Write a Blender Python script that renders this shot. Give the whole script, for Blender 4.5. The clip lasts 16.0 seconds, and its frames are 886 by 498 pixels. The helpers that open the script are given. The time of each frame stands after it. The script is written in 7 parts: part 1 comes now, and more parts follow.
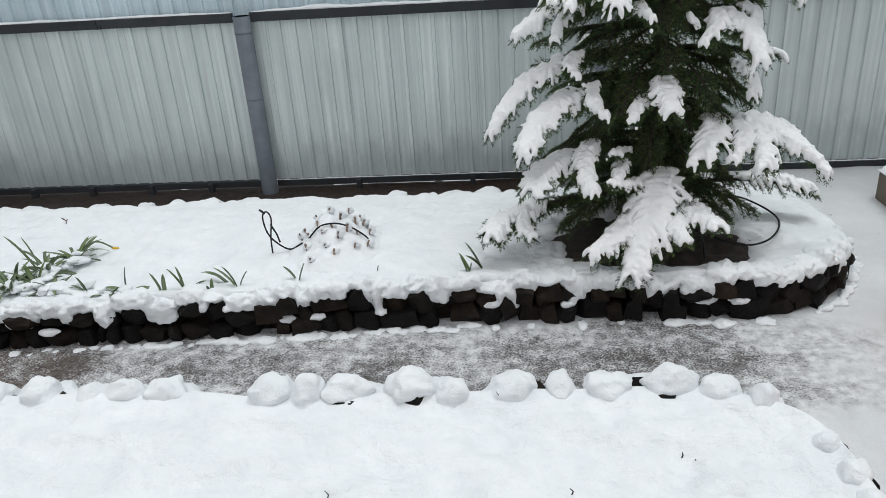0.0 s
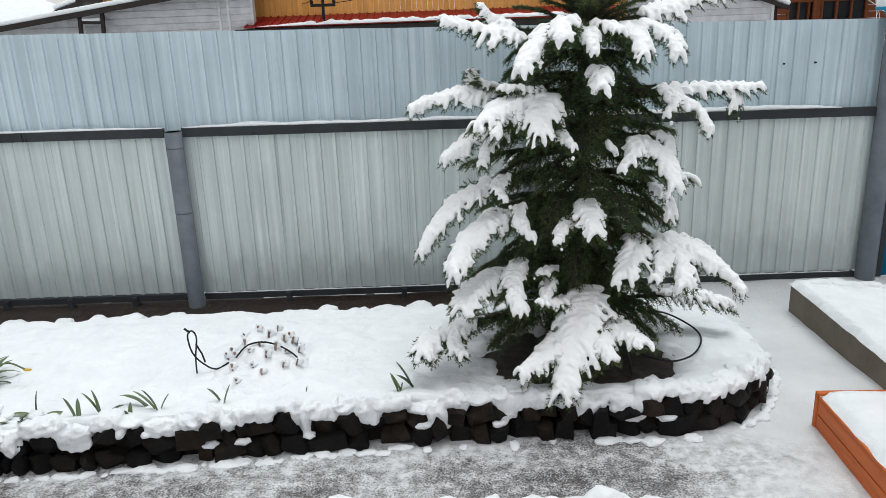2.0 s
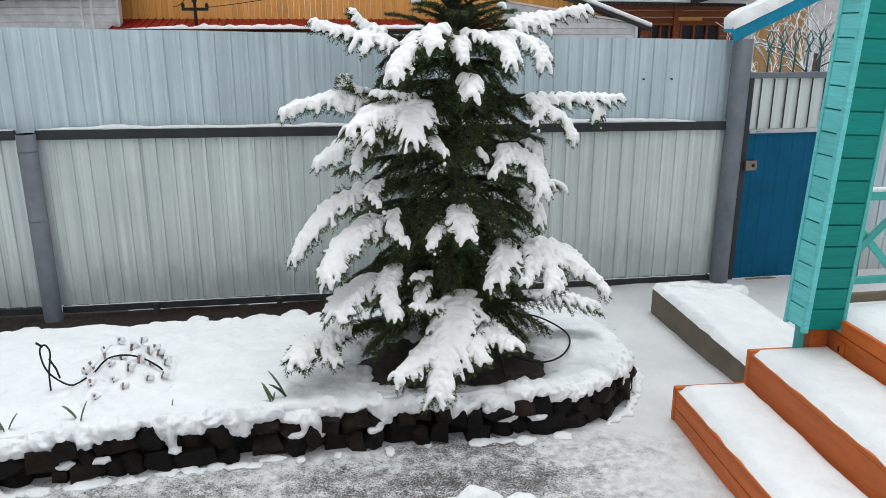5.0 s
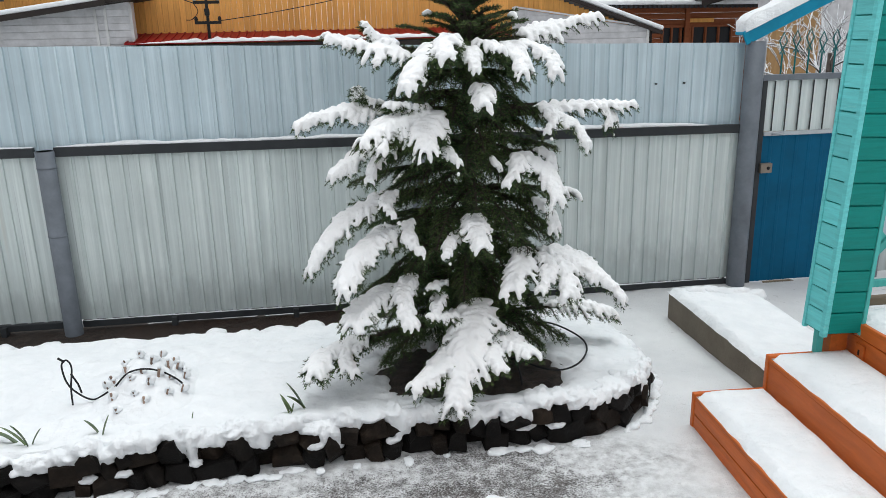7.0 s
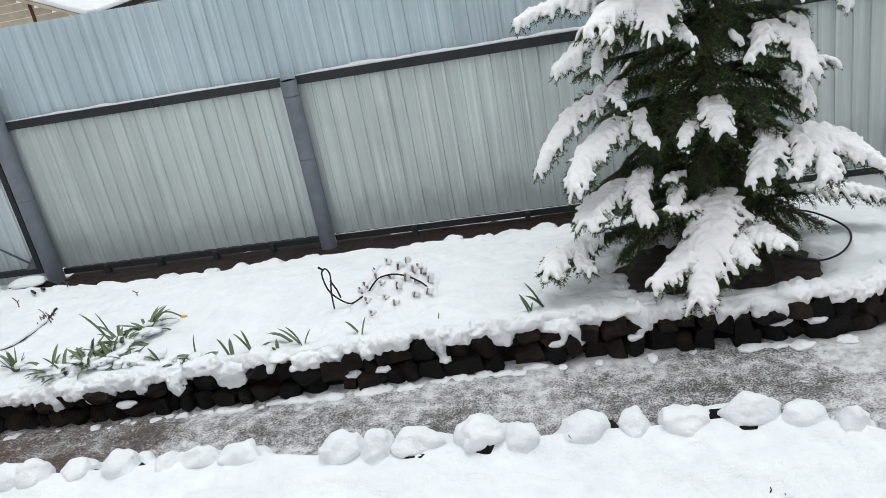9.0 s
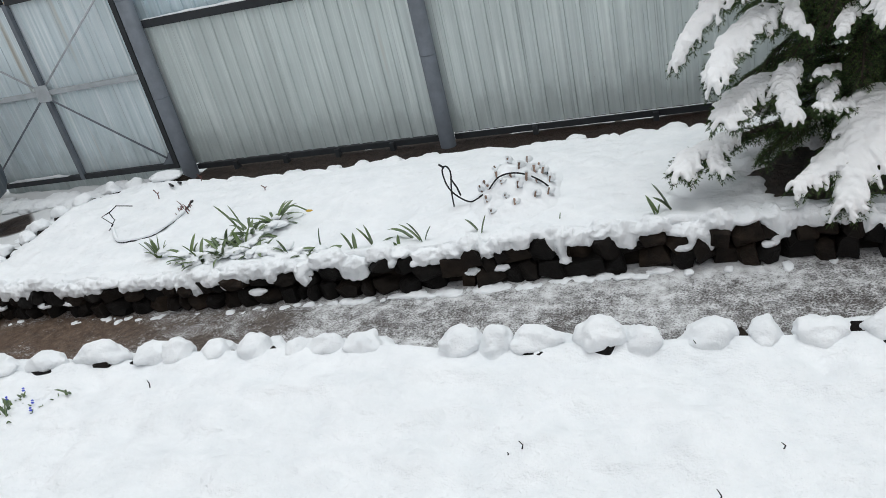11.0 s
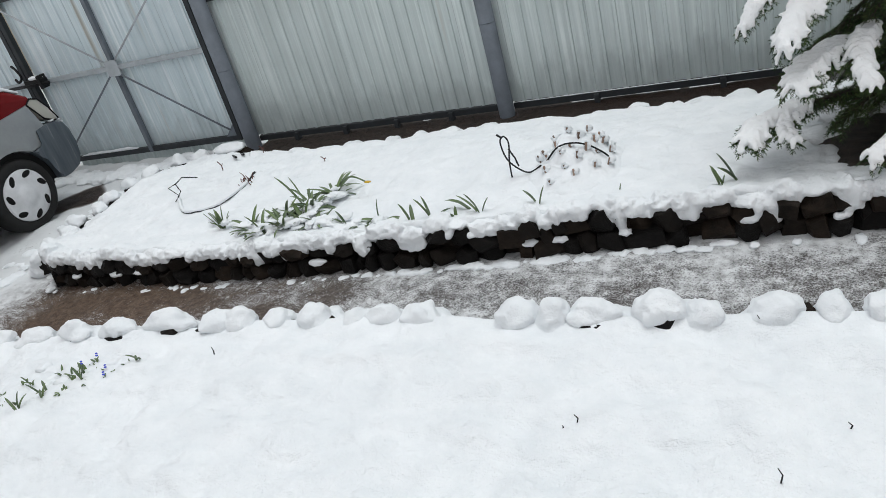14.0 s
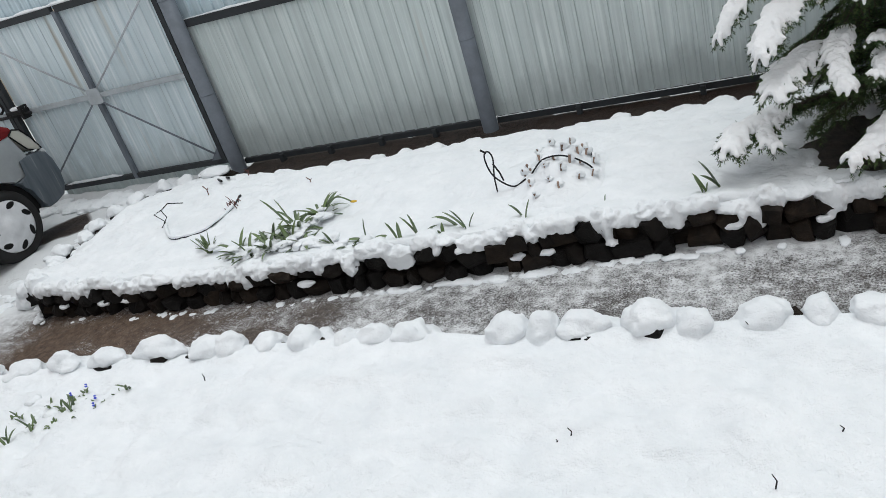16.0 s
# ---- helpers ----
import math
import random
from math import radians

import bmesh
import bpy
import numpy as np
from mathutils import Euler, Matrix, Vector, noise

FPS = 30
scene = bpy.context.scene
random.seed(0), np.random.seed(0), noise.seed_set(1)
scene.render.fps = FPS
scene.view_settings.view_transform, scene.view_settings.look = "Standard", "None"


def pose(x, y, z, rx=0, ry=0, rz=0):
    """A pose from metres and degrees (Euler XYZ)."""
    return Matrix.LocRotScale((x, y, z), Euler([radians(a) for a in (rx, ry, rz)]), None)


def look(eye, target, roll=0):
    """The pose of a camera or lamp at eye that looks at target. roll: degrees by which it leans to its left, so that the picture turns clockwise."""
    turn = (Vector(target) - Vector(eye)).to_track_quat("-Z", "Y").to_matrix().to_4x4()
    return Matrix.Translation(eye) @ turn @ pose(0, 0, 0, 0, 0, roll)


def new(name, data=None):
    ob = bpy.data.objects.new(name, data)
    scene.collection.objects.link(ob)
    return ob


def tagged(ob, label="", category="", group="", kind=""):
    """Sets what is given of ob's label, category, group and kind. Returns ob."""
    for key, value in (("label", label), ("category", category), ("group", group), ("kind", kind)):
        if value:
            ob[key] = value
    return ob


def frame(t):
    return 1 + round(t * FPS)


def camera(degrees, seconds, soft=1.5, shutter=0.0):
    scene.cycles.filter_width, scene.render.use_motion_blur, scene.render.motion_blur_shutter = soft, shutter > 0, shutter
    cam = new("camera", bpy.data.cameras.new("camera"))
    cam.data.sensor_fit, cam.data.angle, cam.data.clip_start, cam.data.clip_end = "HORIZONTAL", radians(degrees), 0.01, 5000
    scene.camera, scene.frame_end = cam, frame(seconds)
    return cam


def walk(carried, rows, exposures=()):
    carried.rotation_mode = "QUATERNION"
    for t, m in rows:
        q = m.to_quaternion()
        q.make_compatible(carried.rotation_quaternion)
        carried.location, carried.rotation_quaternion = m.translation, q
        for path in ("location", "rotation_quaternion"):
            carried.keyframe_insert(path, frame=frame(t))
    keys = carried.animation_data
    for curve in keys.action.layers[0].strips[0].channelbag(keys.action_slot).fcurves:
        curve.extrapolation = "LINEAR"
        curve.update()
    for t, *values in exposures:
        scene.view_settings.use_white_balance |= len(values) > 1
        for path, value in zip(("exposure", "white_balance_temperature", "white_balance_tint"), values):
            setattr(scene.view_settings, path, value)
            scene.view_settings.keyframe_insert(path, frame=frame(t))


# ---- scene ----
cam = camera(60.5, 16.0, soft=0.7)
PATH = [
    (0, (-0.028, 0.019, 2.019), (-0.204, 1.828, 1.186), -4.1),
    (0.5, (-0.022, 0.023, 2.032), (-0.158, 1.843, 1.215), -3.4),
    (1, (-0.029, 0.025, 2.032), (-0.125, 1.873, 1.272), -2.6),
    (1.5, (-0.025, 0.035, 2.068), (-0.073, 1.917, 1.391), -2.3),
    (2, (-0.014, 0.042, 2.107), (-0.004, 1.951, 1.513), -2.2),
    (2.5, (-0.004, 0.038, 2.109), (0.071, 1.962, 1.567), -1.6),
    (3, (0.016, 0.036, 2.094), (0.158, 1.959, 1.563), -1.0),
    (3.5, (0.028, 0.032, 2.075), (0.238, 1.944, 1.527), -0.3),
    (4, (0.033, 0.031, 2.058), (0.297, 1.931, 1.492), 0.2),
    (4.5, (0.033, 0.028, 2.064), (0.336, 1.92, 1.491), 0.4),
    (6.8, (0.042, 0.039, 2.084), (0.375, 1.94, 1.558), -0.8),
    (7, (0.03, 0.023, 2.093), (0.309, 1.924, 1.54), -1.3),
    (7.5, (0.012, 0.019, 2.043), (0.1, 1.912, 1.401), -3.6),
    (8, (0.008, 0.035, 2.024), (-0.09, 1.901, 1.311), -7.0),
    (8.5, (0.006, 0.05, 2.024), (-0.226, 1.896, 1.292), -9.5),
    (9, (0.005, 0.051, 2.04), (-0.328, 1.886, 1.318), -10.9),
    (9.5, (-0.032, 0.052, 2.037), (-0.444, 1.865, 1.301), -11.4),
    (10, (-0.043, 0.063, 2.016), (-0.557, 1.825, 1.221), -12.6),
    (10.2, (-0.051, 0.065, 2.011), (-0.593, 1.806, 1.189), -12.9),
    (12.5, (-0.029, 0.091, 1.994), (-0.805, 1.688, 1.073), -15.4),
    (13, (-0.029, 0.092, 1.994), (-0.815, 1.68, 1.067), -15.7),
    (13.5, (-0.034, 0.09, 1.996), (-0.828, 1.676, 1.07), -15.9),
    (14, (-0.029, 0.094, 1.996), (-0.828, 1.68, 1.077), -16.3),
    (14.5, (-0.021, 0.097, 2.0), (-0.817, 1.69, 1.091), -16.9),
    (15, (-0.021, 0.099, 2.002), (-0.809, 1.703, 1.104), -17.3),
    (15.5, (-0.019, 0.098, 2.005), (-0.798, 1.709, 1.111), -17.7),
    (16, (-0.017, 0.101, 2.006), (-0.789, 1.715, 1.112), -17.9),
]
walk(cam, [(t, look(eye, target, roll)) for t, eye, target, roll in PATH],
     [(0, 0.05), (1, 0.13), (2, 0.25), (3, 0.26), (4.5, 0.24), (7, 0.27), (8, 0.25), (9, 0.18), (10, 0.09), (12.5, 0.03), (16, 0.02)])


# ---------- world, sun, exposure ----------
world = bpy.data.worlds.new("overcast_sky")
scene.world = world
world.use_nodes = True
wn, wl = world.node_tree.nodes, world.node_tree.links
wn.clear()
sky = wn.new("ShaderNodeTexSky")
sky.sky_type = 'NISHITA'
sky.sun_disc = False
sky.sun_elevation = radians(80)
sky.sun_rotation = radians(160)
sky.dust_density = 4.0
sky.air_density = 1.0
grey = wn.new("ShaderNodeHueSaturation")
grey.inputs["Saturation"].default_value = 0.75
bg = wn.new("ShaderNodeBackground")
bg.inputs["Strength"].default_value = 0.60
wo = wn.new("ShaderNodeOutputWorld")
even = wn.new("ShaderNodeGamma")
even.inputs["Gamma"].default_value = 0.15
wl.new(sky.outputs[0], even.inputs["Color"])
wl.new(even.outputs[0], grey.inputs["Color"])
wl.new(grey.outputs[0], bg.inputs["Color"])
wl.new(bg.outputs[0], wo.inputs["Surface"])

sun = new("sun", bpy.data.lights.new("sun", "SUN"))
sun.data.energy = 1.15
sun.data.angle = radians(30)
sun.data.color = (0.93, 0.99, 1.0)
sun.matrix_world = look((1.2, 1.6, 9), (0, 0, 0))
scene.view_settings.exposure = 0.0


# ---------- small builders ----------
def rnd(a, b):
    return random.uniform(a, b)


def thing(name, at=(0, 0, 0), label="", category="", group="", kind="", turn=0.0):
    ob = new(name)
    ob.matrix_world = pose(*at, 0, 0, turn)
    ob.empty_display_size = 0.1
    return tagged(ob, label, category, group, kind)


def finish(bm, name, smooth):
    bmesh.ops.recalc_face_normals(bm, faces=bm.faces)
    me = bpy.data.meshes.new(name)
    bm.to_mesh(me)
    bm.free()
    if smooth:
        me.shade_smooth()
    if smooth == "edge":
        me.set_sharp_from_angle(angle=radians(38))
    return me


def part(name, bm, material, parent=None, label="", smooth=False, at=None):
    """Links a bmesh (or a mesh) as one object under parent; coordinates are the parent's own."""
    me = finish(bm, name, smooth) if isinstance(bm, bmesh.types.BMesh) else bm
    if material is not None and not me.materials:
        me.materials.append(material)
    ob = new(name, me)
    if parent is not None:
        ob.parent = parent
    if at is not None:
        ob.matrix_basis = at
    return tagged(ob, label)


def box(bm, lo, hi, bevel=0.0, m=None):
    g = bmesh.ops.create_cube(bm, size=1.0)
    vs = g["verts"]
    c = [(a + b) / 2 for a, b in zip(lo, hi)]
    s = [max(b - a, 1e-4) for a, b in zip(lo, hi)]
    for v in vs:
        v.co = Vector((v.co[i] * s[i] + c[i] for i in range(3)))
    if bevel > 0:
        es = list({e for v in vs for e in v.link_edges})
        r = bmesh.ops.bevel(bm, geom=es, offset=bevel, segments=2, profile=0.5, affect='EDGES', clamp_overlap=True)
        vs = list({v for f in r["faces"] for v in f.verts} | {v for v in vs if v.is_valid})
    if m is not None:
        bmesh.ops.transform(bm, matrix=m, verts=[v for v in vs if v.is_valid])
    return bm


def boxed(lo, hi, bevel=0.0, m=None):
    return box(bmesh.new(), lo, hi, bevel, m)


def ring_tube(bm, pts, radii, seg=8, cap=True):
    """A tube along pts; radii a number or one per point."""
    pts = [Vector(p) for p in pts]
    n = len(pts)
    if not hasattr(radii, "__len__"):
        radii = [radii] * n
    side = None
    rings = []
    for i, p in enumerate(pts):
        d = (pts[min(i + 1, n - 1)] - pts[max(i - 1, 0)]).normalized()
        if side is None:
            side = d.orthogonal().normalized()
        side = (side - d * side.dot(d)).normalized()
        other = d.cross(side)
        rings.append([bm.verts.new(p + (side * math.cos(a) + other * math.sin(a)) * radii[i])
                      for a in (2 * math.pi * k / seg for k in range(seg))])
    for a, b in zip(rings, rings[1:]):
        for k in range(seg):
            bm.faces.new((a[k], a[(k + 1) % seg], b[(k + 1) % seg], b[k]))
    if cap:
        bm.faces.new(rings[0][::-1])
        bm.faces.new(rings[-1])
    return bm


def smooth_line(pts, per=8, closed=False):
    """Catmull-Rom through pts."""
    pts = [Vector(p) for p in pts]
    n = len(pts)
    out = []
    for i in range(n if closed else n - 1):
        if closed:
            a, b, c, d = (pts[(i + k) % n] for k in (-1, 0, 1, 2))
        else:
            a, b, c, d = pts[max(i - 1, 0)], pts[i], pts[i + 1], pts[min(i + 2, n - 1)]
        for k in range(per):
            t = k / per
            out.append(0.5 * ((2 * b) + (c - a) * t + (2 * a - 5 * b + 4 * c - d) * t * t + (3 * b - a - 3 * c + d) * t ** 3))
    if not closed:
        out.append(pts[-1])
    return out


def n3(x, y, z=0.0, s=1.0):
    return noise.noise(Vector((x * s, y * s, z * s)))


def fbm(x, y, z=0.0, s=1.0, o=4):
    return noise.fractal(Vector((x * s, y * s, z * s)), 1.0, 2.0, o)


def lump(bm, at, size, seed, rough=0.25, sub=2, m=None, flat=0.0):
    """A rounded, uneven blob; rough is how far it departs from an ellipsoid."""
    g = bmesh.ops.create_icosphere(bm, subdivisions=sub, radius=1.0)
    for v in g["verts"]:
        p = v.co.copy()
        k = 1 + rough * noise.noise(p * 1.3 + Vector((seed * 3.1, seed * 1.7, seed))) \
            + rough * 0.4 * noise.noise(p * 3.1 + Vector((seed, seed * 2.3, 0)))
        q = Vector((p.x * size[0], p.y * size[1], p.z * size[2])) * k
        if flat and q.z < -flat:
            q.z = -flat
        v.co = (m @ q if m is not None else q) + Vector(at)
    return g["verts"]


def mesh_from(name, verts, faces, material, smooth=True):
    me = bpy.data.meshes.new(name)
    me.from_pydata(verts, [], faces)
    me.update()
    if material is not None:
        me.materials.append(material)
    if smooth:
        me.shade_smooth()
    return me


# ---------- materials ----------
class Mat:
    """A principled material with short ways to add noise, ramps and bump."""

    def __init__(self, name, color=(0.5, 0.5, 0.5), rough=0.6, metal=0.0, spec=0.5):
        self.m = bpy.data.materials.new(name)
        self.m.use_nodes = True
        self.n, self.l = self.m.node_tree.nodes, self.m.node_tree.links
        self.b = self.n["Principled BSDF"]
        self.set("Base Color", (*color, 1))
        self.set("Roughness", rough)
        self.set("Metallic", metal)
        self.set("Specular IOR Level", spec)
        self.pos = None

    def set(self, key, value):
        self.b.inputs[key].default_value = value

    def coords(self, scale=(1, 1, 1)):
        if self.pos is None:
            self.pos = self.n.new("ShaderNodeNewGeometry").outputs["Position"]
        v = self.n.new("ShaderNodeVectorMath")
        v.operation = 'MULTIPLY'
        self.l.new(self.pos, v.inputs[0])
        v.inputs[1].default_value = scale
        return v.outputs[0]

    def axis(self, k):
        s = self.n.new("ShaderNodeSeparateXYZ")
        self.l.new(self.coords(), s.inputs[0])
        return s.outputs[k]

    def noise(self, scale, detail=4, rough=0.55, stretch=(1, 1, 1), distort=0.0):
        t = self.n.new("ShaderNodeTexNoise")
        t.inputs["Scale"].default_value = scale
        t.inputs["Detail"].default_value = detail
        t.inputs["Roughness"].default_value = rough
        t.inputs["Distortion"].default_value = distort
        self.l.new(self.coords(stretch), t.inputs["Vector"])
        return t.outputs["Fac"]

    def island(self):
        return self.n.new("ShaderNodeNewGeometry").outputs["Random Per Island"]

    def own(self):
        return self.n.new("ShaderNodeObjectInfo").outputs["Random"]

    def ramp(self, fac, *stops):
        r = self.n.new("ShaderNodeValToRGB")
        e = r.color_ramp.elements
        while len(e) < len(stops):
            e.new(0.5)
        for k, (p, c) in enumerate(stops):
            e[k].position = p
            e[k].color = (*c, 1) if hasattr(c, "__len__") else (c, c, c, 1)
        self.l.new(fac, r.inputs[0])
        return r.outputs[0]

    def math(self, op, a, b=0.0, clamp=False):
        o = self.n.new("ShaderNodeMath")
        o.operation = op
        o.use_clamp = clamp
        for k, v in ((0, a), (1, b)):
            if isinstance(v, (int, float)):
                o.inputs[k].default_value = v
            else:
                self.l.new(v, o.inputs[k])
        return o.outputs[0]

    def mix(self, fac, a, b, mode='MIX'):
        o = self.n.new("ShaderNodeMix")
        o.data_type = 'RGBA'
        o.blend_type = mode
        for k, v in ((0, fac), (6, a), (7, b)):
            if isinstance(v, (int, float)):
                o.inputs[k].default_value = v
            elif isinstance(v, tuple):
                o.inputs[k].default_value = (*v, 1)
            else:
                self.l.new(v, o.inputs[k])
        return o.outputs[2]

    def color(self, out):
        self.l.new(out, self.b.inputs["Base Color"])
        return self

    def roughness(self, out):
        self.l.new(out, self.b.inputs["Roughness"])
        return self

    def bump(self, out, strength=0.3, distance=0.01):
        o = self.n.new("ShaderNodeBump")
        o.inputs["Strength"].default_value = strength
        o.inputs["Distance"].default_value = distance
        self.l.new(out, o.inputs["Height"])
        if self.b.inputs["Normal"].links:
            self.l.new(self.b.inputs["Normal"].links[0].from_socket, o.inputs["Normal"])
        self.l.new(o.outputs[0], self.b.inputs["Normal"])
        return self


def make_snow(name, grain=0.8, low=(0.785, 0.815, 0.838), high=(0.87, 0.892, 0.91), swell=0.6):
    k = Mat(name, (0.86, 0.88, 0.9), 0.75, spec=0.2)
    # mottled albedo: soft shading of shallow dents put into the snow colour
    k.color(k.ramp(k.noise(5.5, 6, 0.65), (0.3, low), (0.65, high)))
    k.bump(k.noise(4.5, 3, 0.5, (1, 1.3, 1)), swell, 0.08)
    k.bump(k.noise(20, 4, 0.6), 0.5, 0.024)
    k.bump(k.noise(60, 4, 0.75), 0.3, 0.012)
    k.bump(k.noise(150, 2, 0.6), grain, 0.006)
    return k.m


snow = make_snow("wet_snow")
branch_snow = make_snow("clinging_snow", 0.6, (0.91, 0.925, 0.935), (0.955, 0.96, 0.965), 0.15)

# ground: trodden slush over a bare earth-and-gravel path
g = Mat("slushy_ground", rough=0.6)
gx, gy = g.axis(0), g.axis(1)
warp = g.math('MULTIPLY', g.math('SUBTRACT', g.noise(2.2, 4), 0.5), 0.45)
across = g.math('ABSOLUTE', g.math('SUBTRACT', g.math('ADD', gy, warp), g.math('ADD', g.math('MULTIPLY', gx, 0.012), 3.05)))
band = g.math('SUBTRACT', 1.0, g.math('DIVIDE', across, 0.52), clamp=True)
left_more = g.ramp(g.math('DIVIDE', g.math('ADD', gx, 5.2), 7.2, clamp=True),
                   (0.0, 0.0), (0.1, 0.9), (0.28, 0.74), (0.45, 0.58), (0.66, 0.50), (0.75, 0.56), (0.84, 0.62), (0.92, 0.28), (1.0, 0.0))
patch = g.math('MULTIPLY', g.math('SUBTRACT', g.noise(3.3, 3, 0.5, (0.7, 1, 1)), 0.5), 0.8)
bare = g.math('ADD', g.math('MULTIPLY', g.ramp(band, (0.0, 0.0), (0.35, 0.8), (0.8, 1.0)), g.math('ADD', left_more, patch, clamp=True)), 0.0)
speck = g.noise(105, 2, 0.6)
speck2 = g.noise(16, 4, 0.65)
cover = g.math('ADD', g.math('MULTIPLY', speck, 0.68), g.math('MULTIPLY', speck2, 0.32))
is_bare = g.ramp(g.math('ADD', g.math('SUBTRACT', g.math('MULTIPLY', bare, 0.72), cover), 0.62), (0.42, 0.0), (0.62, 1.0))
# scattered thin spots on the open yard
thin = g.ramp(g.math('MULTIPLY', g.noise(2.6, 6, 0.7), g.noise(30, 3, 0.7)), (0.36, 0.0), (0.46, 0.55))
strip = g.math('MULTIPLY', g.ramp(g.math('DIVIDE', g.math('SUBTRACT', gy, 5.0), 0.7, clamp=True), (0.1, 0.0), (0.35, 1.0), (0.97, 1.0), (1.0, 0.0)),
               g.ramp(g.math('DIVIDE', g.math('SUBTRACT', 0.6, gx), 1.0, clamp=True), (0.0, 0.0), (0.5, 1.0)))
strip = g.math('MULTIPLY', strip, g.ramp(g.math('DIVIDE', g.math('ADD', gx, 4.6), 0.5, clamp=True), (0.0, 0.0), (1.0, 1.0)))
tyre = g.math('SUBTRACT', 1.0, g.math('DIVIDE', g.math('ADD', g.math('ABSOLUTE', g.math('ADD', gx, 5.9)), g.math('ABSOLUTE', g.math('SUBTRACT', gy, 4.84))), 0.42), clamp=True)
tyre = g.ramp(g.math('ADD', tyre, g.math('MULTIPLY', patch, 0.25)), (0.12, 0.0), (0.3, 1.0))
all_bare = g.math('MAXIMUM', g.math('MAXIMUM', is_bare, thin), g.math('MAXIMUM', strip, tyre))
earth = g.mix(g.ramp(g.math('DIVIDE', g.math('ADD', gx, 5.2), 7.2, clamp=True), (0.22, 0.0), (0.5, 1.0)),
              g.ramp(g.noise(22, 8, 0.75), (0.28, (0.026, 0.017, 0.012)), (0.5, (0.095, 0.063, 0.044)), (0.72, (0.19, 0.14, 0.105))),
              g.ramp(g.noise(22, 8, 0.75), (0.28, (0.032, 0.028, 0.026)), (0.5, (0.095, 0.086, 0.081)), (0.72, (0.18, 0.17, 0.162))))
slush = g.ramp(speck2, (0.3, (0.34, 0.34, 0.345)), (0.62, (0.70, 0.71, 0.72)))
whole = g.mix(g.ramp(bare, (0.03, 0.0), (0.3, 1.0)), g.ramp(g.noise(1.6, 5, 0.6), (0.3, (0.59, 0.605, 0.62)), (0.7, (0.76, 0.775, 0.785))), slush)
g.color(g.mix(g.math('MAXIMUM', tyre, strip), g.mix(all_bare, whole, earth), g.ramp(g.noise(24, 6, 0.75), (0.3, (0.012, 0.009, 0.008)), (0.7, (0.055, 0.036, 0.028)))))
g.roughness(g.ramp(all_bare, (0.0, 0.7), (1.0, 0.55)))
g.set("Specular IOR Level", 0.25)
g.bump(g.math('SUBTRACT', cover, g.math('MULTIPLY', all_bare, 0.25)), 0.7, 0.02)
ground_mat = g.m

k = Mat("dark_basalt", rough=0.6, spec=0.12)
k.color(k.mix(k.ramp(k.own(), (0.45, 0.0), (1.0, 0.9)), k.ramp(k.noise(9, 6, 0.7), (0.3, (0.003, 0.0028, 0.0028)), (0.7, (0.012, 0.0105, 0.0095))),
              k.ramp(k.noise(12, 6, 0.7), (0.3, (0.006, 0.0045, 0.0035)), (0.7, (0.042, 0.029, 0.020)))))
k.roughness(k.ramp(k.noise(5, 3), (0.3, 0.4), (0.7, 0.75)))
k.bump(k.noise(24, 6, 0.7), 0.8, 0.02)
stone_mat = k.m

k = Mat("wet_dark_soil", rough=0.7)
k.color(k.ramp(k.noise(20, 6, 0.75), (0.3, (0.014, 0.010, 0.008)), (0.7, (0.085, 0.060, 0.047))))
k.bump(k.noise(45, 5, 0.75), 1.0, 0.05)
soil_mat = k.m


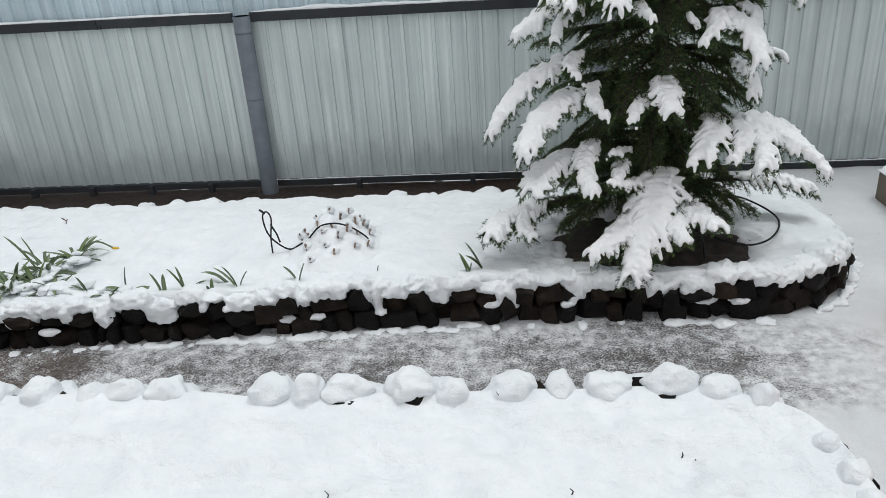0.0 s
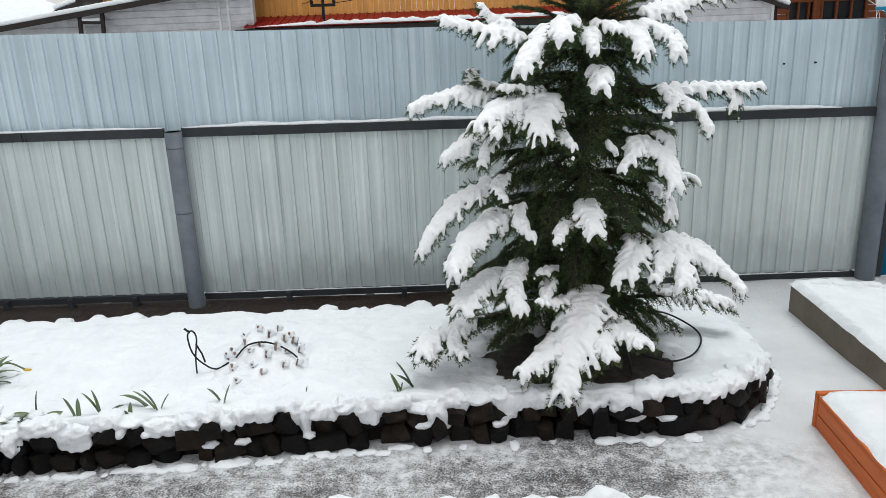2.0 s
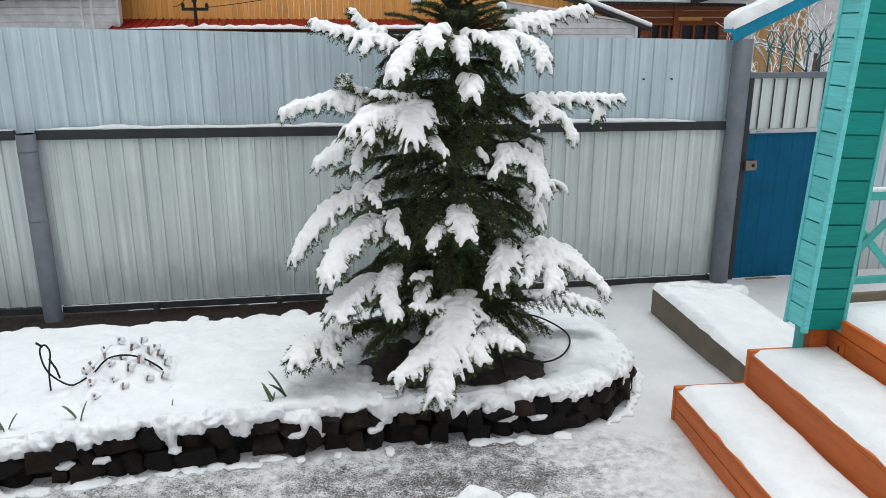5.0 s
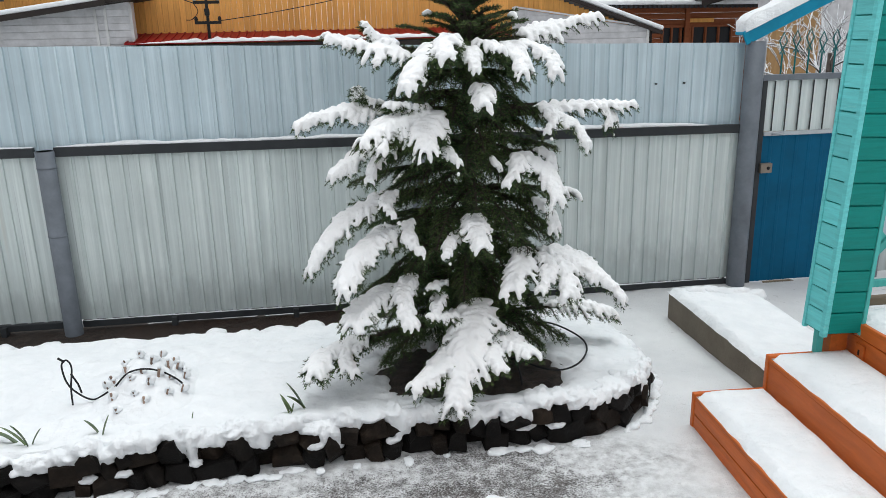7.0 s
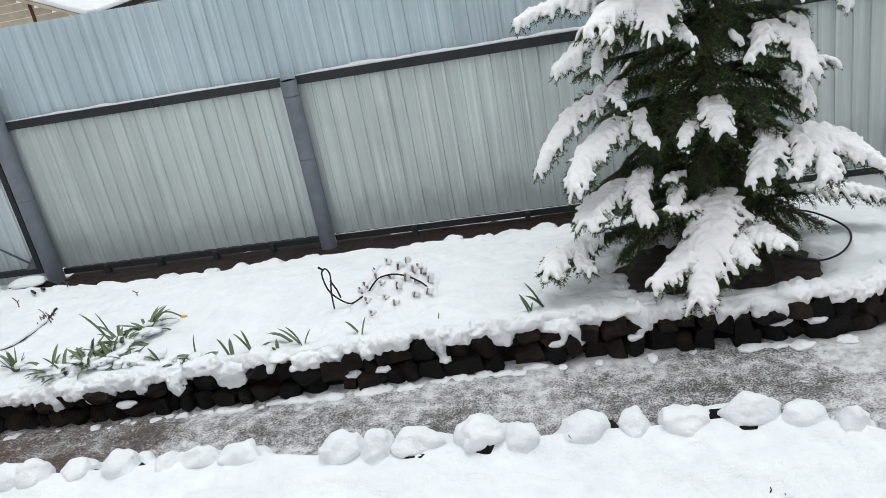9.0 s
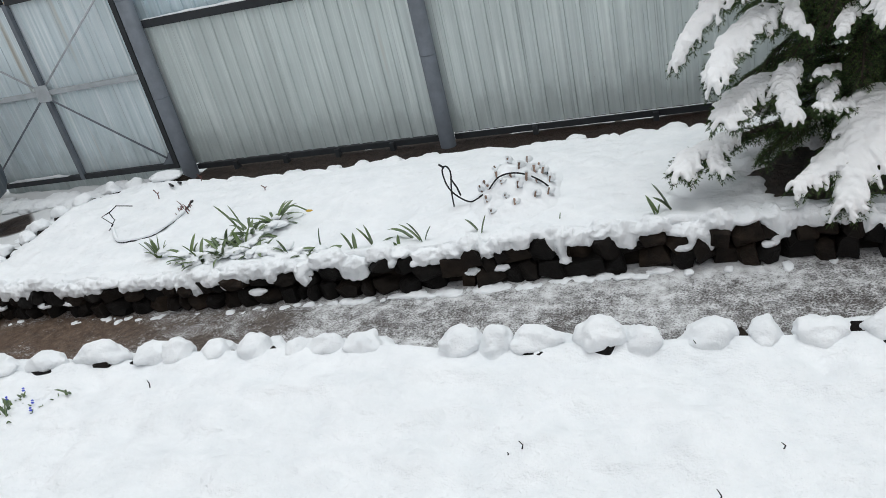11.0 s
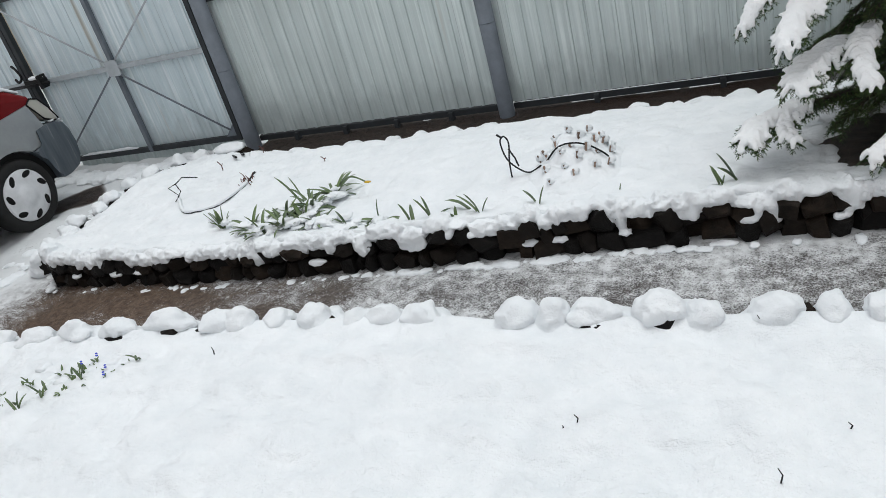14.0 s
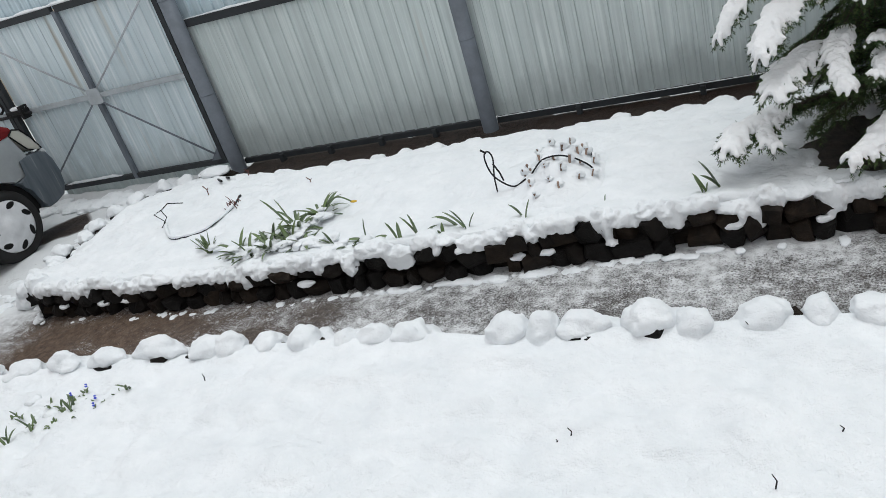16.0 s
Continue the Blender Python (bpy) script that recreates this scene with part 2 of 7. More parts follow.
def galvanised(name, low, high, drip):
    k = Mat(name, rough=0.45, metal=0.05)
    streak = k.noise(1.0, 5, 0.6, (28, 28, 0.5))
    blotch = k.noise(2.4, 5, 0.6)
    base = k.ramp(streak, (0.3, tuple(c * 0.86 for c in low)), (0.5, low), (0.66, high))
    base = k.mix(k.ramp(blotch, (0.35, 0.0), (0.75, 0.5)), base, tuple(c * 0.78 for c in low))
    tone = k.math('ADD', k.math('MULTIPLY', k.own(), 0.16), 0.90)
    base = k.mix(1.0, base, k.ramp(tone, (0.0, 0.0), (1.0, 1.0)), 'MULTIPLY')
    if drip:
        # old water runs rising unevenly from the lower edge
        run = k.math('SUBTRACT', k.math('MULTIPLY', k.noise(1.0, 5, 0.65, (7, 7, 2.4)), 0.95), k.math('MULTIPLY', k.axis(2), 0.9))
        base = k.mix(k.ramp(run, (0.10, 0.0), (0.30, 0.4)), base, (0.33, 0.375, 0.38))
        lime = k.noise(1.0, 3, 0.5, (40, 40, 0.9))
        base = k.mix(k.ramp(lime, (0.60, 0.0), (0.72, 0.3)), base, (0.74, 0.78, 0.77))
        rust = k.noise(1.0, 2, 0.5, (7, 7, 0.35))
        base = k.mix(k.ramp(rust, (0.69, 0.0), (0.78, 0.5)), base, (0.40, 0.31, 0.20))
        # thin dark upright lines at random places
        dark_line = k.noise(1.0, 2, 0.5, (55, 55, 0.25))
        base = k.mix(k.ramp(dark_line, (0.68, 0.0), (0.73, 0.5)), base, (0.25, 0.29, 0.30))
    else:
        scuff = k.noise(3.5, 6, 0.75, (3, 3, 0.7))
        base = k.mix(k.ramp(scuff, (0.66, 0.0), (0.75, 0.6)), base, (0.68, 0.74, 0.78))
        # a few thin darker upright lines, randomly spaced
        dark_line = k.noise(1.0, 2, 0.5, (45, 45, 0.2))
        base = k.mix(k.ramp(dark_line, (0.66, 0.0), (0.72, 0.4)), base, (0.27, 0.34, 0.38))
    k.color(base)
    k.roughness(k.ramp(blotch, (0.3, 0.36), (0.75, 0.6)))
    k.bump(k.noise(5, 3), 0.15, 0.02)
    return k.m


sheet_low = galvanised("weathered_galvanised_sheet", (0.63, 0.705, 0.70), (0.77, 0.84, 0.83), True)
sheet_up = galvanised("upper_galvanised_sheet", (0.53, 0.645, 0.70), (0.66, 0.77, 0.825), False)
sheet_gate = galvanised("gate_galvanised_sheet", (0.70, 0.81, 0.85), (0.88, 0.95, 0.98), True)


def painted(name, color, rough=0.45, wear=(0.5, 0.45, 0.4), amount=0.3, metal=0.0, scale=6, bump=0.2):
    k = Mat(name, color, rough, metal, 0.2)
    dark = tuple(c * 0.72 for c in color)
    base = k.ramp(k.noise(scale, 5, 0.65), (0.3, dark), (0.65, color))
    base = k.mix(k.ramp(k.noise(scale * 4, 6, 0.75), (0.66, 0.0), (0.74, amount)), base, wear)
    base = k.mix(1.0, base, k.ramp(k.own(), (0.0, 0.88), (1.0, 1.0)), 'MULTIPLY')
    k.color(base)
    k.bump(k.noise(scale * 8, 5, 0.7), bump, 0.006)
    return k.m


steel_grey = painted("grey_painted_steel", (0.185, 0.21, 0.242), 0.4, (0.30, 0.28, 0.25), 0.25)
steel_dark = painted("dark_weathered_steel", (0.045, 0.05, 0.055), 0.5, (0.14, 0.08, 0.05), 0.5)
steel_light = painted("pale_grey_steel", (0.50, 0.54, 0.57), 0.45, (0.25, 0.2, 0.16), 0.3)
black_iron = painted("black_iron", (0.014, 0.014, 0.015), 0.5, (0.06, 0.04, 0.03), 0.3)
rubber = painted("black_rubber", (0.016, 0.017, 0.019), 0.45, (0.05, 0.05, 0.055), 0.3)


def boards(name, color, wear, amount, rough=0.5, stretch=(1, 14, 40), grain=0.5):
    """Painted or bare wood, with grain along the boards."""
    k = Mat(name, color, rough, 0.0, 0.2)
    gr = k.noise(2.0, 6, 0.65, stretch, 0.3)
    base = k.ramp(gr, (0.25, tuple(c * 0.7 for c in color)), (0.7, color))
    base = k.mix(k.ramp(k.noise(5, 6, 0.8, tuple(s ** 0.5 for s in stretch)), (0.6, 0.0), (0.72, amount)), base, wear)
    base = k.mix(1.0, base, k.ramp(k.own(), (0.0, 0.8), (1.0, 1.0)), 'MULTIPLY')
    k.color(base)
    k.bump(gr, grain, 0.006)
    return k.m


orange_wood = boards("orange_painted_wood", (0.66, 0.155, 0.030), (0.34, 0.075, 0.025), 0.6, 0.45, (14, 2, 14))
# column turquoise: paler for the left face, deeper for front and core
teal_pale = boards("pale_turquoise_boards", (0.19, 0.77, 0.775), (0.5, 0.76, 0.72), 0.7, 0.5, (14, 2, 30))
teal_deep = boards("deep_turquoise_boards", (0.001, 0.285, 0.245), (0.004, 0.21, 0.18), 0.3, 0.5, (2, 14, 30))
teal_trim = boards("turquoise_trim_paint", (0.09, 0.50, 0.46), (0.2, 0.45, 0.4), 0.4, 0.5, (14, 14, 2))
grey_wood = boards("bare_weathered_wood", (0.22, 0.17, 0.12), (0.08, 0.06, 0.05), 0.6, 0.75, (2, 14, 14))
blue_paint = painted("blue_painted_sheet", (0.0, 0.115, 0.235), 0.75, (0.0, 0.14, 0.24), 0.3, 0.0, 3)
blue_board = painted("blue_canopy_paint", (0.004, 0.28, 0.46), 0.45, (0.2, 0.4, 0.5), 0.4)
concrete = painted("stained_concrete", (0.215, 0.185, 0.145), 0.85, (0.06, 0.055, 0.05), 0.6, 0.0, 4, 0.6)



# ---------- ground ----------
def lines(a, b, fine_a, fine_b, step, coarse):
    out = list(np.arange(fine_a, fine_b, step))
    v, s = fine_b, step
    while v < b:
        out.append(v)
        s = min(s * 1.35, coarse)
        v += s
    out.append(b)
    v, s = fine_a, step
    head = []
    while v > a:
        s = min(s * 1.35, coarse)
        v -= s
        head.append(max(v, a))
    return sorted(set(round(float(q), 4) for q in head + out))


def ground_height(x, y):
    z = 0.012 * fbm(x, y, 3.0, 1.1) + 0.006 * n3(x, y, 1.0, 6)
    if x < -3.6:
        z += min(1.0, (-3.6 - x)) * (0.022 * fbm(x, y, 6.0, 2.4) + 0.012 * n3(x, y, 3, 7))
    # ridges of slush left along the path
    z += 0.008 * max(0.0, n3(x * 2.2, y * 5, 7.0, 1.5)) if -5 < x < 1.5 and 2.7 < y < 3.5 else 0.0
    return z


def build_ground():
    xs = lines(-600, 600, -7.2, 4.2, 0.045, 60)
    ys = lines(-600, 600, 1.2, 6.2, 0.045, 60)
    verts = [(x, y, ground_height(x, y) if abs(x) < 30 and abs(y) < 40 else 0.0) for y in ys for x in xs]
    w = len(xs)
    faces = [(j * w + i, j * w + i + 1, (j + 1) * w + i + 1, (j + 1) * w + i) for j in range(len(ys) - 1) for i in range(w - 1)]
    ob = new("ground", mesh_from("ground", verts, faces, ground_mat))
    tagged(ob, "snow-covered ground with a slushy brown path", "ground", kind="structure")


build_ground()

# ---------- fence of galvanised profile sheets ----------
FY = 5.665
PITCH = 0.1132


def top_z(x):
    return 2.011 - 0.0185 * x


def rail_z(x):
    return 1.347 - 0.0080 * x


def foot_z(x):
    return 0.072 - 0.006 * x


def sheet_mesh(name, x0, x1, zlo, zhi, y, material, depth=0.014):
    """One profile sheet with trapezoid ribs; its edges follow the sloping rails."""
    prof = []
    x = x0
    while x < x1 - 1e-4:
        for dx, d in ((0.0, 0), (0.058, 0), (0.063, 1), (0.086, 1), (0.091, 0)):
            if x + dx <= x1:
                prof.append((x + dx, -depth * d))
        x += PITCH
    prof.append((x1, 0.0))
    back = [(px, py + 0.0015) for px, py in prof]
    verts, faces = [], []
    for zf in (zlo, zhi):
        for px, py in prof + back[::-1]:
            verts.append((px, y + py, zf(px)))
    m = len(prof) * 2
    for i in range(m):
        faces.append((i, (i + 1) % m, m + (i + 1) % m, m + i))
    h = len(prof)
    for base in (0, m):
        for i in range(h - 1):
            faces.append((base + i, base + i + 1, base + m - 2 - i, base + m - 1 - i))
    return mesh_from(name, verts, faces, material, smooth=False)


fence = thing("sheet_fence", (0, FY, 0), "grey galvanised profile-sheet fence with pipe posts", "fence", kind="structure")
SEAMS = [-1.967 + 1.245 * i for i in range(-2, 5)]


def F(name, bm, mat, label="", smooth=False):
    return part(name, bm, mat, fence, label, smooth)


xs = [-4.45] + [s for s in SEAMS if -4.3 < s < 3.2] + [3.26]
for q, (a, b) in enumerate(zip(xs, xs[1:])):
    F("lower_sheet", sheet_mesh("lower_sheet", a, b + 0.012, foot_z, lambda x: rail_z(x) - 0.02, 0.003 * (q % 2), sheet_low), None, "pale galvanised ribbed sheet with water stains")
    F("upper_sheet", sheet_mesh("upper_sheet", a, b + 0.012, lambda x: rail_z(x) - 0.05, lambda x: top_z(x) + 0.004 * n3(x, 0, 0, 2), 0.035 + 0.003 * (q % 2), sheet_up, 0.017), None, "blue-grey galvanised ribbed sheet")


def sloped_bar(x0, x1, zf, h, y0, y1, bevel=0.004):
    bm = boxed((x0, y0, -h / 2), (x1, y1, h / 2), bevel)
    for v in bm.verts:
        v.co.z += zf(v.co.x)
    return bm


for a, b in ((-4.31, -3.02), (-3.015, -1.99), (-1.86, 0.62), (0.75, 3.24)):
    F("rail", sloped_bar(a, b, lambda x: rail_z(x) - 0.022, 0.066, -0.055, -0.016), steel_dark, "dark steel channel rail")
for a, b in ((-4.31, -1.99), (-1.86, 0.62), (0.75, 3.24)):
    F("bottom_beam", sloped_bar(a, b, lambda x: foot_z(x) - 0.028, 0.05, -0.03, 0.03), steel_dark, "dark rusty bottom beam")
# bank of wet soil under the sheets
bm = bmesh.new()
bank = [[bm.verts.new((-4.28 + 0.05 * i, -0.70 + 0.05 * j, 0)) for i in range(108)] for j in range(16)]
for row in bank:
    for v in row:
        t = (v.co.y + 0.70) / 0.75
        v.co.z = -0.02 + (foot_z(v.co.x) - 0.06) * min(1.0, t * 1.25) ** 0.8 + 0.022 * n3(v.co.x, v.co.y, 0, 9) * (1 - t) + 0.012 * n3(v.co.x, v.co.y, 3, 28) * (1 - t)
for a, c in zip(bank, bank[1:]):
    for i in range(107):
        bm.faces.new((a[i], a[i + 1], c[i + 1], c[i]))
F("soil_bank", bm, soil_mat, "wet dark soil along the foot of the fence", True)
for x in (-3.9, -3.4, -2.9, -2.4, -1.2, -0.3):
    F("bracket", boxed((x - 0.02, -0.06, -0.02), (x + 0.02, 0.0, foot_z(x) - 0.01), 0.004), steel_dark)
for x in (-3.02, -2.995, -1.35):
    F("weld_tab", boxed((x, -0.068, rail_z(x) - 0.055), (x + 0.012, -0.05, rail_z(x) - 0.03), 0.002), steel_dark)


def pipe(x, r, z1, y=-0.085):
    bm = bmesh.new()
    ring_tube(bm, [(x, y, -0.1), (x, y, z1)], r, 24, cap=False)
    ring_tube(bm, [(x, y, z1), (x, y, z1 - 0.12)], r - 0.006, 24, cap=False)
    a = [v for v in bm.verts if abs(v.co.z - z1) < 1e-5]
    bmesh.ops.remove_doubles(bm, verts=a, dist=0.0001)
    rim = [e for e in bm.edges if all(abs(v.co.z - z1) < 1e-5 for v in e.verts)]
    bmesh.ops.bridge_loops(bm, edges=rim)
    return bm


for x, r, z1 in ((-4.355, 0.07, 1.70), (-1.908, 0.063, rail_z(-1.9) - 0.008), (0.69, 0.063, 1.336)):
    p = F("post", pipe(x, r, z1), steel_grey, "grey painted steel pipe post", True)
    for z in (0.75, z1 - 0.12):
        bm = ring_tube(bmesh.new(), [(x, -0.085, z), (x, -0.085, z + 0.012)], r + 0.002, 24)
        part("weld_seam", bm, steel_grey, p, smooth=True)
p = F("post", pipe(3.305, 0.073, 1.96, -0.06), steel_grey, "stout grey pipe post beside the wicket", True)


def snow_strip(x0, x1, zf, y0, y1, h, seed, thin=None):
    """A ridge of snow lying on a narrow ledge."""
    n = max(8, int((x1 - x0) / 0.02))
    bm = bmesh.new()
    rows = []
    for i in range(n + 1):
        x = x0 + (x1 - x0) * i / n
        e = min(1.0, 6 * min(i, n - i) / n + 0.05)
        k = h * e * (0.75 + 0.5 * fbm(x, seed, 0, 5)) * (thin(x) if thin else 1.0)
        k = max(k, 0.002)
        w = 0.006 * n3(x, seed, 2.0, 14)
        row = []
        for q, zz in ((0, 0.0), (0.0, 0.55), (0.2, 0.92), (0.5, 1.05), (0.8, 0.9), (1.0, 0.5), (1, 0)):
            row.append(bm.verts.new((x, y0 + w + (y1 - y0 - w) * q, zf(x) + k * zz)))
        rows.append(row)
    for a, b in zip(rows, rows[1:]):
        for q in range(6):
            bm.faces.new((a[q], a[q + 1], b[q + 1], b[q]))
        bm.faces.new((a[6], a[0], b[0], b[6]))
    bm.faces.new(rows[0])
    bm.faces.new(rows[-1][::-1])
    return bm


for a, b, h in ((-4.3, -2.0, 0.016), (-1.85, 0.62, 0.028), (0.76, 2.98, 0.034)):
    F("rail_snow", snow_strip(a, b, lambda x: rail_z(x) + 0.0115, -0.05, 0.012, h, a), snow, "thin line of snow on the rail", True)
for a, b in ((-1.85, 0.6), (0.8, 3.2)):
    F("ledge_snow", snow_strip(a, b, lambda x: foot_z(x) - 0.002, -0.028, -0.013, 0.006, a), snow, "", True)

# bolt holes near the wicket
for x in (2.55, 2.78):
    bm = ring_tube(bmesh.new(), [(x, 0.012, 1.66), (x, 0.03, 1.66)], 0.007, 10)
    F("bolt", bm, black_iron)

# ---------- vehicle gate ----------
gate = thing("metal_gate", (0, FY, 0), "closed grey sheet-metal gate with diagonal braces", "gate", kind="structure")


def G(name, bm, mat, label="", smooth=False):
    return part(name, bm, mat, gate, label, smooth)


def leaf(x0, x1):
    xm = (x0 + x1) / 2
    for a, b in ((x0 + 0.03, xm), (xm, x1 - 0.03)):
        G("gate_sheet", sheet_mesh("gate_sheet", a, b, lambda x: 0.13, lambda x: 1.74, 0.0, sheet_gate, 0.010), None)
        G("skirt_sheet", sheet_mesh("skirt_sheet", a, b, lambda x: -0.07, lambda x: 0.10, 0.03, sheet_low, 0.008), None)
        G("head_sheet", sheet_mesh("head_sheet", a, b, lambda x: 1.76, top_z, 0.03, sheet_up, 0.010), None)
    for z, h, m in ((0.115, 0.05, steel_dark), (0.945, 0.045, steel_light), (1.755, 0.06, steel_dark)):
        for a, b in ((x0 + 0.02, xm - 0.025), (xm + 0.025, x1 - 0.02)):
            G("frame_rail", boxed((a, -0.055, z - h / 2), (b, -0.012, z + h / 2), 0.004), m)
    for x in (x0, x1):
        G("frame_stile", boxed((x - 0.025, -0.06, 0.09), (x + 0.025, -0.008, 1.785), 0.004), steel_dark)
    G("middle_stile", boxed((xm - 0.022, -0.057, 0.09), (xm + 0.022, -0.01, 1.74), 0.004), steel_grey)
    G("centre_plate", boxed((xm - 0.075, -0.066, 0.945 - 0.075), (xm + 0.075, -0.056, 0.945 + 0.075), 0.003), steel_light, "pale square plate where the braces cross")
    for sx in (-1, 1):
        for z1 in (0.2, 1.68):
            xe = xm + sx * (x1 - x0 - 0.12) / 2
            a, b = Vector((xm + sx * 0.07, -0.066, 0.945 + (0.07 if z1 > 1 else -0.07))), Vector((xe, -0.066, z1))
            G("brace", ring_tube(bmesh.new(), [a, b], 0.009, 8), steel_light if z1 > 1 else steel_grey, smooth=True)
            s = 0.11
            bm = bmesh.new()
            zc = 0.14 if z1 < 1 else 1.725
            sz = s if z1 < 1 else -s
            xc = x1 - 0.025 if sx > 0 else x0 + 0.025
            vs = [bm.verts.new((xc + dx, dy, zc + dz)) for dy in (-0.06, -0.056) for dx, dz in ((0, 0), (-sx * s, 0), (0, sz))]
            bm.faces.new(vs[:3])
            bm.faces.new(vs[5:2:-1])
            for i in range(3):
                bm.faces.new((vs[i], vs[(i + 1) % 3], vs[3 + (i + 1) % 3], vs[3 + i]))
            G("corner_gusset", bm, steel_grey)


leaf(-6.665, -4.50)
leaf(-8.845, -6.725)
G("meeting_strip", boxed((-6.737, -0.004, 0.05), (-6.653, 0.006, 1.8), 0.002), steel_dark, "dark strip where the leaves meet")
G("sill_snow", snow_strip(-6.5, -5.75, lambda x: 0.141, -0.054, -0.02, 0.03, 4), snow, "", True)
G("head_snow", snow_strip(-6.55, -4.55, lambda x: 1.786, -0.05, 0.01, 0.03, 9), snow, "", True)
lock = G("bolt_housing", boxed((-6.66, -0.14, 0.955), (-6.42, -0.062, 0.995), 0.006), black_iron, "black iron bolt and ring of the gate")
part("bolt_bar", ring_tube(bmesh.new(), [(-6.9, -0.12, 0.945), (-6.36, -0.12, 0.945)], 0.016, 12), black_iron, lock, smooth=True)
part("guide", boxed((-6.47, -0.15, 0.90), (-6.43, -0.06, 1.03), 0.006), black_iron, lock)
part("ring_handle", ring_tube(bmesh.new(), smooth_line([(-6.72, -0.13, 1.16), (-6.66, -0.15, 1.12), (-6.64, -0.15, 1.04), (-6.70, -0.15, 1.0), (-6.75, -0.13, 1.03)], 6), 0.012, 10), black_iron, lock, smooth=True)
bm = bmesh.new()
lump(bm, (-6.52, -0.10, 1.005), (0.09, 0.035, 0.025), 3)
part("snow_cap", bm, snow, lock, smooth=True)
G("post", pipe(-8.95, 0.07, 1.9), steel_grey, "", True)

# ---------- wicket with blue door ----------
wicket = thing("wicket_door", (0, FY, 0), "closed blue sheet-metal wicket with spear finials", "gate", kind="structure")


def W(name, bm, mat, label="", smooth=False, parent=None):
    return part(name, bm, mat, parent or wicket, label, smooth)


W("door_sheet", sheet_mesh("door_sheet", 3.46, 4.36, lambda x: 0.0, lambda x: 1.225, -0.01, blue_paint, 0.0025), None, "blue painted ribbed door sheet")
W("upper_panel", sheet_mesh("upper_panel", 3.46, 4.36, lambda x: 1.26, lambda x: 1.66, 0.0, sheet_low, 0.010), None, "pale grey ribbed panel above the door")
# narrow dark strips at even spacing over the ribbed panel
for i in range(8):
    W("rib", boxed((3.52 + i * 0.11, -0.016, 1.262), (3.53 + i * 0.11, -0.0105, 1.655), 0.001), steel_dark)
W("frame_head", boxed((3.40, -0.045, 1.66), (4.42, 0.01, 1.705), 0.004), steel_grey)
W("middle_rail", boxed((3.455, -0.04, 1.228), (4.36, 0.005, 1.258), 0.004), steel_light)
for x in (3.425, 4.39):
    W("frame_stile", boxed((x - 0.022, -0.04, 0.0), (x + 0.022, 0.012, 1.66), 0.004), steel_dark)
W("threshold", boxed((3.4, -0.05, -0.06), (4.42, 0.01, -0.008), 0.006), grey_wood)
latch = W("lock_box", boxed((3.43, -0.075, 0.935), (3.53, -0.042, 1.015), 0.006), painted("worn_lock_steel", (0.3, 0.26, 0.22), 0.4, (0.2, 0.1, 0.05), 0.6, 0.7), "small rusty steel lock box")
part("keyhole", ring_tube(bmesh.new(), [(3.495, -0.074, 0.975), (3.495, -0.079, 0.975)], 0.014, 12), black_iron, latch, smooth=True)
W("handle", ring_tube(bmesh.new(), smooth_line([(3.52, -0.04, 1.243), (3.53, -0.075, 1.246), (3.6, -0.075, 1.246), (3.61, -0.04, 1.243)], 5), 0.006, 8), steel_light, "", True)
teal_iron = painted("teal_painted_iron", (0.01, 0.16, 0.17), 0.45, (0.1, 0.2, 0.2), 0.3)
for i in range(7):
    x = 3.555 + i * 0.112
    h = 1.87 + 0.012 * (i % 3)
    sp = W("spear", ring_tube(bmesh.new(), [(x, -0.018, 1.70), (x, -0.018, h)], 0.007, 8), teal_iron, "teal iron spear", True)
    tip = h + 0.15
    bm = bmesh.new()
    pts = [(x, -0.018, h + 0.02), (x + 0.032, -0.018, h + 0.085), (x, -0.018, tip), (x - 0.032, -0.018, h + 0.085), (x, -0.018, h + 0.02)]
    ring_tube(bm, pts, 0.0055, 6)
    part("spear_head", bm, teal_iron, sp)
    bm = bmesh.new()
    ring_tube(bm, [(x - 0.022, -0.018, h - 0.012), (x, -0.018, h + 0.022), (x + 0.022, -0.018, h - 0.012)], 0.007, 6)
    part("collar", bm, teal_iron, sp)

# small gabled canopy over the wicket
canopy = thing("wicket_canopy", (4.06, FY, 2.415), "small blue gabled canopy loaded with snow", "canopy", kind="structure")
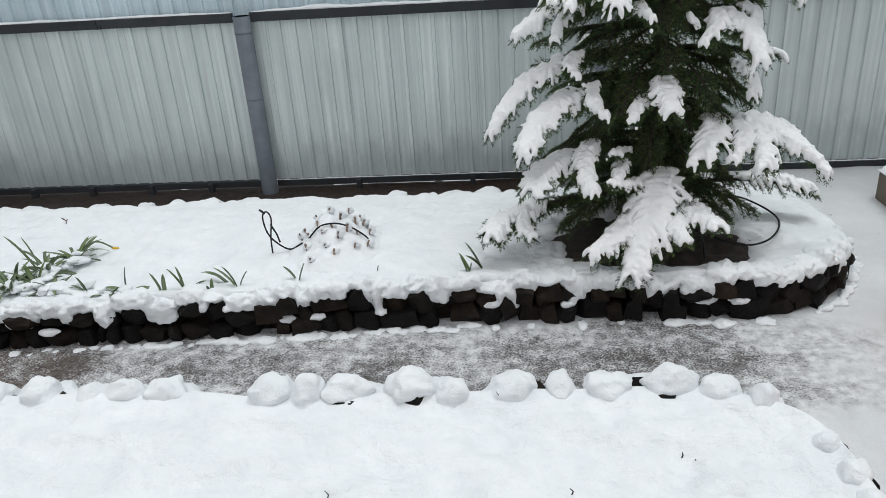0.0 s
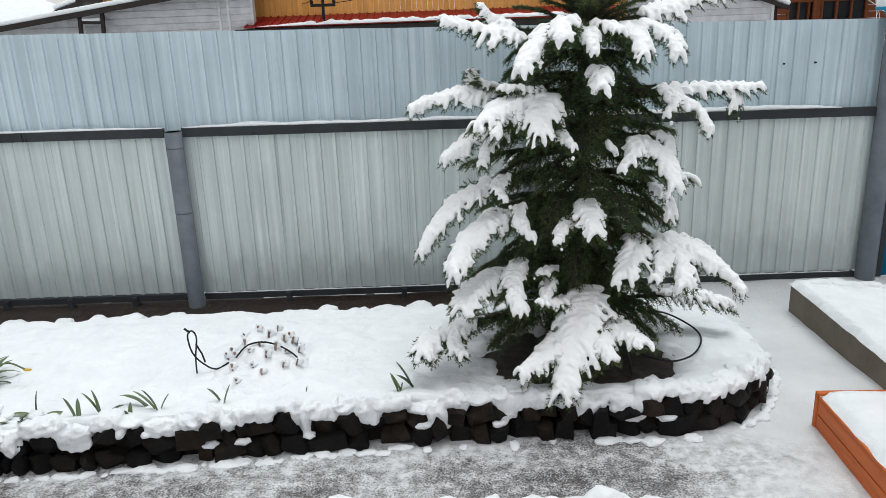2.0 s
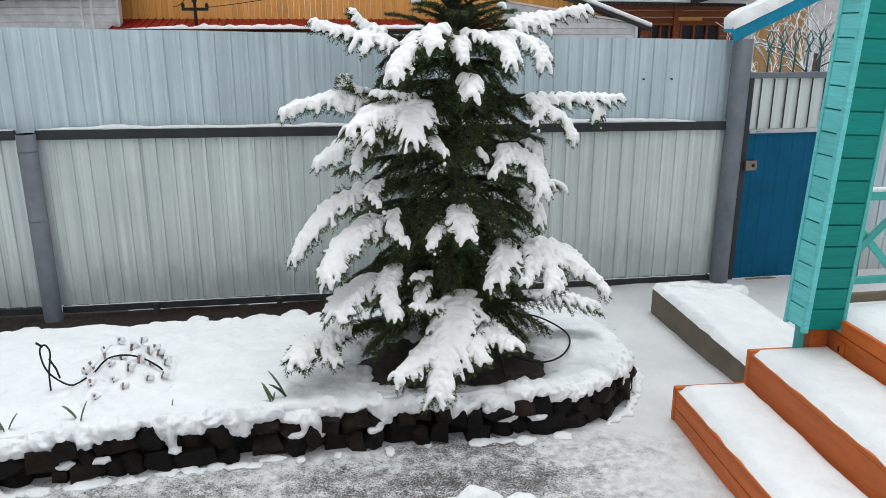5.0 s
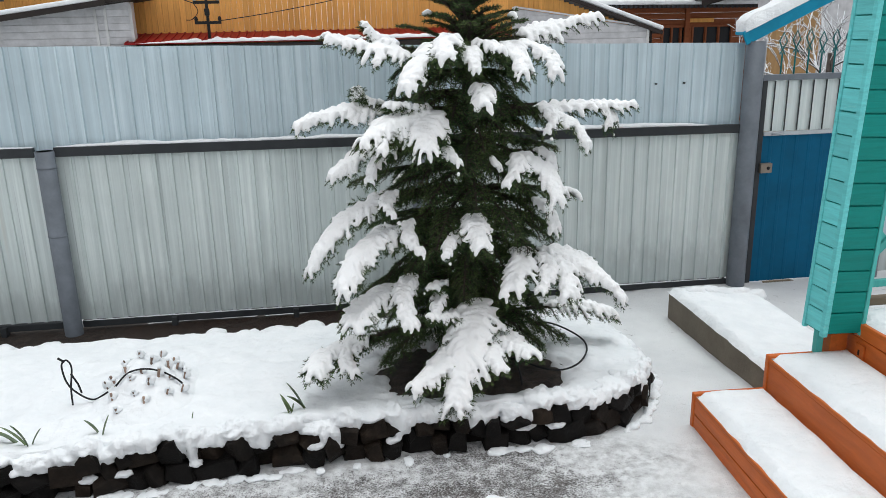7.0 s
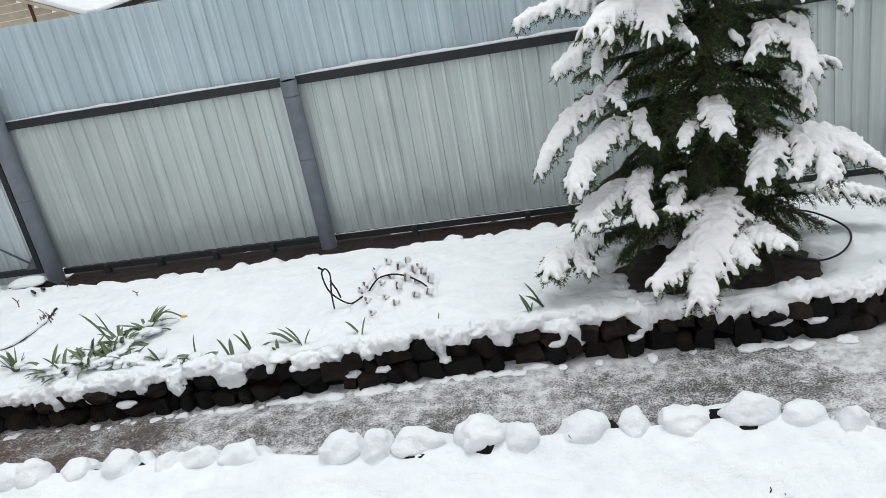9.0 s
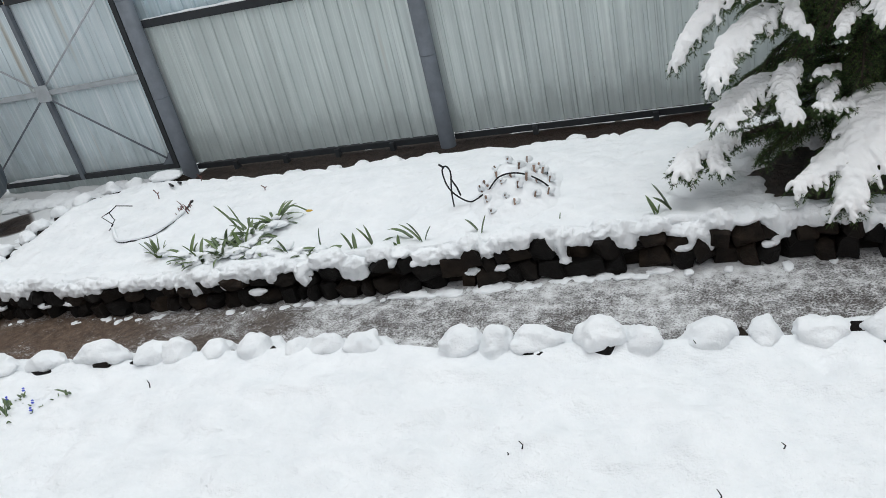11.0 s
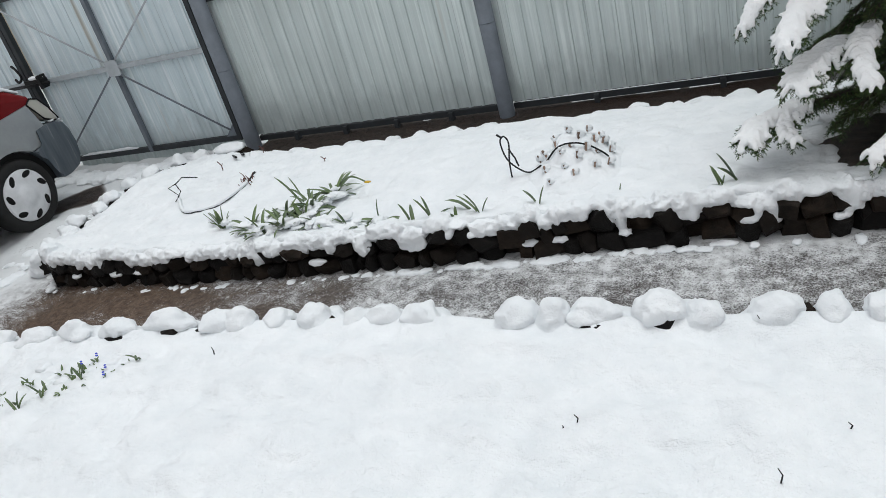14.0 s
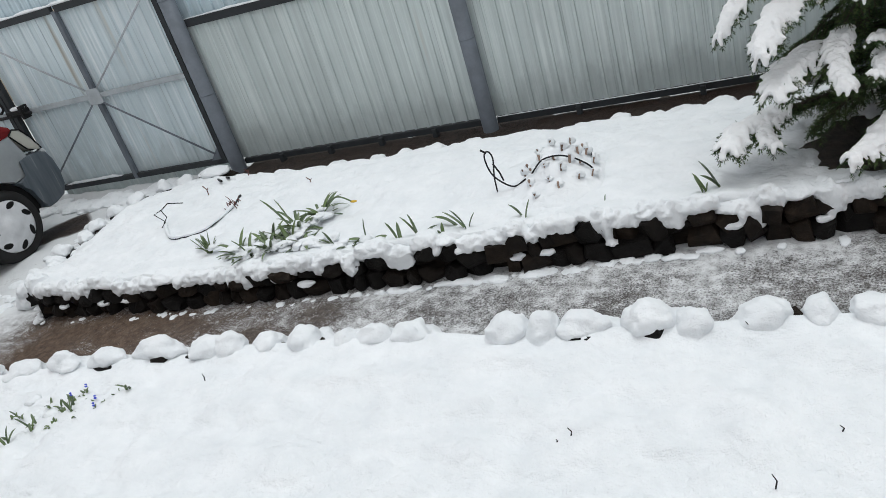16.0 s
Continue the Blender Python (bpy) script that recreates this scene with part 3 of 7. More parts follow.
for s in (-1, 1):
    ang = 24.5
    m = pose(0, 0, 0, 0, s * ang, 0)
    rf = part("roof_board", boxed((0 if s > 0 else -0.96, -0.07, -0.012), (0.96 if s > 0 else 0, 0.05, 0.012), 0.004, m), blue_board, canopy, "blue painted roof sheet")
    part("barge_board", boxed((0.0 if s > 0 else -0.97, -0.092, -0.085), (0.97 if s > 0 else 0, -0.072, 0.018), 0.004, m), blue_board, rf)
    bm = bmesh.new()
    lo, hi = (0.0, 0.95) if s > 0 else (-0.95, 0.0)
    nx, ny = 40, 12
    grid = []
    for i in range(nx + 1):
        for j in range(ny + 1):
            u, v = i / nx, j / ny
            e = min(1.0, 12 * min(v, 1 - v) + 0.6) * min(1.0, 7 * ((1 - u) if s > 0 else u) + 0.4)
            x, y = lo + (hi - lo) * u, -0.105 + 0.17 * v
            rim = i in (0, nx) or j in (0, ny)
            grid.append(bm.verts.new(m @ Vector((x, y + 0.01 * n3(x, v, 1, 9), 0.008 if rim else 0.013 + 0.09 * e ** 0.5 * (1 + 0.25 * fbm(x, y, s, 4))))))
    for i in range(nx):
        for j in range(ny):
            a = i * (ny + 1) + j
            bm.faces.new((grid[a], grid[a + ny + 1], grid[a + ny + 2], grid[a + 1]))
    part("roof_snow", bm, snow, rf, "thick pillow of snow", True)

# fence beyond the wicket
side = thing("side_fence", (0, FY, 0), "dark ribbed sheet fence beyond the wicket", "fence", kind="structure")
part("post", pipe(4.50, 0.07, 1.96), steel_grey, side, "", True)
for i in range(3):
    part("dark_sheet", sheet_mesh("dark_sheet", 4.58 + i * 1.2, 5.77 + i * 1.2, lambda x: 0.3, lambda x: 1.9, 0.0, sheet_up, 0.012), None, side)
    part("base_sheet", sheet_mesh("base_sheet", 4.58 + i * 1.2, 5.77 + i * 1.2, lambda x: 0.0, lambda x: 0.29, 0.02, sheet_low, 0.010), None, side)

# unseen plain wall added behind the camera to hold back low skylight
back = thing("unseen_wall", (0, -1.05, 0), "unseen low boarded wall added behind the camera to block light", "wall", kind="structure")
part("wall_face", boxed((-9, -0.2, 0), (4.5, 0.0, 1.1), 0.0), grey_wood, back)
part("coping", boxed((-9.05, -0.25, 1.1), (4.55, 0.05, 1.15), 0.0), grey_wood, back)



# ---------- raised flower bed with a dry-stone edge ----------
OUTLINE = [(-4.68, 3.36), (-4.2, 3.29), (-3.5, 3.27), (-2.7, 3.29), (-1.9, 3.34), (-1.1, 3.40), (-0.3, 3.46), (0.4, 3.48), (1.0, 3.46),
           (1.42, 3.52), (1.72, 3.74), (1.86, 4.1), (1.84, 4.55), (1.70, 4.92), (1.3, 5.1), (0.5, 5.04), (-0.5, 4.98), (-1.4, 5.02),
           (-2.4, 4.98), (-3.3, 4.98), (-4.1, 5.1), (-4.75, 5.18), (-5.06, 4.9), (-5.08, 4.4), (-4.98, 3.85)]
edge = smooth_line([(x, y, 0) for x, y in OUTLINE], 56, True)
NE = len(edge)


def edge_out(i):
    d = edge[(i + 1) % NE] - edge[i - 1]
    return Vector((d.y, -d.x, 0)).normalized()


def spine(p):
    return Vector((min(max(p.x, -4.2), 1.0), 4.2 + 0.04 * n3(p.x, 0, 0, 2), 0))


def bed_wave(x, y):
    return 0.030 * fbm(x, y, 5.0, 0.9) + 0.018 * n3(x, y, 2, 3.5) + 0.014 * n3(x, y, 4, 9) + 0.006 * n3(x, y, 6, 22)


def front(i):
    """1 along the path-side edge, where the stones are two courses high."""
    p = edge[i % NE]
    f = 1.0 if p.y < 3.62 else max(0.0, 1 - (p.y - 3.62) / 0.6) if p.x > 0 else max(0.0, 1 - (p.y - 3.62) / 0.25)
    return f


def rim_z(i):
    p = edge[i % NE]
    base = 0.13 + 0.075 * front(i) - (0.07 if p.x < -4.8 else 0.07 * max(0.0, (-4.4 - p.x) / 0.4) if p.x < -4.4 and p.y > 3.6 else 0.0)
    return base + 0.018 * n3(p.x, p.y, 3.0, 6)


def sheltered(x, y):
    """1 under the spruce, where no snow fell, fading out at an uneven edge."""
    r = math.hypot((x - 0.74) / 1.36, (y - 3.98) / 0.95) + 0.12 * n3(x, y, 8, 4.5) + 0.08 * n3(x, y, 3, 13)
    k = min(1.0, max(0.0, (0.46 - r) / 0.12))
    return k * k * (3 - 2 * k)


def bed_z(x, y):
    """Height of the snow inside the bed, away from its rim."""
    return 0.225 - 0.05 * max(0.0, (y - 4.4)) + bed_wave(x, y) - 0.06 * sheltered(x, y)


arc = [0.0]
for i in range(NE):
    arc.append(arc[-1] + (edge[(i + 1) % NE] - edge[i]).length)
lobe_rg = random.Random(31)
LOBES = []
s = 0.0
while s < arc[-1]:
    w = lobe_rg.choice((0.05, 0.07, 0.10, 0.16, 0.24)) * lobe_rg.uniform(0.8, 1.2)
    LOBES.append((s + w * 0.5, w * lobe_rg.uniform(0.55, 0.8), lobe_rg.choice((0.0, 0.012, 0.02, 0.035, 0.06, 0.10, 0.14)) * lobe_rg.uniform(0.7, 1.2), lobe_rg.uniform(0.0, 1.0)))
    s += w


def lobes(s):
    """Depth of the overhanging snow and its swell at a place along the rim."""
    drop, swell = 0.012, 0.0
    for c, w, d, b in LOBES:
        u = abs(s - c) / w
        if u < 1:
            k = math.sqrt(1 - u * u)
            drop, swell = max(drop, d * k), max(swell, b * k)
    return drop, swell


def build_bed():
    bm = bmesh.new()
    LB = [lobes(arc[i]) for i in range(NE)]
    rings = []
    skirt = [(-0.02, 0.35), (0.018, 0.35), (0.042, 0.62), (0.040, 0.9)]
    for k, (off, zf) in enumerate(skirt):
        row = []
        for i in range(NE):
            p, o = edge[i], edge_out(i)
            drop, swell = LB[i]
            top = rim_z(i) + 0.03 + 0.014 * swell
            z = top - drop * (0.5, 0.5, 0.3, 0.08)[k] - (0.055, 0.055, 0.02, 0.008)[k]
            q = p + o * (off * (0.55 + 0.6 * swell) - 0.085)
            row.append(bm.verts.new((q.x, q.y, max(z, 0.0))))
        rings.append(row)
    NR = 46
    for j in range(NR):
        t = (j / (NR - 1)) ** 1.25
        row = []
        for i in range(NE):
            p, c = edge[i], spine(edge[i])
            q = p.lerp(c, t * 0.985) + edge_out(i) * -0.06 * max(0.0, 1 - t * 6)
            d = (q - p).length
            rim = rim_z(i) + 0.034 + (0.03 * LB[i][1]) * max(0.0, 1 - d * 5) ** 0.7
            w = min(1.0, d / 0.38)
            w = w * w * (3 - 2 * w)
            # small heaps where the edging stones lie under the snow
            heap = 0.022 * max(0.0, n3(p.x * 4.2, p.y * 4.2, 23.0)) * max(0.0, 1 - abs(d - 0.06) * 9)
            z = rim * (1 - w) + bed_z(q.x, q.y) * w + heap + 0.005 * n3(q.x, q.y, 6, 18) - 0.02 * max(0.0, 1 - d * 30)
            row.append(bm.verts.new((q.x, q.y, z)))
        rings.append(row)
    for a, b in zip(rings, rings[1:]):
        for i in range(NE):
            n = (i + 1) % NE
            bm.faces.new((a[i], a[n], b[n], b[i]))
    bm.faces.new(rings[0][::-1])
    # the middle strip where the two halves meet
    strip = []
    for i in range(180):
        x = -4.35 + 5.5 * i / 179
        row = []
        for j in range(13):
            dy = -0.15 + 0.025 * j
            y = 4.2 + dy
            row.append(bm.verts.new((x, y, bed_z(x, y) + 0.005 * n3(x, y, 6, 18) + 0.006 - 0.014 * (dy / 0.15) ** 4)))
        strip.append(row)
    for a, b in zip(strip, strip[1:]):
        for j in range(12):
            bm.faces.new((a[j], b[j], b[j + 1], a[j + 1]))
    return bm


bed = thing("flower_bed", (0, 0, 0), "raised flower bed under fresh snow", "flower bed", kind="structure")
part("bed_snow", build_bed(), snow, bed, "smooth white snow over the bed", True)


def stone_mesh(seed, size):
    """An angular split stone: a box cut by random planes, lightly worn."""
    rg = random.Random(seed)
    bm = bmesh.new()
    bmesh.ops.create_cube(bm, size=2.0)
    for _ in range(7):
        n = Vector((rg.uniform(-1, 1), rg.uniform(-1, 1), rg.uniform(-0.8, 1))).normalized()
        r = bmesh.ops.bisect_plane(bm, geom=bm.verts[:] + bm.edges[:] + bm.faces[:], plane_co=n * rg.uniform(0.82, 1.12), plane_no=n, clear_outer=True)
        es = [e for e in r["geom_cut"] if isinstance(e, bmesh.types.BMEdge)]
        if es:
            bmesh.ops.holes_fill(bm, edges=es)
    bmesh.ops.bevel(bm, geom=bm.edges[:], offset=0.13, segments=1, affect='EDGES', clamp_overlap=True)
    for v in bm.verts:
        v.co = Vector((v.co.x * size[0] * 0.5, v.co.y * size[1] * 0.5, v.co.z * size[2] * 0.5))
    return finish(bm, "stone", False)


SHAPES = [stone_mesh(s, (1, 1, 1)) for s in range(9)]
ROUND = []
for q in range(6):
    bm = bmesh.new()
    lump(bm, (0, 0, 0), (0.52, 0.5, 0.5), q * 3 + 2, 0.42, 2)
    for v in bm.verts:
        v.co = Vector([max(-0.46, min(0.46, c)) for c in v.co])
    ROUND.append(finish(bm, "stone", False))
for me in SHAPES + ROUND:
    me.materials.append(stone_mat)


def lay_stones():
    """Two uneven courses along the path, one elsewhere; returns where snow caps the upper stones."""
    rg = random.Random(4)

    def at(s):
        i = int(np.searchsorted(arc, s % arc[-1])) - 1
        i = max(0, min(i, NE - 1))
        u = (s % arc[-1] - arc[i]) / max(1e-6, arc[i + 1] - arc[i])
        return edge[i].lerp(edge[(i + 1) % NE], u), edge_out(i), front(i), i

    def stone(p, o, w, d, h, zc, turn, out):
        q = p - o * (0.055 - out)
        ob = part("stone", rg.choice(ROUND if p.x < -1.7 and rg.random() < 0.7 else SHAPES), None, bed)
        ob.matrix_basis = pose(q.x, q.y, zc, rg.uniform(-12, 12), rg.uniform(-16, 16), turn + rg.uniform(-16, 16)) @ Matrix.Diagonal((w, d, h, 1))

    tops = []
    for course in (0, 1):
        s = 0.0
        while s < arc[-1]:
            w = rg.choice((0.07, 0.09, 0.11, 0.13, 0.16)) * rg.uniform(0.88, 1.12)
            p, o, f, i = at(s + w / 2)
            s += w * 0.96
            if p.y > 5.0 and -0.2 < p.x < 1.2 or course and f <= 0.5:
                continue
            turn = math.degrees(math.atan2(o.x, -o.y))
            depth = rg.uniform(0.11, 0.16)
            if course == 0:
                h = rg.uniform(0.09, 0.13)
                if f <= 0.5:
                    tops.append((p, o, w, turn, h * 0.5 + 0.052))
                elif rg.random() < 0.04:
                    continue
                stone(p, o, w * rg.uniform(1.0, 1.15), depth, h, 0.046 + rg.uniform(-0.012, 0.01), turn, rg.uniform(-0.025, 0.022))
                continue
            h = rg.uniform(0.07, 0.125)
            top = rim_z(i) + rg.uniform(-0.045, 0.010) - (0.006 if p.x > -0.2 else 0.0)
            stone(p, o, w * rg.uniform(0.98, 1.12), depth, h * 1.1, top - h * 0.5, turn, rg.uniform(-0.025, 0.02))
            tops.append((p, o, w, turn, top))
    return tops


def melt(ob, voxel=0.009, soft=2, rough=0.012):
    """Runs overlapping lumps of snow into one grainy body."""
    rm = ob.modifiers.new("blend", 'REMESH')
    rm.mode = 'VOXEL'
    rm.voxel_size = voxel
    rm.use_smooth_shade = True
    sm = ob.modifiers.new("soften", 'SMOOTH')
    sm.factor = 0.5
    sm.iterations = soft
    dp = ob.modifiers.new("grain", 'DISPLACE')
    dp.texture = rim_grain
    dp.texture_coords = 'LOCAL'
    dp.strength = rough
    dp.mid_level = 0.5
    return ob


rim_grain = bpy.data.textures.new("rim_grain", 'CLOUDS')
rim_grain.noise_scale = 0.03
rim_grain.noise_depth = 4
stone_tops = lay_stones()


def along_edge(s):
    j = min(NE - 1, int(np.searchsorted(arc, s % arc[-1])))
    return edge[j], edge_out(j), j


# earth backing coloured near-black to stand in for shade between the stones
bm = bmesh.new()
wall = [[bm.verts.new(Vector((0, 0, z)) + edge[i] - edge_out(i) * (0.075 + 0.012 * n3(edge[i].x * 6, edge[i].y * 6, z * 9))) for i in range(0, NE, 4)] for z in (-0.03, 0.06, 0.12)]
for i, (low, mid, high) in enumerate(zip(*wall)):
    k = (i + 1) % len(wall[0])
    bm.faces.new((low, wall[0][k], wall[1][k], mid))
    bm.faces.new((mid, wall[1][k], wall[2][k], high))
part("backfill", bm, stone_mat, bed, "dark earth backing that blackens the gaps between stones", True)

# snow capping each stone, draped over some faces, with tongues fallen into the joints
clump_rg = random.Random(77)
bm = bmesh.new()
for q, (p, o, w, turn, top) in enumerate(stone_tops):
    if p.y > 4.95 and p.x < 1.5 or p.x < -4.95:
        continue
    m = pose(0, 0, 0, 0, 0, turn).to_3x3()

    def heap(along, out, z, size, seed, rough=0.4, flat=0.0):
        at = p + o * out + m @ Vector((along, 0, 0))
        lump(bm, (at.x, at.y, z), size, seed, rough, 3, m, flat)

    thick = clump_rg.uniform(0.030, 0.050)
    heap(0, -0.072, top + thick * 0.5, (w * clump_rg.uniform(0.5, 0.64), 0.078, thick), q, 0.4, thick * 0.7)
    heap(clump_rg.uniform(-0.3, 0.3) * w, -0.05 + clump_rg.uniform(-0.02, 0.01), top + thick * 0.8, (w * clump_rg.uniform(0.25, 0.42), 0.05, thick * 0.9), q + 300, 0.45, thick * 0.6)
    way = clump_rg.random()
    if way < 0.68:
        drop = clump_rg.uniform(0.03, 0.06)
        for e in range(3):
            heap((e - 1) * w * 0.32 + clump_rg.uniform(-0.08, 0.08) * w, -0.034, top + 0.016, (w * clump_rg.uniform(0.24, 0.4), 0.040, 0.05), q * 3 + e + 500, 0.5, drop * clump_rg.uniform(0.55, 1.0))
    elif way < 0.8:
        heap(clump_rg.uniform(-0.2, 0.2) * w, -0.03, top - 0.02, (w * clump_rg.uniform(0.35, 0.55), 0.040, clump_rg.uniform(0.06, 0.085)), q + 500, 0.5, 0.06)
    if clump_rg.random() < 0.26:
        fall = clump_rg.uniform(0.04, 0.075)
        heap(w * 0.5, -0.03, top + 0.01 - fall * 0.4, (clump_rg.uniform(0.03, 0.055), 0.040, fall), q + 700, 0.5)
    if clump_rg.random() < 0.28:
        heap(clump_rg.uniform(-0.4, 0.4) * w, 0.0, clump_rg.uniform(0.085, 0.11), (clump_rg.uniform(0.03, 0.06), 0.024, clump_rg.uniform(0.014, 0.022)), q + 900, 0.5)
melt(part("rim_snow", bm, snow, bed, "lumpy caps of wet snow over the stones", True), 0.007, 1, 0.013)
# broken fringe of slush along the foot of the stones
bm = bmesh.new()
s0 = 0.0
while s0 < arc[-1]:
    p, o, j = along_edge(s0)
    thick = 1.0 if p.x > -1.4 else 0.45
    s0 += clump_rg.uniform(0.03, 0.09) if n3(p.x, p.y, 6, 2.2) > -0.2 + 0.25 * (thick < 1) else clump_rg.uniform(0.12, 0.3)
    if p.y > 4.9 and p.x < 1.5 or p.x < -4.95:
        continue
    m = pose(0, 0, 0, 0, 0, math.degrees(math.atan2(o.x, -o.y))).to_3x3()
    at = p + o * clump_rg.uniform(0.025, 0.075)
    size = clump_rg.uniform(0.022, 0.055) * (0.6 + 0.4 * thick)
    lump(bm, (at.x, at.y, 0.002), (size * clump_rg.uniform(0.7, 1.4), size * clump_rg.uniform(0.7, 1.2), size * clump_rg.uniform(0.22, 0.5)), s0, 0.5, 2, m)
melt(part("foot_snow", bm, snow, bed, "broken fringe of snow at the foot of the stones", True), 0.007, 1, 0.012)

# bare soil under the spruce
bm = bmesh.new()
grid = [[bm.verts.new((-0.06 + 0.025 * i, 3.46 + 0.025 * j, 0)) for i in range(66)] for j in range(46)]
for row in grid:
    for v in row:
        x, y = v.co.x, v.co.y
        k = sheltered(x, y)
        v.co.z = bed_z(x, y) - 0.03 + 0.075 * k ** 1.6 + 0.014 * n3(x, y, 1, 16) * k - 0.03 * max(0.0, k - 0.6)
for a, c in zip(grid, grid[1:]):
    for i in range(65):
        x, y = a[i].co.x, a[i].co.y
        if sheltered(x, y) > 0.02:
            bm.faces.new((a[i], a[i + 1], c[i + 1], c[i]))
bmesh.ops.delete(bm, geom=[v for v in bm.verts if not v.link_faces], context='VERTS')
part("bare_soil", bm, soil_mat, bed, "dark bare soil sheltered by the tree", True)

# ---------- near bed, edged with single stones ----------
NEAR = [(-6.2, 2.34), (-5.2, 2.42), (-4.2, 2.56), (-3.3, 2.63), (-2.4, 2.71), (-1.5, 2.71), (-0.7, 2.69), (0.1, 2.71), (0.7, 2.71), (0.97, 2.61), (1.12, 2.45), (1.17, 2.2), (1.16, 1.9), (1.1, 1.4), (1.0, 0.4), (0.9, -0.8)]
near_edge = smooth_line([(x, y, 0) for x, y in NEAR], 20)


def near_z(x, y):
    return 0.105 + 0.03 * fbm(x, y, 9.0, 0.8) + 0.018 * fbm(x, y, 2, 3.0) + 0.036 * n3(x, y, 5, 5.0) + 0.022 * n3(x, y, 7, 10) - 0.03 * max(0.0, n3(x, y, 13, 6.5)) ** 2 + 0.008 * n3(x, y, 3, 24)


def build_near():
    bm = bmesh.new()
    rows = []
    for k, (off, z) in enumerate(((0.09, -0.03), (0.085, 0.012), (0.06, 0.04))):
        row = []
        for i, p in enumerate(near_edge):
            d = near_edge[min(i + 1, len(near_edge) - 1)] - near_edge[max(i - 1, 0)]
            o = Vector((-d.y, d.x, 0)).normalized()
            q = p + o * (off + 0.03 * n3(p.x * 4, p.y * 4, 2))
            row.append(bm.verts.new((q.x, q.y, z)))
        rows.append(row)
    NR = 120
    for j in range(NR):
        t = (j / (NR - 1)) ** 1.2
        row = []
        for i, p in enumerate(near_edge):
            c = Vector((min(p.x, 0.35) * 0.96 - 0.02, -0.8, 0))
            q = p.lerp(c, t)
            d = (q - p).length
            w = min(1.0, d / 0.12)
            row.append(bm.verts.new((q.x, q.y, (0.116 + 0.03 * n3(p.x * 3, p.y * 3, 1)) * (1 - w) + near_z(q.x, q.y) * w)))
        rows.append(row)
    for a, b in zip(rows, rows[1:]):
        for i in range(len(a) - 1):
            bm.faces.new((a[i], a[i + 1], b[i + 1], b[i]))
    return bm


near_bed = thing("lawn_bed", (0, 0, 0), "low bed buried under smooth snow", "garden bed", kind="structure")
part("bed_snow", build_near(), snow, near_bed, "smooth untouched snow", True)


def edging_stone(x, y, w, d, h, turn, show, seed):
    """A half-buried stone under a rounded cap of snow. show: 0 fully covered, 1 dark below the cap, 2 and 3 dark at one end."""
    er = random.Random(seed * 7 + 1)
    ob = thing("edging_stone", (x, y, 0), "dark edging stone capped with snow" if show else "edging stone buried under a hump of snow", "stone", "edging stones of the near bed", turn=turn)
    low = 0.07
    h -= 0.026
    w *= 0.92
    end = {2: 1, 3: -1}.get(show, 0)
    rock = part("rock", er.choice(SHAPES), None, ob)
    rock.matrix_basis = pose(end * w * 0.2, -0.02 if show == 1 else -0.008, h * 0.43, er.uniform(-8, 8), er.uniform(-8, 8), er.uniform(-15, 15)) @ Matrix.Diagonal((w * (0.82 if end else 0.7), d * 0.9, h * 0.66, 1))
    bm = bmesh.new()
    mid = (low + h) / 2
    tall = (h - low) / 2 + 0.028
    lump(bm, (-end * w * 0.06, 0.014 if show else -0.005, mid + 0.008), (w * 0.5, d * 0.56, tall), seed + 5, 0.34, 4)
    lump(bm, (w * er.uniform(-0.28, 0.28) - end * w * 0.12, er.uniform(-0.02, 0.03), h - 0.03), (w * er.uniform(0.24, 0.36), d * 0.42, 0.030), seed + 9, 0.3, 3)
    lump(bm, (w * er.uniform(-0.32, 0.32) - end * w * 0.1, 0.02, mid - 0.01), (w * 0.34, d * 0.5, tall * 0.85), seed + 13, 0.4, 3)
    if show == 1:
        # the cap ends in an uneven brow above the dark face
        for v in bm.verts:
            if v.co.y < 0.12 * d:
                v.co.z = max(v.co.z, low + 0.017 + 0.02 * n3(v.co.x, seed, 0, 14) + 0.3 * (v.co.y + 0.3 * d) * (1 if v.co.x > 0 else 0.4))
    lump(bm, (w * er.uniform(-0.2, 0.2), 0.05 if show else -0.03, h * 0.28), (w * 0.78, d * 0.7, h * 0.46), seed + 8, 0.3, 3)
    melt(part("snow_cap", bm, snow, ob, "rounded cap of snow", True), 0.011, 2, 0.013)
    return ob


rg = random.Random(12)
# x, width, height and which side stays dark, from the gate end to the porch end
ROW = [(-4.34, 0.28, 0.15, 1), (-4.0, 0.27, 0.15, 1), (-3.70, 0.22, 0.18, 1), (-3.40, 0.25, 0.17, 1), (-3.04, 0.30, 0.21, 1), (-2.76, 0.21, 0.17, 3), (-2.59, 0.20, 0.19, 0),
       (-2.38, 0.18, 0.15, 2), (-2.15, 0.18, 0.17, 2), (-1.92, 0.12, 0.15, 0), (-1.75, 0.19, 0.16, 2), (-1.57, 0.20, 0.16, 1), (-1.09, 0.20, 0.19, 0), (-0.92, 0.16, 0.195, 0),
       (-0.745, 0.24, 0.175, 1), (-0.465, 0.22, 0.205, 1), (-0.29, 0.17, 0.16, 0), (-0.02, 0.23, 0.16, 2), (0.16, 0.12, 0.16, 3), (0.36, 0.22, 0.165, 0), (0.61, 0.26, 0.175, 3),
       (0.82, 0.19, 0.165, 0), (0.97, 0.11, 0.17, 1)]


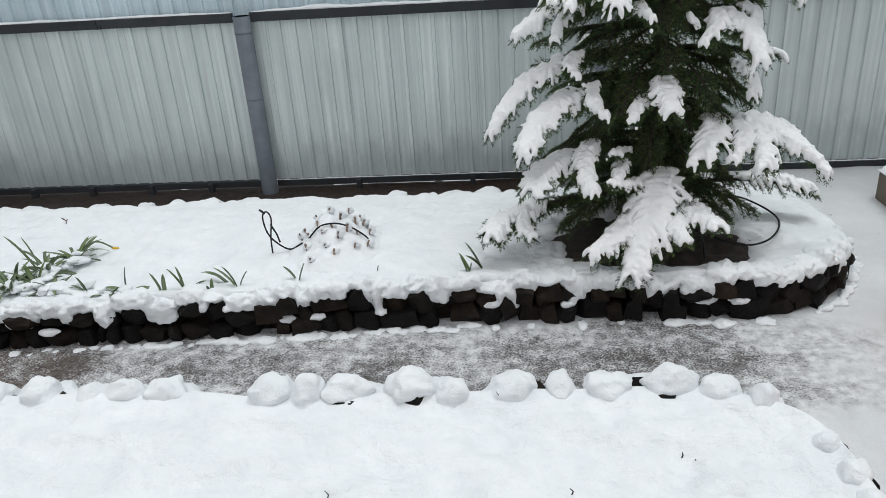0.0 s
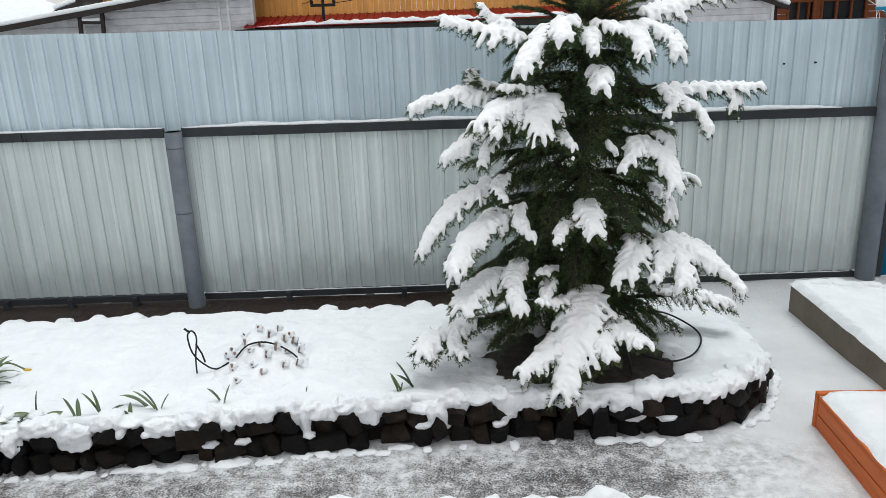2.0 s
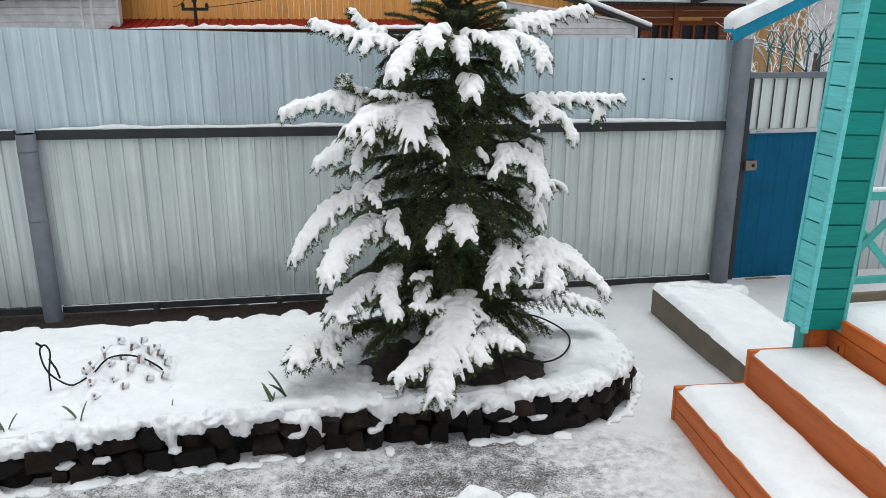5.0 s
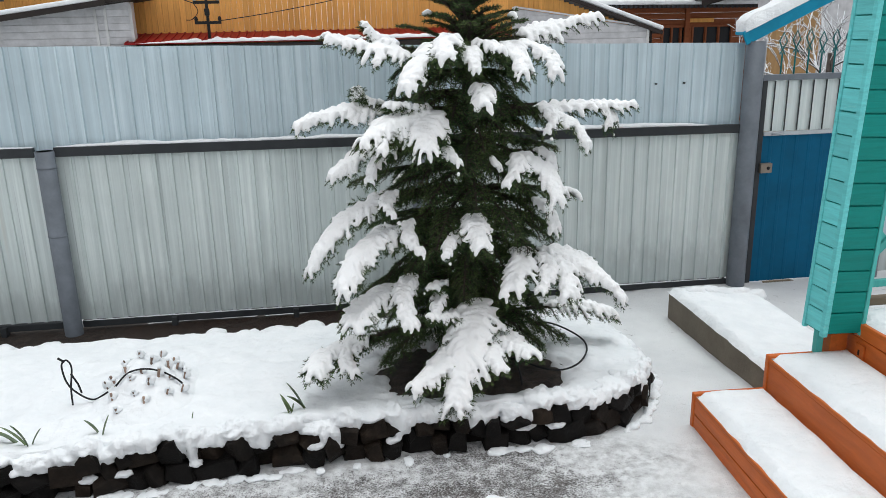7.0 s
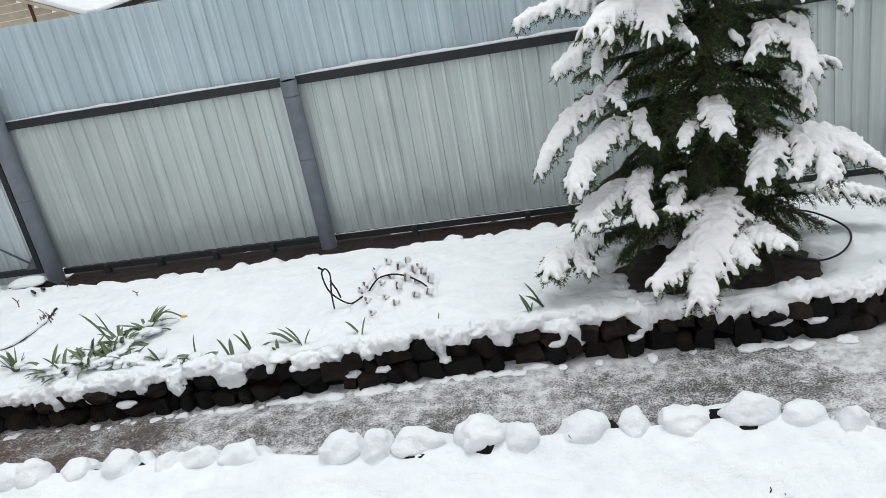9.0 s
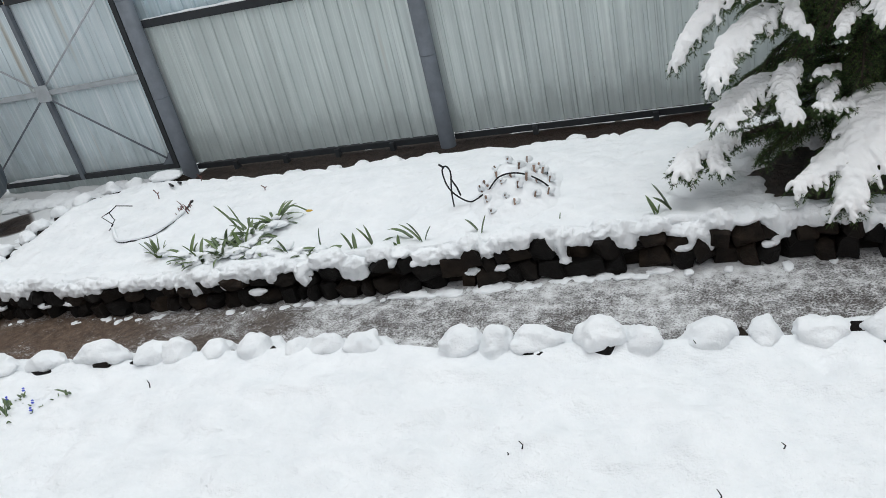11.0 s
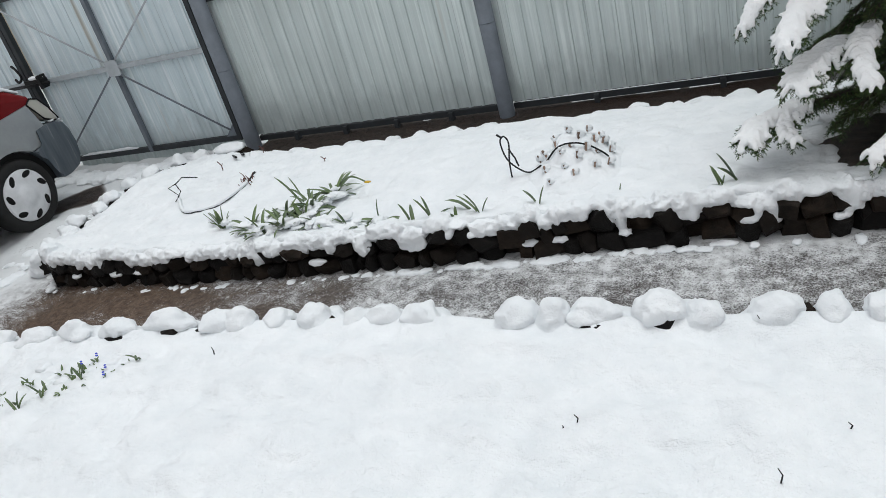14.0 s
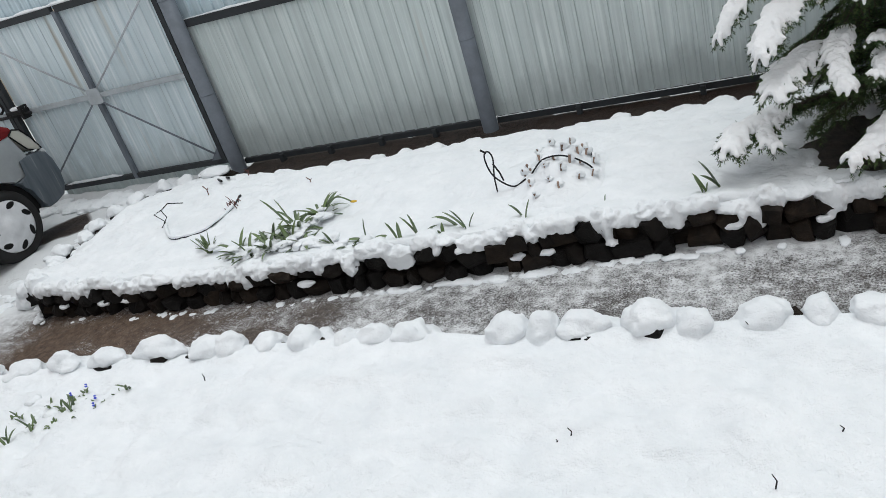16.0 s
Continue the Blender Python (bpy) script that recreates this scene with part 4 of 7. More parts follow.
def beside_path(x):
    i = min(range(len(near_edge)), key=lambda q: (near_edge[q].x - x) ** 2 + (0 if near_edge[q].y > 2.2 else 9))
    d = near_edge[min(i + 1, len(near_edge) - 1)] - near_edge[max(i - 1, 0)]
    return near_edge[i].y + 0.01, math.degrees(math.atan2(d.y, d.x))


s = 0
for x, w, h, show in ROW + [(-4.62 - 0.24 * q, rg.uniform(0.16, 0.24), rg.uniform(0.12, 0.16), q % 2) for q in range(6)]:
    y, turn = beside_path(x)
    edging_stone(x, y, w, rg.uniform(0.12, 0.16), h, turn + rg.uniform(-8, 8), show, s)
    s += 1
for (x, y, w, turn, show) in ((1.13, 2.36, 0.13, -66, 1), (1.165, 2.20, 0.15, -84, 1), (1.17, 2.04, 0.16, -92, 1)):
    edging_stone(x, y, w, 0.10, 0.135, turn + 180, show, s)
    s += 1

# snow-humped stones along the back and the gate end of the raised bed
back_rg = random.Random(44)
x = -3.9
while x < -0.05:
    w = back_rg.uniform(0.12, 0.24)
    ob = edging_stone(x, 4.98 + back_rg.uniform(-0.03, 0.03), w * 1.25, 0.16, back_rg.uniform(0.14, 0.185), 180 + back_rg.uniform(-10, 10), 1 if back_rg.random() < 0.3 else 0, int(x * 50) + 300)
    ob.location.z = 0.005
    ob["group"] = "edging stones of the raised bed"
    x += w * back_rg.uniform(1.0, 1.9)
for x, y, w, show in ((-4.92, 3.52, 0.17, 1), (-5.02, 3.72, 0.16, 1), (-5.0, 3.92, 0.13, 2), (-5.12, 4.1, 0.17, 1), (-5.06, 4.3, 0.14, 0), (-5.1, 4.5, 0.2, 1), (-5.1, 4.75, 0.13, 3), (-5.05, 4.98, 0.16, 1), (-4.9, 5.18, 0.14, 0), (-4.65, 5.2, 0.16, 1)):
    ob = edging_stone(x, y, w, 0.14, 0.17, 90 + back_rg.uniform(-25, 25), show, int(y * 60))
    ob["group"] = "edging stones of the raised bed"



# ---------- snow-laden spruce ----------
k = Mat("spruce_needles", rough=0.6, spec=0.12)
k.color(k.mix(k.ramp(k.noise(5, 3), (0.35, 0.0), (0.7, 0.75)),
              k.ramp(k.island(), (0.0, (0.012, 0.028, 0.014)), (0.6, (0.032, 0.066, 0.028)), (1.0, (0.11, 0.16, 0.06))),
              k.ramp(k.island(), (0.0, (0.026, 0.050, 0.019)), (1.0, (0.14, 0.185, 0.065)))))
needle_mat = k.m
k = Mat("spruce_bark", rough=0.85)
k.color(k.ramp(k.noise(30, 5, 0.7, (1, 1, 0.3)), (0.3, (0.018, 0.013, 0.010)), (0.7, (0.06, 0.043, 0.032))))
k.bump(k.noise(60, 5, 0.7, (1, 1, 0.3)), 0.8, 0.02)
bark_mat = k.m

grain_tex = bpy.data.textures.new("snow_grain", 'CLOUDS')
grain_tex.noise_scale = 0.03
grain_tex.noise_depth = 3
TRUNK = Vector((0.79, 4.3, 0.0))
spruce = thing("spruce_tree", tuple(TRUNK), "young dark green spruce bowed under wet snow", "tree")
tree_rg = random.Random(21)


def trunk_at(z):
    return Vector((0.012 * math.sin(z * 2) + 0.02 * z, 0.01 * z, z))


part("trunk", ring_tube(bmesh.new(), [trunk_at(0.18 + 0.13 * i) for i in range(22)], [0.06 * (1 - i / 23) + 0.006 for i in range(22)], 10), bark_mat, spruce, "dark scaly trunk", True)


def bez(a, b, c, t):
    return a * (1 - t) ** 2 + b * 2 * t * (1 - t) + c * t * t


class Needles:
    def __init__(self):
        self.base, self.dir, self.len = [], [], []

    def along(self, a, b, gap, size, under=False):
        n = max(2, int((b - a).length / gap))
        d = (b - a).normalized()
        u = d.orthogonal().normalized()
        w = d.cross(u)
        for i in range(n):
            t = (i + tree_rg.random()) / n
            ang = tree_rg.uniform(0, 2 * math.pi)
            r = u * math.cos(ang) + w * math.sin(ang)
            if under and r.z > 0.15:
                r.z *= -0.7
            elif r.z < -0.3 and tree_rg.random() < 0.5:
                r.z = -r.z
            self.base.append(a.lerp(b, t))
            self.dir.append((d * 0.75 + r).normalized())
            self.len.append(size * tree_rg.uniform(0.75, 1.15))
        self.base.append(b)
        self.dir.append(d)
        self.len.append(size)

    def arrays(self):
        B, D, L = np.array(self.base), np.array(self.dir), np.array(self.len)[:, None]
        S = np.cross(D, np.random.RandomState(len(B)).normal(size=D.shape))
        S /= np.linalg.norm(S, axis=1, keepdims=True) + 1e-9
        V = np.stack([B, B + D * L * 0.42 + S * 0.0021, B + D * L, B + D * L * 0.42 - S * 0.0021], 1).reshape(-1, 3)
        return V


def capsule(bm, pts, radii, seg=8):
    pts = [Vector(p) for p in pts]
    d0, d1 = (pts[0] - pts[1]).normalized(), (pts[-1] - pts[-2]).normalized()
    full = [pts[0] + d0 * radii[0] * 0.8] + pts + [pts[-1] + d1 * radii[-1] * 0.8]
    ring_tube(bm, full, [radii[0] * 0.45] + list(radii) + [radii[-1] * 0.45], seg)


def branch_object(wood, fur):
    me = bpy.data.meshes.new("branch")
    wv = [v.co.copy() for v in wood.verts]
    wood.verts.index_update()
    wf = [tuple(v.index for v in f.verts) for f in wood.faces]
    V = fur.arrays()
    k0 = len(wv)
    nf = [(k0 + 4 * j, k0 + 4 * j + 1, k0 + 4 * j + 2, k0 + 4 * j + 3) for j in range(len(V) // 4)]
    me.from_pydata([tuple(v) for v in wv] + V.tolist(), [], wf + nf)
    me.materials.append(bark_mat)
    me.materials.append(needle_mat)
    me.polygons.foreach_set("material_index", [0] * len(wf) + [1] * len(nf))
    me.update()
    wood.free()
    return part("branch", me, None, spruce)


def snow_object(white, br):
    ob = part("snow_load", white, branch_snow, br, "clinging wet snow", True)
    rm = ob.modifiers.new("blend", 'REMESH')
    rm.mode = 'VOXEL'
    rm.voxel_size = 0.006
    rm.use_smooth_shade = True
    sm = ob.modifiers.new("soften", 'SMOOTH')
    sm.factor = 0.5
    sm.iterations = 3
    dp = ob.modifiers.new("grain", 'DISPLACE')
    dp.texture = grain_tex
    dp.texture_coords = 'LOCAL'
    dp.strength = 0.007
    dp.mid_level = 0.5


def bough(h0, tip, width=0.2, load=1.0, rise=0.10, hang=0.35, gap=0.058, size=0.021, first=0.2, bare=0.42):
    """A bough from the trunk at height h0 to tip (world), fans of side twigs, needles, and snow where load > 0."""
    a = trunk_at(h0)
    c = Vector(tip) - TRUNK
    flat = Vector((c.x - a.x, c.y - a.y, 0))
    b = a + flat * 0.55 + Vector((0, 0, max(h0, c.z) - h0 + rise))
    n = 14
    axis = [bez(a, b, c, i / n) for i in range(n + 1)]
    total = sum((q - p).length for p, q in zip(axis, axis[1:]))
    wood = bmesh.new()
    ring_tube(wood, axis, [0.012 * (1 - i / (n + 1)) + 0.003 for i in range(n + 1)], 5)
    fur = Needles()
    white = bmesh.new()
    some = False
    for i in range(int(n * 0.2), n):
        fur.along(axis[i], axis[i + 1], 0.0024, size)
    m = int(total / gap)
    for i in range(m):
        t = first + (1 - first) * (i + 0.5) / m
        p = bez(a, b, c, t)
        d = (bez(a, b, c, min(1, t + 0.03)) - bez(a, b, c, t - 0.03)).normalized()
        side = d.cross(Vector((0, 0, 1))).normalized()
        if side.length < 0.1:
            side = Vector((1, 0, 0))
        for s in (-1, 1):
            length = width * min(1.0, 0.34 + 1.4 * (1 - t)) * min(1.0, 0.2 + 1.7 * t) * tree_rg.uniform(0.7, 1.12)
            way = (d * tree_rg.uniform(0.6, 0.95) + side * s * tree_rg.uniform(0.75, 1.0) + Vector((0, 0, tree_rg.uniform(-0.15, 0.12) - hang * 0.4))).normalized()
            mid = p + way * length * 0.55
            end = p + way * length - Vector((0, 0, hang * length * 0.55))
            ring_tube(wood, [p, mid, end], [0.0045, 0.0035, 0.0015], 4)
            fur.along(p, mid, 0.0026, size)
            fur.along(mid, end, 0.0026, size)
            subs = max(1, int(length / 0.04))
            for q in range(subs):
                u = (q + 0.6) / (subs + 0.3)
                o = p.lerp(mid, u / 0.55) if u < 0.55 else mid.lerp(end, (u - 0.55) / 0.45)
                for ss in (-1, 1):
                    tw = (way + way.cross(Vector((0, 0, 1))).normalized() * ss * 0.9 + Vector((0, 0, tree_rg.uniform(-0.5, 0.1)))).normalized()
                    fur.along(o, o + tw * length * 0.38 * (1.15 - u), 0.0034, size * 0.95)
            if load > 0 and t > bare and tree_rg.random() < 0.45 + 0.5 * load:
                some = True
                r = (0.0125 + 0.0065 * load) * tree_rg.uniform(0.75, 1.25)
                up = Vector((0, 0, 0.010 + 0.006 * load))
                near = p.lerp(mid, tree_rg.uniform(0.1, 0.5)) if t < bare + 0.15 else p
                e2 = end + (end - mid) * tree_rg.uniform(-0.25, 0.1)
                capsule(white, [near + up, near.lerp(mid, 0.6) + up * 1.3, mid.lerp(e2, 0.3) + up * 1.1, e2 + up * 0.5],
                        [r * tree_rg.uniform(0.8, 1.1), r * 1.3, r * tree_rg.uniform(0.9, 1.25), r * 0.7])
                if tree_rg.random() < 0.75:
                    q = mid.lerp(e2, tree_rg.uniform(0.0, 0.5))
                    f = (d * tree_rg.uniform(0.2, 0.9) + side * s * tree_rg.uniform(-0.2, 0.6) + Vector((0, 0, -0.3 - 0.4 * hang))).normalized()
                    capsule(white, [q + up * 0.7, q + f * length * tree_rg.uniform(0.2, 0.36)], [r * 0.85, r * 0.55])
                if load > 0.95 and t > bare + 0.08 and tree_rg.random() < 0.7:
                    web = p.lerp(mid, tree_rg.uniform(0.3, 0.75)) + d * tree_rg.uniform(-0.01, 0.02)
                    lump(white, web + up, (r * 1.4, r * 1.4, r * 0.95), i * 2 + s, 0.3, 2)
    if load > 0:
        pts = [axis[i] + Vector((0, 0, 0.014)) for i in range(int(n * bare) + 1, n + 1)]
        if len(pts) > 2:
            some = True
            capsule(white, pts, [(0.014 + 0.013 * load) * (0.4 + 0.8 * math.sin(math.pi * min(1, 0.12 + 0.83 * q / (len(pts) - 1)))) * (1 + 0.35 * n3(q, h0 * 9, c.x * 7, 0.9)) + 0.004 for q in range(len(pts))])
    br = branch_object(wood, fur)
    if some:
        snow_object(white, br)
    else:
        white.free()
    return br


def fan(h0, via, tip, half, load=1.0, start=0.4, tilt=0.0, gap=0.034, size=0.021, tail=0.0):
    """A spreading bough: from the trunk at h0 over via to tip, half its half-width, with a pad of snow that ends in drooping fingers.
    tilt turns the fan about its axis; tail keeps that share of the tip slim."""
    a = trunk_at(h0)
    c = Vector(tip) - TRUNK
    b = (Vector(via) - TRUNK) * 2 - (a + c) * 0.5
    n = 18
    axis = [bez(a, b, c, i / n) for i in range(n + 1)]
    wood, white, fur = bmesh.new(), bmesh.new(), Needles()
    ring_tube(wood, axis, [0.012 * (1 - i / (n + 1)) + 0.003 for i in range(n + 1)], 5)
    for i in range(int(n * 0.2), n):
        fur.along(axis[i], axis[i + 1], 0.0022, size, i > n * start and load > 0.5)
    total = sum((q - p).length for p, q in zip(axis, axis[1:]))

    def stand(t):
        p = bez(a, b, c, t)
        d = (bez(a, b, c, min(1, t + 0.03)) - bez(a, b, c, t - 0.03)).normalized()
        side = Matrix.Rotation(radians(tilt), 3, d) @ d.cross(Vector((0, 0, 1))).normalized()
        top = side.cross(d).normalized()
        if top.z < 0:
            top = -top
        u = max(0.0, (t - start) / (1 - start))
        shape = (0.35 + 0.5 * t / start) if t < start else math.sin(math.pi * (0.30 + 0.56 * min(1.0, u / max(0.2, 1 - tail)))) + 0.06
        return p, d, side, top, u, shape

    m = max(6, int(total * 0.85 / gap))
    for i in range(m):
        t = 0.15 + 0.85 * (i + 0.5) / m
        p, d, side, top, u, shape = stand(t)
        for s in (-1, 1):
            length = half * shape * tree_rg.uniform(0.62, 1.15) + 0.014
            way = (d * (0.45 + 0.7 * u) * tree_rg.uniform(0.7, 1.25) + side * s * (1.0 - 0.3 * u) * tree_rg.uniform(0.6, 1.15) + top * tree_rg.uniform(-0.22, 0.16)).normalized()
            mid = p + way * length * 0.5 + top * 0.006
            end = p + way * length + Vector((0, 0, -tree_rg.uniform(0.14, 0.42) * length))
            ring_tube(wood, [p, mid, end], [0.0045, 0.0035, 0.0015], 4)
            laden = load > 0.5 and t > start
            fur.along(p, mid, 0.0024, size, laden)
            fur.along(mid, end + (end - mid).normalized() * 0.010, 0.0022, size, laden)
            turn = way.cross(top).normalized()
            twigs = []
            for q in range(max(1, int(length / 0.035))):
                v = (q + 0.7) / (int(length / 0.035) + 0.4)
                o = p.lerp(mid, v * 2) if v < 0.5 else mid.lerp(end, v * 2 - 1)
                for ss in (-1, 1):
                    tw = (way * 0.9 + turn * ss * 0.75 + top * tree_rg.uniform(-0.6, 0.05)).normalized()
                    e = o + tw * min(0.075, length * 0.42 * (1.2 - v) + 0.012)
                    fur.along(o, e, 0.0032, size * 0.95, laden)
                    twigs.append((o, e))
            if load <= 0 or t < start or tree_rg.random() > 0.55 + 0.32 * load:
                continue
            r = 0.0112 * (0.7 + 0.3 * load) * tree_rg.uniform(0.7, 1.3)
            up = top * 0.012 + Vector((0, 0, 0.006))
            e2 = mid.lerp(end, tree_rg.uniform(0.82, 1.02))
            capsule(white, [p + up, mid + up * 1.2, mid.lerp(e2, 0.55) + up, e2 + up * 0.5],
                    [r * 1.2, r * tree_rg.uniform(1.15, 1.4), r * tree_rg.uniform(0.95, 1.2), r * tree_rg.uniform(0.75, 0.95)])
            for o, e in twigs:
                if tree_rg.random() < 0.34 * load:
                    capsule(white, [o + up, o.lerp(e, tree_rg.uniform(0.6, 0.9)) + up * 0.6], [r * 1.05, r * tree_rg.uniform(0.65, 0.85)])
    if load > 0:
        # the pad that lies along the bough
        count = max(3, int(total * (1 - start) / 0.04))
        for q in range(count):
            t = start + (0.97 - start) * (q + 0.5) / count
            p, d, side, top, u, shape = stand(t)
            turn = Matrix((side, d, top)).transposed()
            wide = max(0.018, half * shape * tree_rg.uniform(0.42, 0.66) * (0.75 + 0.3 * load))
            lump(white, p + side * wide * tree_rg.uniform(-0.25, 0.25) + top * (0.010 + 0.004 * load), (wide * 0.86, 0.034, (0.010 + 0.008 * load) * tree_rg.uniform(0.8, 1.25)), q + h0 * 31, 0.35, 2, turn)
        pts = [axis[i] + Vector((0, 0, 0.014)) for i in range(int(n * start), n + 1)]
        capsule(white, pts, [(0.009 + 0.007 * load) * (0.5 + 0.7 * math.sin(math.pi * min(1, 0.12 + 0.8 * q / (len(pts) - 1)))) * (1 + 0.4 * n3(q, h0 * 9, c.x * 7, 0.9)) for q in range(len(pts))])
    br = branch_object(wood, fur)
    if load > 0:
        snow_object(white, br)
    else:
        white.free()
    return br


# topmost whorl
fan(1.90, (0.398, 4.19, 1.978), (0.068, 4.08, 2.054), 0.115, 1.2, 0.4, -25, tail=0.35)
fan(1.98, (0.426, 4.26, 2.012), (0.251, 4.22, 2.115), 0.06, 1.0, 0.5, -20)
fan(1.97, (0.610, 4.04, 1.998), (0.426, 3.80, 1.826), 0.125, 1.1, 0.36, 0)
fan(1.99, (0.672, 4.01, 2.037), (0.610, 3.74, 1.950), 0.085, 1.0, 0.4, 0)
fan(1.98, (0.854, 4.08, 2.009), (0.912, 3.88, 1.973), 0.05, 0.9, 0.45, 0)
fan(1.95, (0.781, 4.04, 1.981), (0.769, 3.80, 1.889), 0.05, 0.9, 0.5, 0)
fan(1.97, (0.990, 4.07, 1.998), (1.024, 3.85, 1.865), 0.09, 1.0, 0.42, 0)
fan(1.98, (1.100, 4.12, 2.009), (1.221, 3.95, 1.865), 0.075, 0.9, 0.45, 15)
fan(1.99, (1.156, 4.20, 2.067), (1.491, 4.10, 2.137), 0.09, 1.2, 0.42, 30, tail=0.4)
fan(1.76, (0.832, 4.01, 1.794), (0.803, 3.74, 1.720), 0.075, 1.0, 0.5, 0)
# second whorl
fan(1.59, (0.244, 4.21, 1.671), (-0.123, 4.12, 1.618), 0.085, 1.2, 0.42, -28, tail=0.4)
fan(1.67, (0.338, 4.24, 1.701), (0.200, 4.18, 1.787), 0.05, 1.0, 0.5, 0)
fan(1.62, (0.513, 4.07, 1.652), (0.203, 3.86, 1.559), 0.13, 1.1, 0.38, -8)
fan(1.62, (0.586, 4.01, 1.646), (0.496, 3.74, 1.509), 0.12, 1.1, 0.38, 0)
fan(1.57, (0.462, 4.04, 1.603), (0.289, 3.80, 1.509), 0.07, 0.9, 0.5, 0)
fan(1.65, (0.574, 4.14, 1.677), (0.341, 4.00, 1.712), 0.05, 1.0, 0.5, 0)
fan(1.46, (0.342, 4.13, 1.485), (0.043, 3.98, 1.364), 0.07, 1.0, 0.5, -15, tail=0.1)
fan(1.44, (0.384, 4.09, 1.472), (0.229, 3.90, 1.339), 0.045, 0.9, 0.5, 0)
fan(1.45, (0.647, 4.01, 1.479), (0.666, 3.74, 1.441), 0.035, 0.7, 0.55, 0)
fan(1.57, (1.213, 4.19, 1.646), (1.704, 4.08, 1.663), 0.095, 1.2, 0.45, 25, tail=0.4)
fan(1.61, (1.221, 4.13, 1.638), (1.404, 3.98, 1.483), 0.06, 1.1, 0.45, 0)
fan(1.65, (1.435, 4.18, 1.675), (1.567, 4.06, 1.562), 0.045, 1.0, 0.55, 0)
fan(1.64, (1.171, 4.12, 1.665), (1.185, 3.95, 1.551), 0.035, 0.8, 0.55, 0)
# third whorl
fan(1.36, (1.106, 4.07, 1.395), (1.206, 3.86, 1.203), 0.095, 1.1, 0.4, 0)
fan(1.38, (1.025, 4.04, 1.407), (0.931, 3.80, 1.307), 0.06, 1.0, 0.45, 0)
fan(1.39, (1.176, 4.17, 1.422), (1.225, 4.05, 1.321), 0.045, 0.9, 0.5, 0)
fan(1.12, (1.155, 4.13, 1.146), (1.232, 3.98, 1.004), 0.055, 0.9, 0.5, 0)
fan(1.06, (0.785, 3.98, 1.095), (0.766, 3.68, 1.008), 0.085, 1.1, 0.45, 0)
fan(0.99, (0.701, 3.99, 1.019), (0.589, 3.70, 0.978), 0.05, 0.9, 0.5, 0)
fan(1.16, (0.261, 4.10, 1.189), (-0.100, 3.92, 0.896), 0.105, 1.1, 0.38, -18, tail=0.1)
fan(1.21, (0.389, 4.07, 1.242), (0.328, 3.86, 1.167), 0.035, 0.8, 0.5, 0)
fan(1.00, (0.305, 3.98, 1.035), (0.065, 3.68, 0.838), 0.13, 1.2, 0.4, 0, tail=0.1)
fan(1.06, (0.450, 4.02, 1.095), (0.475, 3.76, 0.965), 0.045, 0.9, 0.5, 0)
# fourth whorl
fan(0.69, (0.318, 3.96, 0.721), (0.092, 3.64, 0.657), 0.12, 1.15, 0.4, 0)
fan(0.75, (0.425, 3.95, 0.779), (0.394, 3.62, 0.638), 0.075, 1.0, 0.45, 0)
fan(0.69, (0.640, 4.03, 0.723), (0.507, 3.78, 0.773), 0.035, 0.7, 0.55, 0)
fan(0.66, (0.609, 3.99, 0.685), (0.526, 3.70, 0.669), 0.04, 0.7, 0.55, 0)
fan(0.84, (1.045, 4.01, 0.872), (0.911, 3.74, 0.737), 0.12, 1.1, 0.42, 0)
fan(0.77, (1.270, 4.06, 0.849), (1.586, 3.84, 0.626), 0.105, 1.15, 0.42, 12, tail=0.3)
fan(0.80, (1.232, 4.01, 0.832), (1.246, 3.74, 0.684), 0.08, 1.0, 0.45, 0)
fan(0.82, (1.156, 4.01, 0.855), (1.101, 3.74, 0.735), 0.055, 0.9, 0.5, 0)
# lowest boughs
fan(0.41, (0.126, 3.97, 0.442), (-0.110, 3.66, 0.406), 0.11, 1.1, 0.45, 0)
fan(0.40, (0.162, 3.95, 0.428), (0.085, 3.62, 0.406), 0.055, 0.9, 0.55, 0)
fan(0.54, (0.757, 3.86, 0.574), (0.575, 3.46, 0.257), 0.17, 1.5, 0.34, 0)
fan(0.44, (0.740, 3.88, 0.467), (0.379, 3.50, 0.357), 0.12, 1.4, 0.45, 0)
fan(0.44, (0.855, 3.92, 0.472), (0.998, 3.56, 0.449), 0.12, 1.4, 0.42, 0)
fan(0.43, (0.804, 3.88, 0.464), (0.819, 3.50, 0.417), 0.08, 1.2, 0.5, 0)
fan(0.54, (0.675, 3.94, 0.567), (0.478, 3.60, 0.684), 0.05, 1.0, 0.5, 0)
fan(0.41, (1.380, 4.27, 0.444), (1.695, 4.25, 0.371), 0.1, 1.1, 0.42, 0)

# green undergrowth of the lowest boughs
for tip in ((0.26, 3.84, 0.36), (1.14, 3.90, 0.36), (1.30, 4.0, 0.36)):
    fan(0.52, (0.5 * (tip[0] + TRUNK.x), 0.5 * (tip[1] + TRUNK.y), 0.48), tip, 0.09, 0, 0.4)

